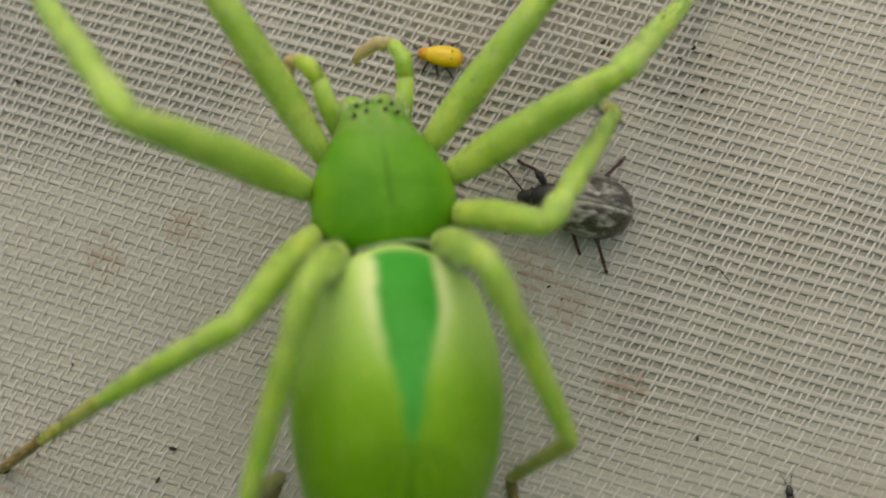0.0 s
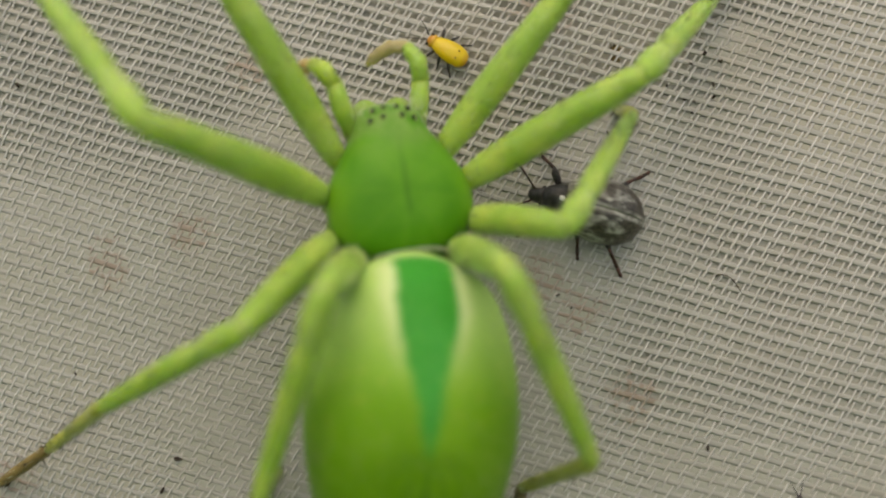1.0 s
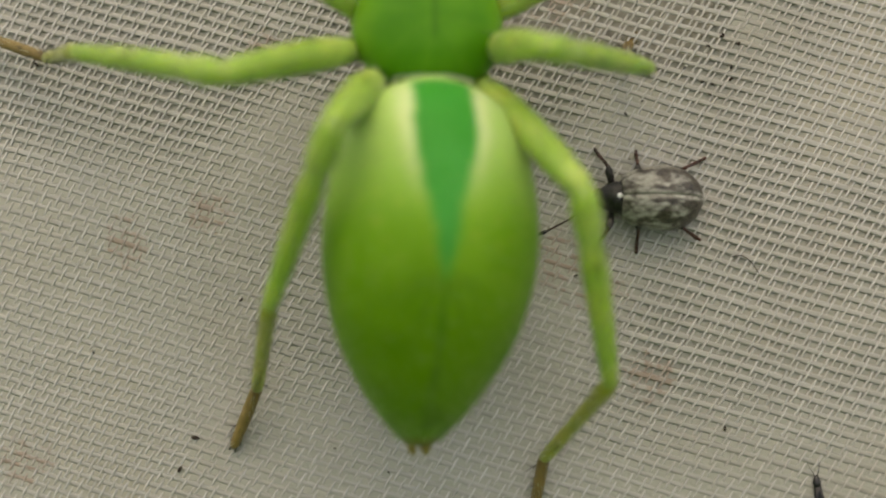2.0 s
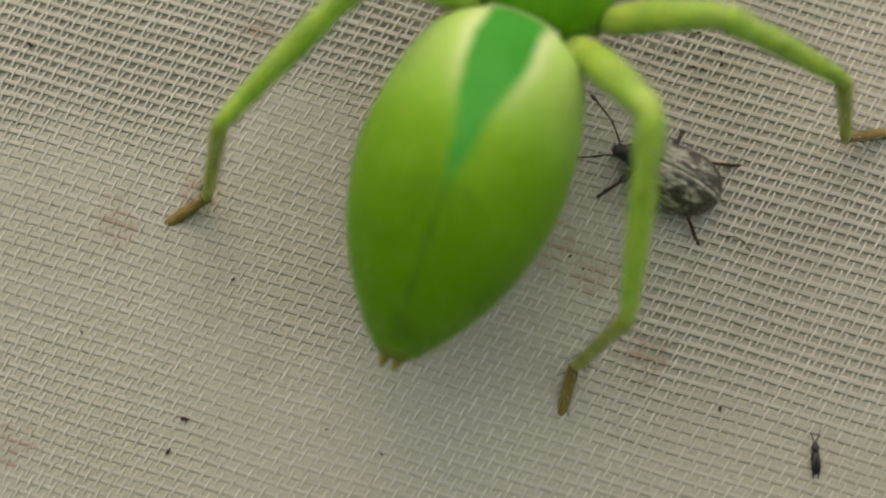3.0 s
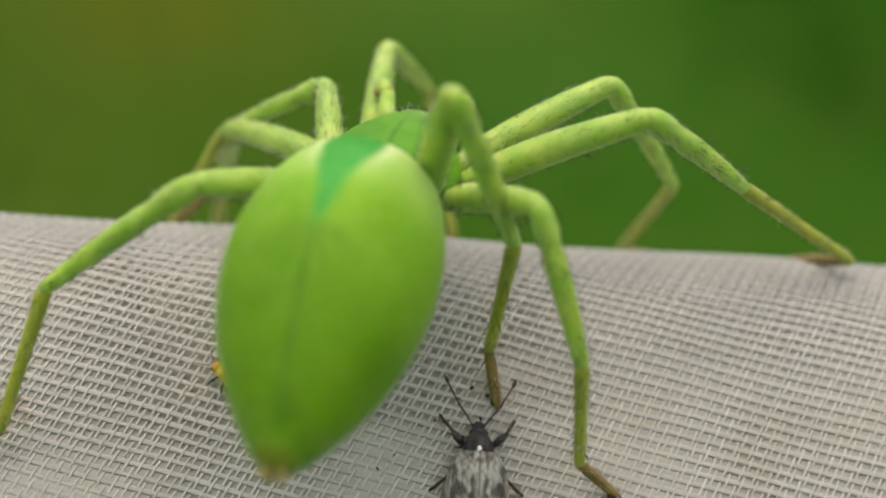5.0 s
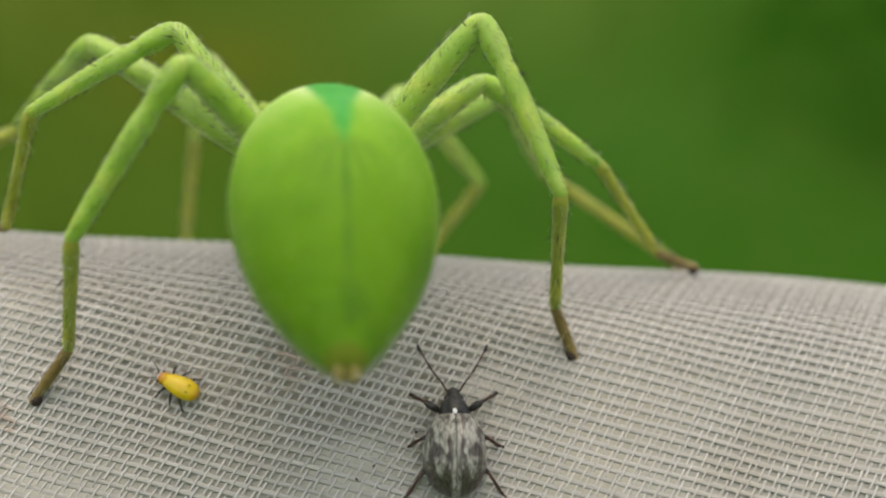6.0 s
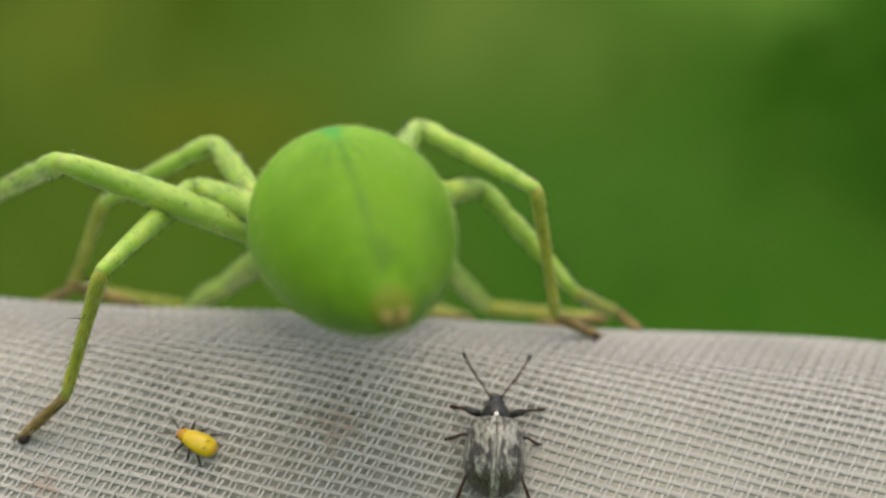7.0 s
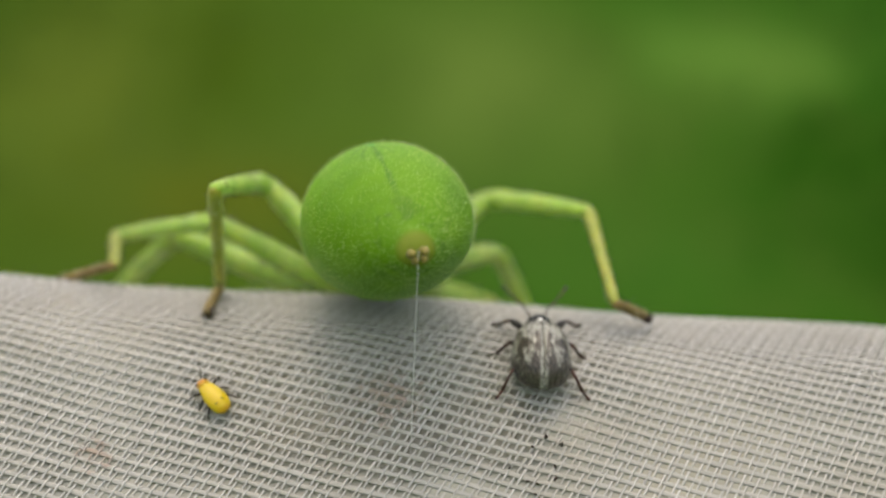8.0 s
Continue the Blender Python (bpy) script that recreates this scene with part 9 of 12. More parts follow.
    walk(metat, [
        (0, mm(6.21, 11.83, 0.80, -46.33, 0.00, 18.29)), (0.5, mm(6.18, 11.93, 1.46, -48.22, -0.00, 17.98)),
        (1, mm(6.10, 11.95, 0.62, -47.65, -0.00, 19.36)), (1.1, mm(6.31, 12.34, 0.25, -47.59, -0.00, 22.16)),
        (1.2, mm(6.65, 13.08, -0.63, -47.53, -0.00, 28.18)), (1.3, mm(6.80, 13.69, -1.78, -47.44, -0.00, 35.49)),
        (1.4, mm(6.74, 13.96, -2.68, -47.65, -0.00, 42.40)), (1.5, mm(6.62, 14.04, -3.03, -48.87, 0.00, 47.66)),
        (1.6, mm(6.48, 13.91, -3.05, -55.61, -0.00, 57.67)), (1.7, mm(6.14, 13.20, -2.81, -65.19, 0.00, 81.24)),
        (1.8, mm(5.76, 12.49, -2.21, -69.72, -0.00, 107.49)), (2, mm(6.00, 12.33, -0.18, -75.86, -0.00, 152.83)),
        (2.2, mm(6.75, 11.98, -0.28, -71.88, -0.00, 166.10)), (2.55, mm(5.82, 12.43, 0.04, -72.57, 0.00, -166.52)),
        (2.95, mm(5.22, 12.66, 0.35, -76.17, -0.00, -132.51)), (3.3, mm(4.41, 12.62, 0.64, -77.79, -0.00, -91.93)),
        (3.5, mm(5.76, 11.71, 0.89, -78.83, -0.00, -32.27)), (3.625, mm(5.97, 10.80, 1.02, -73.08, -0.00, -2.92)),
        (3.75, mm(5.50, 9.38, 1.02, -63.76, -0.00, 11.38)), (3.875, mm(4.69, 7.96, 0.90, -54.30, -0.00, 20.80)),
        (4, mm(4.27, 7.34, 0.82, -46.97, 0.00, 30.69)), (4.067, mm(4.62, 8.60, 0.83, -45.29, -0.00, 46.06)),
        (4.133, mm(4.86, 10.95, 0.42, -42.08, 0.00, 68.05)), (4.2, mm(4.92, 12.04, 0.04, -39.31, -0.00, 78.26)),
        (4.35, mm(5.47, 11.66, 0.37, -40.18, -0.00, 71.39)), (4.5, mm(5.84, 11.27, 0.72, -43.12, -0.00, 62.90)),
        (4.56, mm(5.69, 11.80, 0.93, -50.20, -0.00, 64.15)), (4.62, mm(5.11, 12.95, 1.26, -66.32, 0.00, 74.61)),
        (4.68, mm(4.23, 14.09, 1.49, -80.23, -0.00, 141.15)), (4.74, mm(3.45, 14.77, 1.58, -71.36, 0.00, -159.93)),
        (4.8, mm(3.17, 14.96, 1.60, -66.42, -0.00, -152.57)), (4.829, mm(3.49, 14.87, 1.38, -69.52, -0.00, -152.59)),
        (4.857, mm(4.21, 14.58, 0.79, -78.02, -0.00, -152.70)), (4.886, mm(5.20, 13.95, -0.09, -88.14, -0.00, 29.14)),
        (4.914, mm(6.19, 13.03, -1.01, -72.59, -0.00, 27.71)), (4.943, mm(7.02, 11.96, -1.80, -58.76, -0.00, 27.63)),
        (4.971, mm(7.52, 11.14, -2.27, -50.25, -0.00, 27.61)), (5, mm(7.71, 10.79, -2.44, -47.16, 0.00, 27.60)),
        (5.067, mm(7.68, 11.03, -2.11, -52.86, -0.00, 31.77)), (5.133, mm(7.59, 11.48, -1.48, -62.94, -0.00, 43.18)),
        (5.2, mm(7.48, 11.71, -1.04, -67.94, -0.00, 52.49)), (5.55, mm(6.61, 12.07, -0.28, -67.42, -0.00, 28.61)),
        (5.75, mm(6.80, 12.04, -0.40, -57.56, -0.00, 24.19)), (5.95, mm(7.18, 11.92, -0.67, -42.89, -0.00, 22.79)),
        (6.067, mm(7.86, 12.05, -1.31, -29.35, 0.00, 22.59)), (6.183, mm(8.55, 11.86, -2.39, -12.16, -0.00, 22.65)),
        (6.3, mm(8.74, 11.49, -2.89, -3.93, -0.00, 22.71)), (6.4, mm(8.54, 11.59, -1.87, -8.25, 0.00, 21.52)),
        (6.5, mm(8.01, 11.42, -0.92, -14.27, -0.00, 18.69)), (6.556, mm(7.77, 11.78, -0.96, -17.17, -0.00, 16.86)),
        (6.611, mm(7.37, 12.35, -0.95, -22.74, -0.00, 14.57)), (6.667, mm(6.80, 13.07, -0.85, -34.47, -0.00, 10.05)),
        (6.722, mm(6.09, 13.79, -0.68, -59.71, -0.00, -6.60)), (6.778, mm(5.29, 14.42, -0.46, -67.12, -0.00, -121.73)),
        (6.833, mm(4.51, 14.88, -0.24, -43.03, 0.00, -146.21)), (6.889, mm(3.83, 15.18, -0.07, -32.03, 0.00, -151.15)),
        (6.944, mm(3.33, 15.33, 0.04, -27.75, -0.00, -152.85)), (7, mm(3.05, 15.40, 0.08, -27.17, -0.00, -153.25)),
        (7.25, mm(2.96, 15.01, 0.99, -34.97, 0.00, -150.14)), (7.5, mm(3.16, 13.98, 2.13, -41.04, 0.00, -146.86)),
        (7.571, mm(3.08, 13.90, 2.51, -41.77, 0.00, -148.77)), (7.643, mm(2.86, 13.88, 3.24, -42.94, -0.00, -154.00)),
        (7.714, mm(2.56, 13.81, 4.16, -44.00, -0.00, -161.49)), (7.786, mm(2.22, 13.62, 5.12, -44.51, -0.00, -170.10)),
        (7.857, mm(1.89, 13.33, 5.91, -44.38, -0.00, -177.88)), (7.929, mm(1.64, 13.06, 6.44, -43.94, 0.00, 176.53)),
        (8, mm(1.55, 12.95, 6.62, -43.70, 0.00, 174.46)),
    ])
    walk(tars, [
        (0, mm(4.85, 15.95, -3.74, -39.88, -0.00, -98.70)), (0.5, mm(4.89, 15.90, -3.22, -31.64, -0.00, -100.91)),
        (1, mm(4.70, 15.93, -4.01, -31.63, -0.00, -103.19)), (1.1, mm(4.71, 16.26, -4.38, -26.60, 0.00, -107.13)),
        (1.2, mm(4.64, 16.81, -5.26, -12.02, -0.00, -115.49)), (1.3, mm(4.34, 17.15, -6.40, 7.69, -0.00, -125.18)),
        (1.4, mm(3.89, 17.08, -7.32, 22.35, -0.00, -132.84)), (1.5, mm(3.57, 16.82, -7.75, 27.45, -0.00, -135.87)),
        (1.6, mm(3.48, 15.81, -8.22, 22.70, -0.00, -131.49)), (1.7, mm(3.54, 13.60, -8.50, 12.41, -0.00, -123.12)),
        (1.8, mm(3.69, 11.84, -8.09, 3.84, -0.00, -116.73)), (2, mm(5.30, 10.96, -6.26, -4.59, 0.00, -109.55)),
        (2.2, mm(6.28, 10.09, -6.25, -16.45, -0.00, -105.65)), (2.55, mm(6.26, 10.60, -5.94, -21.08, -0.00, -92.67)),
        (2.95, mm(6.33, 11.65, -5.74, -22.26, -0.00, -79.23)), (3.3, mm(5.74, 12.57, -5.49, -22.93, -0.00, -66.69)),
        (3.5, mm(6.41, 12.74, -5.26, -28.86, 0.00, -57.94)), (3.625, mm(6.07, 12.62, -4.98, -30.22, -0.00, -43.82)),
        (3.75, mm(4.95, 12.10, -4.60, -29.16, -0.00, -21.09)), (3.875, mm(3.39, 11.38, -4.20, -24.77, -0.00, -2.18)),
        (4, mm(2.09, 11.02, -3.76, -21.38, -0.00, 4.71)), (4.067, mm(1.44, 11.66, -3.63, -20.15, -0.00, 0.16)),
        (4.133, mm(0.54, 12.69, -3.78, -18.61, 0.00, -8.07)), (4.2, mm(0.16, 13.03, -3.93, -17.72, -0.00, -12.47)),
        (4.35, mm(0.93, 13.19, -3.68, -21.45, -0.00, -2.47)), (4.5, mm(1.77, 13.36, -3.57, -28.50, 0.00, 8.31)),
        (4.56, mm(2.07, 13.55, -3.89, -34.03, -0.00, 7.82)), (4.62, mm(2.68, 13.62, -4.48, -43.12, -0.00, 5.75)),
        (4.68, mm(3.56, 13.26, -4.69, -53.77, -0.00, 1.22)), (4.74, mm(4.14, 12.88, -4.37, -63.87, 0.00, -8.08)),
        (4.8, mm(4.33, 12.74, -4.15, -71.29, 0.00, -27.31)), (4.829, mm(4.50, 12.93, -4.50, -71.98, 0.00, -48.98)),
        (4.857, mm(4.80, 13.42, -5.35, -65.60, -0.00, -78.67)), (4.886, mm(5.11, 14.13, -6.36, -47.81, -0.00, -99.55)),
        (4.914, mm(5.32, 14.69, -6.99, -24.52, 0.00, -109.63)), (4.943, mm(5.51, 14.84, -7.16, -5.34, 0.00, -114.70)),
        (4.971, mm(5.66, 14.69, -7.10, 4.76, -0.00, -116.85)), (5, mm(5.73, 14.57, -7.04, 8.00, 0.00, -117.16)),
        (5.067, mm(5.69, 14.25, -7.11, 2.58, -0.00, -110.03)), (5.133, mm(5.64, 13.56, -7.07, -8.01, -0.00, -97.13)),
        (5.2, mm(5.61, 13.15, -6.85, -14.81, -0.00, -88.38)), (5.55, mm(5.46, 14.19, -6.08, -21.83, -0.00, -79.04)),
        (5.75, mm(5.42, 15.11, -5.69, -19.13, -0.00, -89.32)), (5.95, mm(5.40, 16.15, -4.94, -14.73, -0.00, -107.17)),
        (6.067, mm(5.76, 17.10, -4.38, -14.02, 0.00, -118.92)), (6.183, mm(6.19, 17.52, -3.71, -13.69, -0.00, -133.95)),
        (6.3, mm(6.32, 17.26, -3.32, -13.39, -0.00, -146.55)), (6.4, mm(6.27, 17.37, -2.77, -13.49, -0.00, -153.51)),
        (6.5, mm(6.06, 17.18, -2.47, -13.97, -0.00, -160.55)), (6.556, mm(6.03, 17.51, -2.82, -13.86, 0.00, -166.59)),
        (6.611, mm(5.91, 17.95, -3.37, -12.71, -0.00, -175.39)), (6.667, mm(5.90, 18.16, -4.40, -10.21, -0.00, 172.64)),
        (6.722, mm(6.46, 16.93, -6.10, -6.46, -0.00, 158.71)), (6.778, mm(7.36, 13.14, -6.24, -2.03, -0.00, 144.30)),
        (6.833, mm(7.06, 11.07, -4.52, 1.88, -0.00, 131.95)), (6.889, mm(6.40, 10.52, -3.39, 4.76, -0.00, 122.20)),
        (6.944, mm(5.87, 10.39, -2.88, 6.45, 0.00, 115.35)), (7, mm(5.56, 10.42, -2.78, 7.07, -0.00, 110.80)),
        (7.25, mm(5.52, 10.55, -2.60, 6.45, -0.00, 92.70)), (7.5, mm(5.74, 10.02, -1.99, 4.32, -0.00, 82.47)),
        (7.571, mm(5.50, 9.90, -1.67, 2.43, -0.00, 85.48)), (7.643, mm(4.88, 9.76, -1.03, -2.46, -0.00, 95.56)),
        (7.714, mm(4.00, 9.53, -0.19, -11.21, -0.00, 115.66)), (7.786, mm(2.99, 9.21, 0.73, -20.37, 0.00, 144.65)),
        (7.857, mm(2.06, 8.85, 1.53, -23.85, 0.00, 167.69)), (7.929, mm(1.37, 8.55, 2.09, -24.26, -0.00, 179.75)),
        (8, mm(1.11, 8.43, 2.29, -24.19, -0.00, -176.65)),
    ])
    femur, tibia, metat, tars = LEG_PARTS["R2"]
    walk(femur, [
        (0, mm(1.75, 2.10, -0.40, 46.22, 0.00, -82.28)), (0.5, mm(1.75, 2.10, -0.40, 48.89, -0.00, -81.84)),
        (1, mm(1.75, 2.10, -0.40, 42.48, 0.00, -79.21)), (1.1, mm(1.75, 2.10, -0.40, 38.97, -0.00, -75.53)),
        (1.2, mm(1.75, 2.10, -0.40, 32.58, -0.00, -68.79)), (1.3, mm(1.75, 2.10, -0.40, 25.02, 0.00, -61.98)),
        (1.4, mm(1.75, 2.10, -0.40, 18.84, 0.00, -57.12)), (1.5, mm(1.75, 2.10, -0.40, 16.32, -0.00, -55.36)),
        (1.6, mm(1.75, 2.10, -0.40, 17.88, 0.00, -56.62)), (1.7, mm(1.75, 2.10, -0.40, 21.49, -0.00, -59.26)),
        (1.8, mm(1.75, 2.10, -0.40, 25.29, -0.00, -61.84)), (2, mm(1.75, 2.10, -0.40, 33.64, 0.00, -64.27)),
        (2.2, mm(1.75, 2.10, -0.40, 28.31, -0.00, -68.13)), (2.55, mm(1.75, 2.10, -0.40, 32.42, 0.00, -63.93)),
        (2.95, mm(1.75, 2.10, -0.40, 34.55, -0.00, -62.62)), (3.3, mm(1.75, 2.10, -0.40, 38.00, -0.00, -59.35)),
        (3.5, mm(1.75, 2.10, -0.40, 30.96, -0.00, -67.97)), (3.667, mm(1.75, 2.10, -0.40, 33.40, -0.00, -73.97)),
        (3.833, mm(1.75, 2.10, -0.40, 36.84, -0.00, -80.68)), (4, mm(1.75, 2.10, -0.40, 38.49, -0.00, -83.95)),
        (4.1, mm(1.75, 2.10, -0.40, 30.95, -0.00, -77.55)), (4.2, mm(1.75, 2.10, -0.40, 21.92, -0.00, -71.29)),
        (4.35, mm(1.75, 2.10, -0.40, 18.80, 0.00, -69.29)), (4.5, mm(1.75, 2.10, -0.40, 17.52, -0.00, -68.51)),
        (4.6, mm(1.75, 2.10, -0.40, 22.29, -0.00, -70.09)), (4.7, mm(1.75, 2.10, -0.40, 31.25, -0.00, -73.88)),
        (4.8, mm(1.75, 2.10, -0.40, 36.12, -0.00, -77.81)), (4.85, mm(1.75, 2.10, -0.40, 34.97, -0.00, -79.36)),
        (4.9, mm(1.75, 2.10, -0.40, 32.26, -0.00, -80.90)), (4.95, mm(1.75, 2.10, -0.40, 29.51, -0.00, -82.18)),
        (5, mm(1.75, 2.10, -0.40, 28.29, -0.00, -83.05)), (5.033, mm(1.75, 2.10, -0.40, 28.34, -0.00, -83.49)),
        (5.067, mm(1.75, 2.10, -0.40, 28.45, -0.00, -83.93)), (5.1, mm(1.75, 2.10, -0.40, 28.61, -0.00, -84.32)),
        (5.133, mm(1.75, 2.10, -0.40, 28.79, -0.00, -84.64)), (5.167, mm(1.75, 2.10, -0.40, 29.00, 0.00, -84.86)),
        (5.2, mm(1.75, 2.10, -0.40, 29.21, -0.00, -84.93)), (5.375, mm(1.75, 2.10, -0.40, 32.10, -0.00, -77.64)),
        (5.55, mm(1.75, 2.10, -0.40, 33.68, -0.00, -68.01)), (5.75, mm(1.75, 2.10, -0.40, 32.16, -0.00, -65.23)),
        (5.95, mm(1.75, 2.10, -0.40, 29.05, -0.00, -62.51)), (6.067, mm(1.75, 2.10, -0.40, 19.24, -0.00, -57.59)),
        (6.183, mm(1.75, 2.10, -0.40, 2.68, -0.00, -51.16)), (6.3, mm(1.75, 2.10, -0.40, -5.70, 0.00, -47.18)),
        (6.35, mm(1.75, 2.10, -0.40, -5.21, -0.00, -46.60)), (6.4, mm(1.75, 2.10, -0.40, -4.15, 0.00, -46.19)),
        (6.45, mm(1.75, 2.10, -0.40, -3.10, 0.00, -45.76)), (6.5, mm(1.75, 2.10, -0.40, -2.62, -0.00, -45.14)),
        (6.583, mm(1.75, 2.10, -0.40, -2.83, 0.00, -42.95)), (6.667, mm(1.75, 2.10, -0.40, -3.38, -0.00, -39.38)),
        (6.75, mm(1.75, 2.10, -0.40, -4.07, -0.00, -35.20)), (6.833, mm(1.75, 2.10, -0.40, -4.75, 0.00, -31.16)),
        (6.917, mm(1.75, 2.10, -0.40, -5.26, -0.00, -27.99)), (7, mm(1.75, 2.10, -0.40, -5.45, -0.00, -26.52)),
        (7.071, mm(1.75, 2.10, -0.40, -5.30, -0.00, -26.21)), (7.143, mm(1.75, 2.10, -0.40, -4.87, 0.00, -25.99)),
        (7.214, mm(1.75, 2.10, -0.40, -4.21, -0.00, -25.83)), (7.286, mm(1.75, 2.10, -0.40, -3.32, -0.00, -25.70)),
        (7.357, mm(1.75, 2.10, -0.40, -2.28, -0.00, -25.56)), (7.429, mm(1.75, 2.10, -0.40, -1.07, -0.00, -25.40)),
        (7.5, mm(1.75, 2.10, -0.40, 0.23, -0.00, -25.17)), (7.562, mm(1.75, 2.10, -0.40, 2.42, -0.00, -24.47)),
        (7.625, mm(1.75, 2.10, -0.40, 6.37, -0.00, -22.90)), (7.688, mm(1.75, 2.10, -0.40, 11.56, -0.00, -20.70)),
        (7.75, mm(1.75, 2.10, -0.40, 17.21, 0.00, -18.12)), (7.812, mm(1.75, 2.10, -0.40, 22.68, -0.00, -15.43)),
        (7.875, mm(1.75, 2.10, -0.40, 27.30, -0.00, -12.93)), (7.938, mm(1.75, 2.10, -0.40, 30.40, -0.00, -11.11)),
        (8, mm(1.75, 2.10, -0.40, 31.52, -0.00, -10.42)),
    ])
    walk(tibia, [
        (0, mm(6.11, 2.69, 4.19, -23.44, -0.00, -46.11)), (0.5, mm(5.89, 2.69, 4.39, -20.66, -0.00, -47.97)),
        (1, mm(6.36, 2.98, 3.90, -22.10, -0.00, -48.73)), (1.1, mm(6.54, 3.34, 3.60, -20.01, -0.00, -50.68)),
        (1.2, mm(6.75, 4.04, 3.03, -14.74, 0.00, -54.83)), (1.3, mm(6.84, 4.81, 2.29, -8.24, -0.00, -59.51)),
        (1.4, mm(6.81, 5.37, 1.65, -2.85, 0.00, -63.21)), (1.5, mm(6.77, 5.57, 1.39, -0.65, -0.00, -64.69)),
        (1.6, mm(6.81, 5.43, 1.55, -6.92, -0.00, -63.48)), (1.7, mm(6.84, 5.13, 1.93, -18.87, -0.00, -60.88)),
        (1.8, mm(6.82, 4.82, 2.32, -25.05, -0.00, -58.92)), (2, mm(6.52, 4.40, 3.12, -17.30, -0.00, -58.41)),
        (2.2, mm(6.95, 4.19, 2.62, -19.06, 0.00, -61.71)), (2.55, mm(6.57, 4.46, 3.01, -19.92, -0.00, -56.69)),
        (2.95, mm(6.40, 4.51, 3.21, -19.80, -0.00, -53.35)), (3.3, mm(6.06, 4.66, 3.52, -23.09, -0.00, -50.44)),
        (3.5, mm(6.81, 4.15, 2.87, -26.97, -0.00, -51.67)), (3.667, mm(6.85, 3.57, 3.10, -32.86, -0.00, -39.84)),
        (3.833, mm(6.77, 2.92, 3.41, -37.56, -0.00, -13.56)), (4, mm(6.70, 2.62, 3.56, -36.65, 0.00, 0.41)),
        (4.1, mm(7.08, 3.28, 2.87, -34.95, -0.00, -3.45)), (4.2, mm(7.34, 3.99, 1.98, -32.45, -0.00, -10.60)),
        (4.35, mm(7.38, 4.23, 1.65, -29.42, -0.00, -27.35)), (4.5, mm(7.40, 4.32, 1.52, -25.52, -0.00, -38.57)),
        (4.6, mm(7.28, 4.11, 2.01, -22.14, -0.00, -35.22)), (4.7, mm(6.98, 3.61, 2.90, -17.99, -0.00, -29.24)),
        (4.8, mm(6.77, 3.19, 3.35, -15.94, -0.00, -26.19)), (4.85, mm(6.87, 3.06, 3.25, -18.52, -0.00, -27.36)),
        (4.9, mm(7.06, 2.95, 3.00, -24.24, 0.00, -30.36)), (4.95, mm(7.24, 2.85, 2.73, -29.98, -0.00, -34.26)),
        (5, mm(7.31, 2.78, 2.62, -32.77, -0.00, -37.78)), (5.033, mm(7.31, 2.73, 2.62, -33.00, 0.00, -39.75)),
        (5.067, mm(7.31, 2.69, 2.63, -33.14, -0.00, -41.95)), (5.1, mm(7.31, 2.65, 2.65, -33.19, -0.00, -44.04)),
        (5.133, mm(7.30, 2.62, 2.66, -33.15, -0.00, -45.89)), (5.167, mm(7.29, 2.60, 2.68, -33.04, 0.00, -47.35)),
        (5.2, mm(7.28, 2.59, 2.71, -32.90, -0.00, -48.13)), (5.375, mm(7.01, 3.25, 2.98, -30.79, -0.00, -49.99)),
        (5.55, mm(6.66, 4.08, 3.13, -29.06, -0.00, -50.74)), (5.75, mm(6.64, 4.36, 2.99, -30.06, 0.00, -45.65)),
        (5.95, mm(6.68, 4.67, 2.69, -30.71, -0.00, -36.04)), (6.067, mm(6.82, 5.32, 1.70, -27.20, 0.00, -29.04)),
        (6.183, mm(6.70, 6.09, -0.10, -20.53, -0.00, -21.96)), (6.3, mm(6.39, 6.40, -1.03, -16.29, 0.00, -18.85)),
        (6.35, mm(6.35, 6.45, -0.98, -15.98, -0.00, -21.15)), (6.4, mm(6.33, 6.49, -0.86, -15.78, 0.00, -26.23)),
        (6.45, mm(6.30, 6.53, -0.74, -15.49, -0.00, -31.30)), (6.5, mm(6.26, 6.58, -0.69, -15.15, 0.00, -33.57)),
        (6.583, mm(6.08, 6.75, -0.71, -14.43, -0.00, -32.85)), (6.667, mm(5.78, 7.01, -0.77, -13.45, -0.00, -31.03)),
        (6.75, mm(5.41, 7.29, -0.85, -12.40, -0.00, -28.71)), (6.833, mm(5.03, 7.53, -0.93, -11.41, -0.00, -26.40)),
        (6.917, mm(4.72, 7.69, -0.98, -10.68, -0.00, -24.63)), (7, mm(4.58, 7.77, -1.00, -10.40, -0.00, -23.94)),
        (7.071, mm(4.55, 7.78, -0.99, -11.87, 0.00, -26.94)), (7.143, mm(4.53, 7.80, -0.94, -16.55, -0.00, -37.23)),
        (7.214, mm(4.51, 7.81, -0.87, -23.96, -0.00, -58.66)), (7.286, mm(4.50, 7.82, -0.77, -28.62, -0.00, -90.41)),
        (7.357, mm(4.49, 7.83, -0.65, -27.17, -0.00, -114.60)), (7.429, mm(4.48, 7.85, -0.52, -24.83, -0.00, -126.58)),
        (7.5, mm(4.46, 7.86, -0.37, -23.95, -0.00, -130.07)), (7.562, mm(4.38, 7.89, -0.13, -23.43, -0.00, -127.39)),
        (7.625, mm(4.21, 7.92, 0.31, -21.46, -0.00, -118.81)), (7.688, mm(3.95, 7.93, 0.87, -16.43, 0.00, -102.81)),
        (7.75, mm(3.64, 7.88, 1.48, -6.99, 0.00, -80.54)), (7.812, mm(3.31, 7.76, 2.05, 3.45, -0.00, -59.20)),
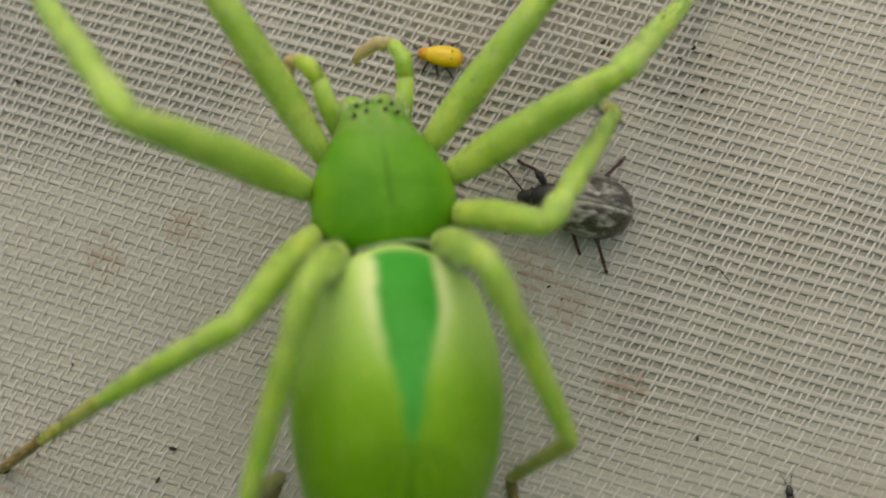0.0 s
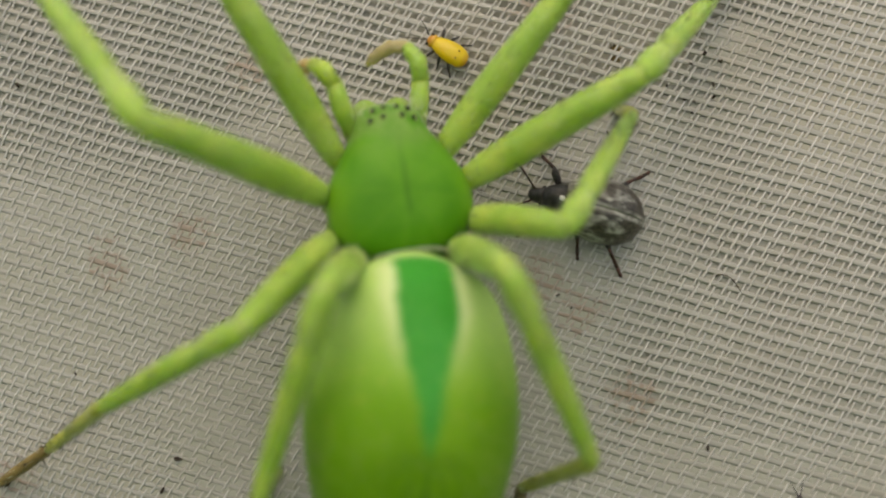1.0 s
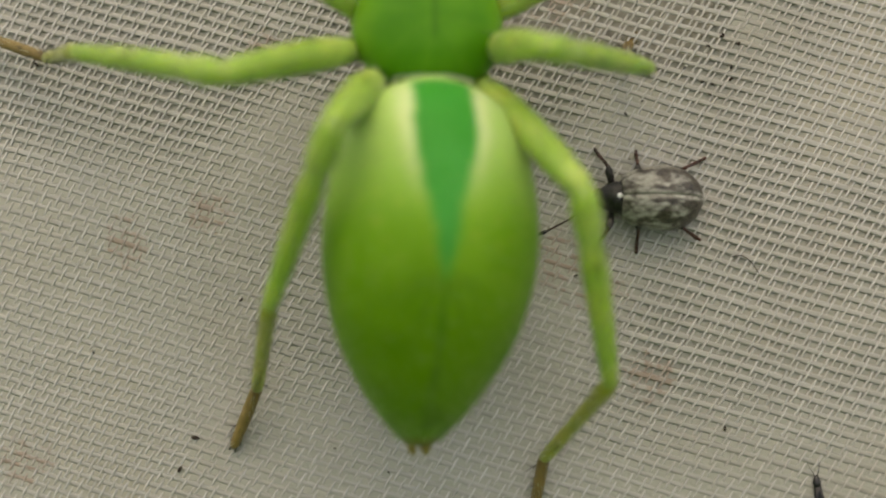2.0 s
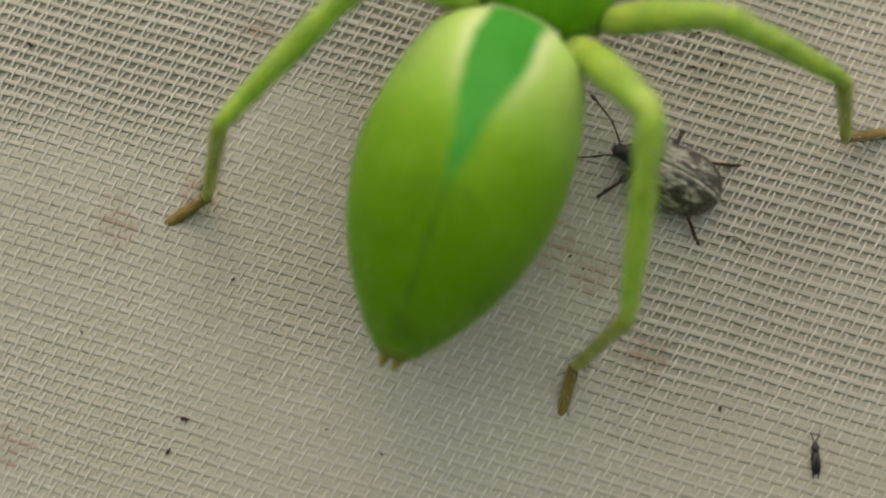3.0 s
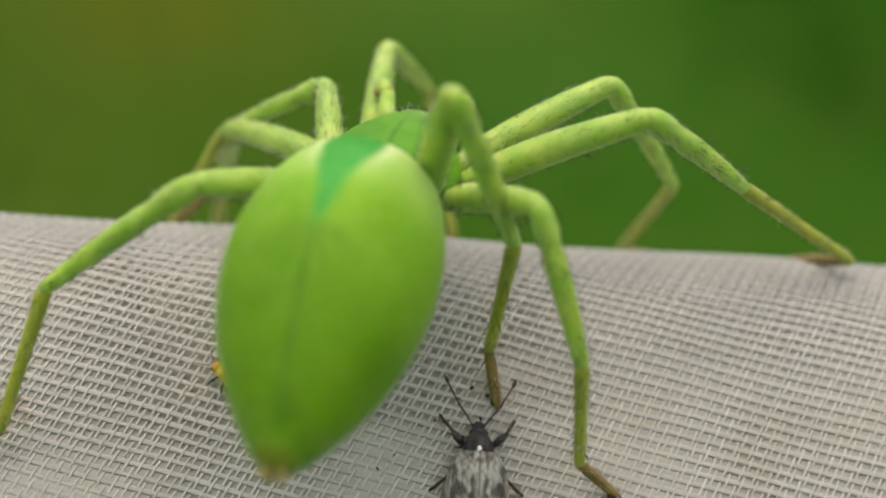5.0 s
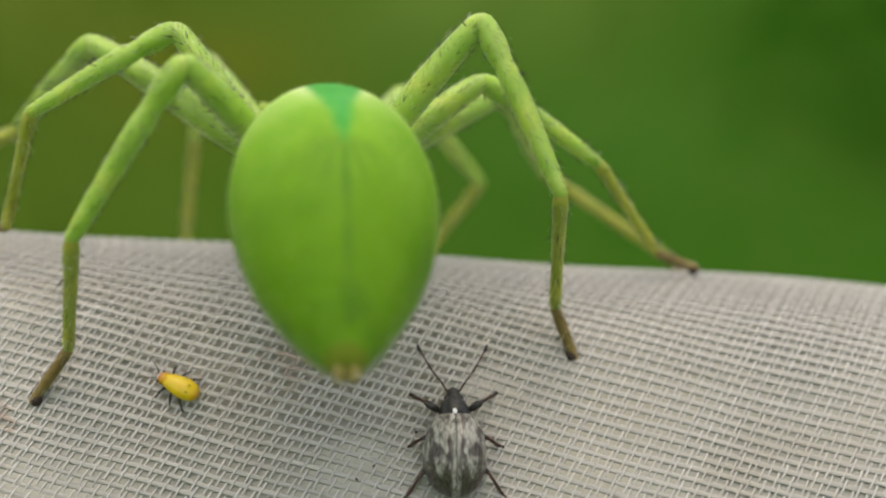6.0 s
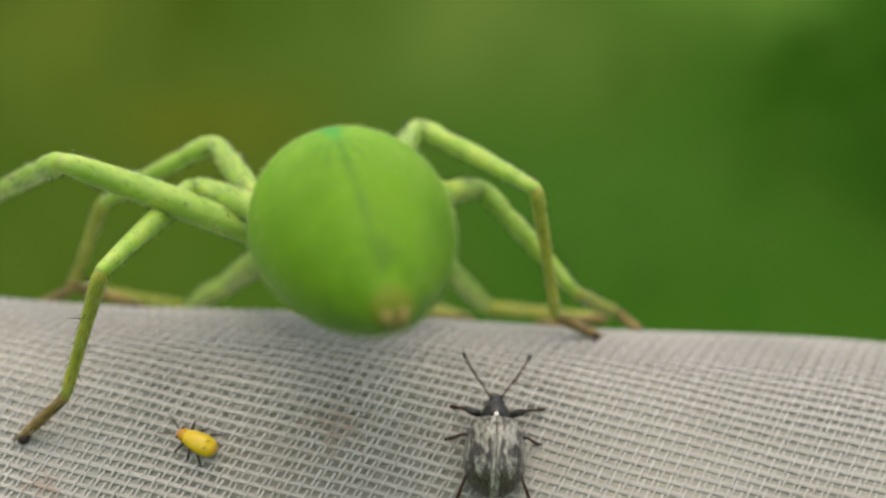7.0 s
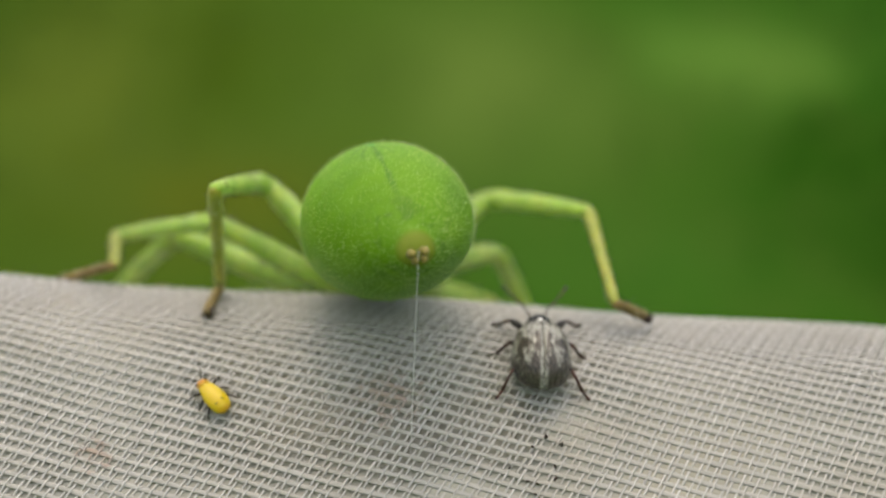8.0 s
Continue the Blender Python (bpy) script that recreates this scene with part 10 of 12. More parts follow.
        (7.875, mm(3.02, 7.61, 2.52, 10.29, -0.00, -44.68)), (7.938, mm(2.81, 7.48, 2.82, 13.56, -0.00, -37.03)),
        (8, mm(2.73, 7.43, 2.93, 14.52, -0.00, -34.65)),
    ])
    walk(metat, [
        (0, mm(9.84, 6.28, 1.95, -9.93, -0.00, -41.63)), (0.5, mm(9.81, 6.22, 2.40, -4.36, 0.00, -42.52)),
        (1, mm(10.28, 6.42, 1.78, -9.50, -0.00, -41.93)), (1.1, mm(10.64, 6.69, 1.67, -12.02, -0.00, -41.67)),
        (1.2, mm(11.20, 7.18, 1.59, -16.01, -0.00, -41.39)), (1.3, mm(11.65, 7.64, 1.48, -20.98, -0.00, -41.18)),
        (1.4, mm(11.83, 7.91, 1.37, -26.42, -0.00, -41.20)), (1.5, mm(11.87, 7.98, 1.32, -31.74, -0.00, -41.60)),
        (1.6, mm(11.81, 7.93, 0.87, -39.71, -0.00, -45.44)), (1.7, mm(11.50, 7.72, 0.11, -49.19, -0.00, -54.14)),
        (1.8, mm(11.19, 7.45, -0.07, -53.92, -0.00, -61.78)), (2, mm(11.11, 7.22, 1.45, -47.22, -0.00, -70.03)),
        (2.2, mm(11.64, 6.71, 0.78, -49.63, 0.00, -76.56)), (2.55, mm(11.00, 7.37, 1.09, -48.68, 0.00, -69.24)),
        (2.95, mm(10.66, 7.68, 1.30, -49.13, -0.00, -60.98)), (3.3, mm(10.06, 7.96, 1.31, -54.51, -0.00, -54.71)),
        (3.5, mm(10.75, 7.26, 0.32, -60.08, -0.00, -42.12)), (3.667, mm(9.89, 7.20, 0.04, -63.10, -0.00, -25.06)),
        (3.833, mm(7.82, 7.27, -0.02, -63.74, 0.00, -2.88)), (4, mm(6.67, 7.15, 0.19, -61.16, -0.00, 19.64)),
        (4.1, mm(7.36, 7.89, -0.36, -56.16, -0.00, 34.12)), (4.2, mm(8.22, 8.67, -1.05, -50.28, 0.00, 42.76)),
        (4.35, mm(9.64, 8.59, -1.12, -45.17, -0.00, 45.91)), (4.5, mm(10.57, 8.30, -0.91, -42.60, -0.00, 46.80)),
        (4.6, mm(10.30, 8.37, -0.11, -50.09, 0.00, 45.24)), (4.7, mm(9.59, 8.29, 1.16, -65.62, 0.00, 35.46)),
        (4.8, mm(9.17, 8.05, 1.80, -74.51, -0.00, -2.46)), (4.85, mm(9.33, 7.81, 1.46, -68.68, -0.00, -30.32)),
        (4.9, mm(9.66, 7.39, 0.68, -53.85, -0.00, -45.40)), (4.95, mm(9.98, 6.89, -0.08, -38.81, -0.00, -50.22)),
        (5, mm(10.21, 6.52, -0.44, -32.04, -0.00, -50.02)), (5.033, mm(10.34, 6.37, -0.45, -32.57, 0.00, -47.24)),
        (5.067, mm(10.47, 6.20, -0.45, -34.80, -0.00, -42.23)), (5.1, mm(10.59, 6.04, -0.44, -37.68, -0.00, -35.94)),
        (5.133, mm(10.69, 5.91, -0.42, -40.39, 0.00, -29.33)), (5.167, mm(10.77, 5.80, -0.39, -42.36, -0.00, -23.84)),
        (5.2, mm(10.81, 5.75, -0.36, -43.15, 0.00, -21.68)), (5.375, mm(10.72, 6.37, 0.10, -45.04, -0.00, -34.26)),
        (5.55, mm(10.47, 7.20, 0.39, -44.72, -0.00, -54.58)), (5.75, mm(10.13, 7.77, 0.16, -40.28, -0.00, -68.35)),
        (5.95, mm(9.53, 8.59, -0.19, -33.37, -0.00, -80.59)), (6.067, mm(9.25, 9.70, -0.88, -24.40, -0.00, -93.16)),
        (6.183, mm(8.67, 10.98, -2.08, -10.57, -0.00, -107.31)), (6.3, mm(8.14, 11.52, -2.61, -3.65, -0.00, -114.70)),
        (6.35, mm(8.31, 11.51, -2.53, -3.67, 0.00, -115.48)), (6.4, mm(8.73, 11.36, -2.39, -3.80, -0.00, -116.03)),
        (6.45, mm(9.12, 11.17, -2.25, -4.00, 0.00, -116.60)), (6.5, mm(9.26, 11.12, -2.16, -4.27, -0.00, -117.42)),
        (6.583, mm(9.04, 11.34, -2.12, -5.95, -0.00, -120.26)), (6.667, mm(8.61, 11.71, -2.09, -9.52, -0.00, -124.96)),
        (6.75, mm(8.05, 12.11, -2.06, -13.93, -0.00, -130.58)), (6.833, mm(7.49, 12.47, -2.04, -18.14, -0.00, -136.13)),
        (6.917, mm(7.03, 12.73, -2.03, -21.24, -0.00, -140.48)), (7, mm(6.83, 12.83, -2.02, -22.44, -0.00, -142.33)),
        (7.071, mm(7.05, 12.70, -2.15, -23.58, -0.00, -139.09)), (7.143, mm(7.80, 12.10, -2.55, -26.70, -0.00, -127.40)),
        (7.214, mm(8.91, 10.49, -3.16, -29.72, 0.00, -103.13)), (7.286, mm(9.45, 7.79, -3.47, -26.69, -0.00, -70.36)),
        (7.357, mm(9.05, 5.75, -3.23, -19.93, -0.00, -48.20)), (7.429, mm(8.59, 4.80, -2.89, -15.43, -0.00, -37.64)),
        (7.5, mm(8.40, 4.54, -2.66, -14.01, -0.00, -34.45)), (7.562, mm(8.49, 4.75, -2.37, -16.10, -0.00, -35.52)),
        (7.625, mm(8.81, 5.40, -1.76, -23.08, -0.00, -39.78)), (7.688, mm(9.22, 6.73, -0.72, -37.45, -0.00, -50.92)),
        (7.75, mm(9.16, 8.79, 0.80, -56.96, -0.00, -82.88)), (7.812, mm(8.14, 10.64, 2.39, -59.57, 0.00, -138.72)),
        (7.875, mm(6.91, 11.55, 3.52, -50.69, -0.00, -164.71)), (7.938, mm(6.11, 11.86, 4.14, -45.07, -0.00, -173.25)),
        (8, mm(5.83, 11.92, 4.34, -43.31, -0.00, -175.44)),
    ])
    walk(tars, [
        (0, mm(13.88, 10.82, 0.89, -41.94, 0.00, -67.27)), (0.5, mm(13.97, 10.76, 1.94, -38.11, 0.00, -72.80)),
        (1, mm(14.35, 10.95, 0.76, -32.17, -0.00, -85.52)), (1.1, mm(14.65, 11.20, 0.39, -27.23, -0.00, -92.91)),
        (1.2, mm(15.12, 11.63, -0.11, -15.03, -0.00, -105.58)), (1.3, mm(15.44, 11.97, -0.73, 0.85, -0.00, -118.94)),
        (1.4, mm(15.47, 12.06, -1.37, 12.53, -0.00, -128.55)), (1.5, mm(15.35, 11.90, -1.92, 16.63, -0.00, -132.11)),
        (1.6, mm(15.19, 11.26, -3.07, 10.54, 0.00, -127.22)), (1.7, mm(14.76, 10.08, -4.56, -2.21, -0.00, -117.23)),
        (1.8, mm(14.40, 9.17, -5.06, -11.67, -0.00, -108.72)), (2, mm(15.04, 8.65, -3.08, -18.61, -0.00, -97.02)),
        (2.2, mm(15.53, 7.64, -3.92, -27.95, 0.00, -89.62)), (2.55, mm(14.81, 8.81, -3.54, -25.41, -0.00, -73.48)),
        (2.95, mm(14.19, 9.63, -3.37, -19.18, -0.00, -59.30)), (3.3, mm(12.98, 10.03, -3.72, -16.23, -0.00, -52.28)),
        (3.5, mm(12.81, 9.54, -5.03, -21.43, -0.00, -50.99)), (3.667, mm(11.07, 9.73, -5.46, -25.40, -0.00, -41.61)),
        (3.833, mm(7.96, 9.99, -5.55, -28.05, -0.00, -23.18)), (4, mm(5.67, 9.95, -5.21, -27.10, -0.00, -9.94)),
        (4.1, mm(5.43, 10.73, -5.48, -20.08, -0.00, -7.38)), (4.2, mm(5.54, 11.56, -5.79, -11.69, -0.00, -5.40)),
        (4.35, mm(6.52, 11.62, -5.49, -6.52, -0.00, 1.20)), (4.5, mm(7.26, 11.41, -5.09, -4.12, -0.00, 5.89)),
        (4.6, mm(7.49, 11.16, -4.84, -8.58, -0.00, 2.62)), (4.7, mm(8.12, 10.36, -4.46, -17.05, -0.00, -3.69)),
        (4.8, mm(9.24, 9.70, -4.14, -22.38, -0.00, -7.39)), (4.85, mm(10.46, 9.74, -4.29, -24.12, -0.00, 0.11)),
        (4.9, mm(12.25, 9.94, -4.30, -25.50, -0.00, 18.89)), (4.95, mm(13.68, 9.96, -3.95, -24.40, -0.00, 37.48)),
        (5, mm(14.22, 9.88, -3.71, -23.46, -0.00, 45.39)), (5.033, mm(14.15, 9.90, -3.77, -25.28, -0.00, 41.26)),
        (5.067, mm(13.87, 9.95, -3.97, -29.75, -0.00, 25.76)), (5.1, mm(13.45, 10.00, -4.21, -32.55, -0.00, -1.87)),
        (5.133, mm(12.99, 10.00, -4.41, -29.27, -0.00, -29.23)), (5.167, mm(12.61, 9.97, -4.54, -24.70, -0.00, -44.69)),
        (5.2, mm(12.47, 9.93, -4.58, -23.02, -0.00, -49.56)), (5.375, mm(13.18, 9.97, -4.27, -26.73, -0.00, -54.08)),
        (5.55, mm(14.05, 9.74, -3.95, -30.21, 0.00, -57.08)), (5.75, mm(14.50, 9.50, -3.83, -29.29, 0.00, -54.84)),
        (5.95, mm(14.62, 9.43, -3.58, -27.75, -0.00, -52.66)), (6.067, mm(14.86, 9.39, -3.43, -26.83, 0.00, -53.44)),
        (6.183, mm(14.46, 9.18, -3.21, -25.59, 0.00, -54.85)), (6.3, mm(13.74, 8.95, -3.01, -24.21, -0.00, -55.59)),
        (6.35, mm(13.87, 8.86, -2.92, -24.87, 0.00, -47.33)), (6.4, mm(14.26, 8.66, -2.80, -25.34, -0.00, -25.51)),
        (6.45, mm(14.63, 8.42, -2.68, -22.43, 0.00, -1.94)), (6.5, mm(14.72, 8.28, -2.62, -19.25, -0.00, 11.28)),
        (6.583, mm(14.34, 8.24, -2.76, -15.49, -0.00, 23.68)), (6.667, mm(13.59, 8.22, -3.11, -10.34, -0.00, 38.03)),
        (6.75, mm(12.60, 8.22, -3.55, -4.14, -0.00, 53.84)), (6.833, mm(11.55, 8.25, -3.96, 1.81, -0.00, 69.47)),
        (6.917, mm(10.69, 8.29, -4.26, 5.93, -0.00, 82.76)), (7, mm(10.31, 8.32, -4.38, 7.33, -0.00, 92.08)),
        (7.071, mm(10.75, 8.43, -4.61, 6.71, -0.00, 98.26)), (7.143, mm(12.18, 8.75, -5.32, 5.04, -0.00, 104.51)),
        (7.214, mm(14.13, 9.27, -6.21, 2.62, -0.00, 110.57)), (7.286, mm(14.64, 9.64, -6.24, -0.32, -0.00, 116.51)),
        (7.357, mm(13.38, 9.61, -5.33, -3.42, -0.00, 122.04)), (7.429, mm(12.22, 9.51, -4.53, -6.45, 0.00, 127.19)),
        (7.5, mm(11.78, 9.48, -4.16, -9.07, -0.00, 131.70)), (7.562, mm(11.94, 9.57, -4.08, -11.49, -0.00, 136.22)),
        (7.625, mm(12.44, 9.76, -4.17, -14.53, -0.00, 142.49)), (7.688, mm(13.03, 9.82, -4.47, -17.83, -0.00, 150.12)),
        (7.75, mm(12.50, 9.21, -4.37, -20.90, -0.00, 158.36)), (7.812, mm(10.21, 8.29, -2.93, -23.39, -0.00, 166.39)),
        (7.875, mm(7.95, 7.78, -1.25, -25.11, -0.00, 173.25)), (7.938, mm(6.62, 7.53, -0.23, -26.07, -0.00, 177.89)),
        (8, mm(6.19, 7.45, 0.11, -26.37, -0.00, 179.55)),
    ])
    femur, tibia, metat, tars = LEG_PARTS["R3"]
    walk(femur, [
        (0, mm(1.80, 1.10, -0.40, 52.67, 0.00, -140.25)), (0.25, mm(1.80, 1.10, -0.40, 53.65, 0.00, -141.48)),
        (0.5, mm(1.80, 1.10, -0.40, 54.75, -0.00, -142.62)), (1, mm(1.80, 1.10, -0.40, 55.04, -0.00, -140.41)),
        (1.167, mm(1.80, 1.10, -0.40, 56.39, -0.00, -145.48)), (1.333, mm(1.80, 1.10, -0.40, 58.30, -0.00, -155.79)),
        (1.5, mm(1.80, 1.10, -0.40, 59.17, -0.00, -161.78)), (1.65, mm(1.80, 1.10, -0.40, 63.25, -0.00, -135.60)),
        (1.8, mm(1.80, 1.10, -0.40, 61.76, -0.00, -107.05)), (1.9, mm(1.80, 1.10, -0.40, 68.10, 0.00, -131.10)),
        (2, mm(1.80, 1.10, -0.40, 69.10, -0.00, -163.81)), (2.067, mm(1.80, 1.10, -0.40, 67.86, -0.00, -141.69)),
        (2.133, mm(1.80, 1.10, -0.40, 59.08, 0.00, -111.11)), (2.2, mm(1.80, 1.10, -0.40, 51.64, -0.00, -99.28)),
        (2.55, mm(1.80, 1.10, -0.40, 45.71, -0.00, -88.18)), (2.95, mm(1.80, 1.10, -0.40, 47.23, -0.00, -91.35)),
        (3.125, mm(1.80, 1.10, -0.40, 52.00, -0.00, -108.09)), (3.3, mm(1.80, 1.10, -0.40, 52.67, -0.00, -129.30)),
        (3.5, mm(1.80, 1.10, -0.40, 39.48, 0.00, -125.47)), (3.667, mm(1.80, 1.10, -0.40, 33.89, -0.00, -118.05)),
        (3.833, mm(1.80, 1.10, -0.40, 29.77, -0.00, -108.06)), (4, mm(1.80, 1.10, -0.40, 28.05, 0.00, -99.96)),
        (4.2, mm(1.80, 1.10, -0.40, 28.66, -0.00, -93.66)), (4.5, mm(1.80, 1.10, -0.40, 27.49, 0.00, -102.96)),
        (4.6, mm(1.80, 1.10, -0.40, 26.80, 0.00, -107.60)), (4.7, mm(1.80, 1.10, -0.40, 25.83, 0.00, -113.17)),
        (4.8, mm(1.80, 1.10, -0.40, 24.50, -0.00, -118.51)), (5, mm(1.80, 1.10, -0.40, 19.76, -0.00, -127.70)),
        (5.1, mm(1.80, 1.10, -0.40, 21.61, 0.00, -124.70)), (5.2, mm(1.80, 1.10, -0.40, 25.26, -0.00, -119.36)),
        (5.375, mm(1.80, 1.10, -0.40, 34.87, 0.00, -105.41)), (5.55, mm(1.80, 1.10, -0.40, 40.51, -0.00, -91.84)),
        (5.95, mm(1.80, 1.10, -0.40, 40.78, -0.00, -84.81)), (6.125, mm(1.80, 1.10, -0.40, 36.89, -0.00, -82.24)),
        (6.3, mm(1.80, 1.10, -0.40, 32.38, -0.00, -79.61)), (6.5, mm(1.80, 1.10, -0.40, 31.23, -0.00, -74.72)),
        (6.583, mm(1.80, 1.10, -0.40, 29.25, -0.00, -72.47)), (6.667, mm(1.80, 1.10, -0.40, 25.49, -0.00, -70.19)),
        (6.75, mm(1.80, 1.10, -0.40, 20.83, -0.00, -67.99)), (6.833, mm(1.80, 1.10, -0.40, 16.11, 0.00, -65.89)),
        (6.917, mm(1.80, 1.10, -0.40, 12.24, 0.00, -63.87)), (7, mm(1.80, 1.10, -0.40, 10.22, -0.00, -61.96)),
        (7.062, mm(1.80, 1.10, -0.40, 9.65, -0.00, -60.28)), (7.125, mm(1.80, 1.10, -0.40, 9.18, -0.00, -58.16)),
        (7.188, mm(1.80, 1.10, -0.40, 8.79, -0.00, -55.79)), (7.25, mm(1.80, 1.10, -0.40, 8.48, -0.00, -53.41)),
        (7.312, mm(1.80, 1.10, -0.40, 8.23, -0.00, -51.18)), (7.375, mm(1.80, 1.10, -0.40, 8.05, -0.00, -49.28)),
        (7.438, mm(1.80, 1.10, -0.40, 7.94, -0.00, -47.98)), (7.5, mm(1.80, 1.10, -0.40, 7.90, -0.00, -47.51)),
        (7.75, mm(1.80, 1.10, -0.40, 14.64, -0.00, -50.70)), (8, mm(1.80, 1.10, -0.40, 21.34, -0.00, -54.10)),
    ])
    walk(tibia, [
        (0, mm(3.54, -1.00, 3.18, -14.44, -0.00, -40.35)), (0.25, mm(3.46, -0.99, 3.22, -13.09, -0.00, -41.02)),
        (0.5, mm(3.38, -0.96, 3.27, -11.76, -0.00, -41.75)), (1, mm(3.44, -0.89, 3.29, -15.17, 0.00, -41.56)),
        (1.167, mm(3.21, -0.95, 3.35, -16.98, -0.00, -43.39)), (1.333, mm(2.77, -1.06, 3.43, -19.49, -0.00, -47.57)),
        (1.5, mm(2.52, -1.09, 3.46, -22.91, -0.00, -52.97)), (1.65, mm(3.22, -0.35, 3.62, -30.90, -0.00, -67.16)),
        (1.8, mm(3.83, 0.48, 3.56, -36.98, 0.00, -80.41)), (1.9, mm(3.06, -0.00, 3.77, -38.58, -0.00, -79.43)),
        (2, mm(2.25, -0.44, 3.80, -39.54, -0.00, -78.42)), (2.067, mm(2.85, -0.23, 3.77, -36.35, -0.00, -81.31)),
        (2.133, mm(3.96, 0.27, 3.46, -30.26, -0.00, -86.05)), (2.2, mm(4.55, 0.65, 3.13, -26.70, -0.00, -88.38)),
        (2.55, mm(4.94, 1.20, 2.82, -25.56, -0.00, -81.04)), (2.95, mm(4.85, 1.03, 2.90, -33.63, -0.00, -74.08)),
        (3.125, mm(4.43, 0.24, 3.14, -38.56, 0.00, -65.73)), (3.3, mm(3.91, -0.63, 3.18, -43.33, -0.00, -57.94)),
        (3.5, mm(4.63, -0.91, 2.46, -47.87, -0.00, -57.20)), (3.667, mm(5.10, -0.66, 2.11, -53.19, -0.00, -49.93)),
        (3.833, mm(5.51, -0.11, 1.83, -58.22, -0.00, -36.16)), (4, mm(5.71, 0.41, 1.71, -59.98, 0.00, -23.87)),
        (4.2, mm(5.74, 0.85, 1.76, -59.47, -0.00, -17.87)), (4.5, mm(5.69, 0.21, 1.68, -63.32, -0.00, -19.41)),
        (4.6, mm(5.63, -0.11, 1.63, -65.88, 0.00, -22.11)), (4.7, mm(5.52, -0.49, 1.56, -69.23, -0.00, -28.03)),
        (4.8, mm(5.40, -0.85, 1.46, -72.31, -0.00, -38.03)), (5, mm(5.15, -1.49, 1.12, -69.54, -0.00, -85.32)),
        (5.1, mm(5.24, -1.28, 1.26, -61.00, -0.00, -71.82)), (5.2, mm(5.35, -0.89, 1.52, -51.36, -0.00, -64.10)),
        (5.375, mm(5.36, 0.12, 2.17, -42.95, -0.00, -71.05)), (5.55, mm(5.22, 0.99, 2.52, -37.01, 0.00, -76.38)),
        (5.95, mm(5.19, 1.41, 2.54, -30.07, -0.00, -80.39)), (6.125, mm(5.36, 1.59, 2.30, -31.39, 0.00, -83.59)),
        (6.3, mm(5.54, 1.78, 2.01, -33.26, -0.00, -88.99)), (6.5, mm(5.51, 2.11, 1.93, -34.31, -0.00, -101.69)),
        (6.583, mm(5.54, 2.28, 1.80, -36.83, -0.00, -101.23)), (6.667, mm(5.62, 2.48, 1.54, -41.57, -0.00, -99.27)),
        (6.75, mm(5.70, 2.68, 1.20, -47.34, -0.00, -95.67)), (6.833, mm(5.74, 2.86, 0.85, -53.01, -0.00, -90.12)),
        (6.917, mm(5.75, 3.04, 0.55, -57.46, -0.00, -82.49)), (7, mm(5.71, 3.18, 0.40, -59.67, -0.00, -73.69)),
        (7.062, mm(5.65, 3.30, 0.35, -59.63, -0.00, -65.47)), (7.125, mm(5.57, 3.44, 0.32, -57.93, -0.00, -55.06)),
        (7.188, mm(5.48, 3.60, 0.29, -54.43, -0.00, -44.64)), (7.25, mm(5.37, 3.75, 0.26, -49.59, 0.00, -35.93)),
        (7.312, mm(5.27, 3.89, 0.24, -44.05, -0.00, -29.31)), (7.375, mm(5.18, 4.01, 0.23, -38.50, -0.00, -24.63)),
        (7.438, mm(5.11, 4.08, 0.22, -33.64, 0.00, -21.72)), (7.5, mm(5.08, 4.11, 0.22, -29.94, -0.00, -20.36)),
        (7.75, mm(5.17, 3.86, 0.74, -15.03, -0.00, -18.44)), (8, mm(5.19, 3.56, 1.24, -6.24, -0.00, -17.79)),
    ])
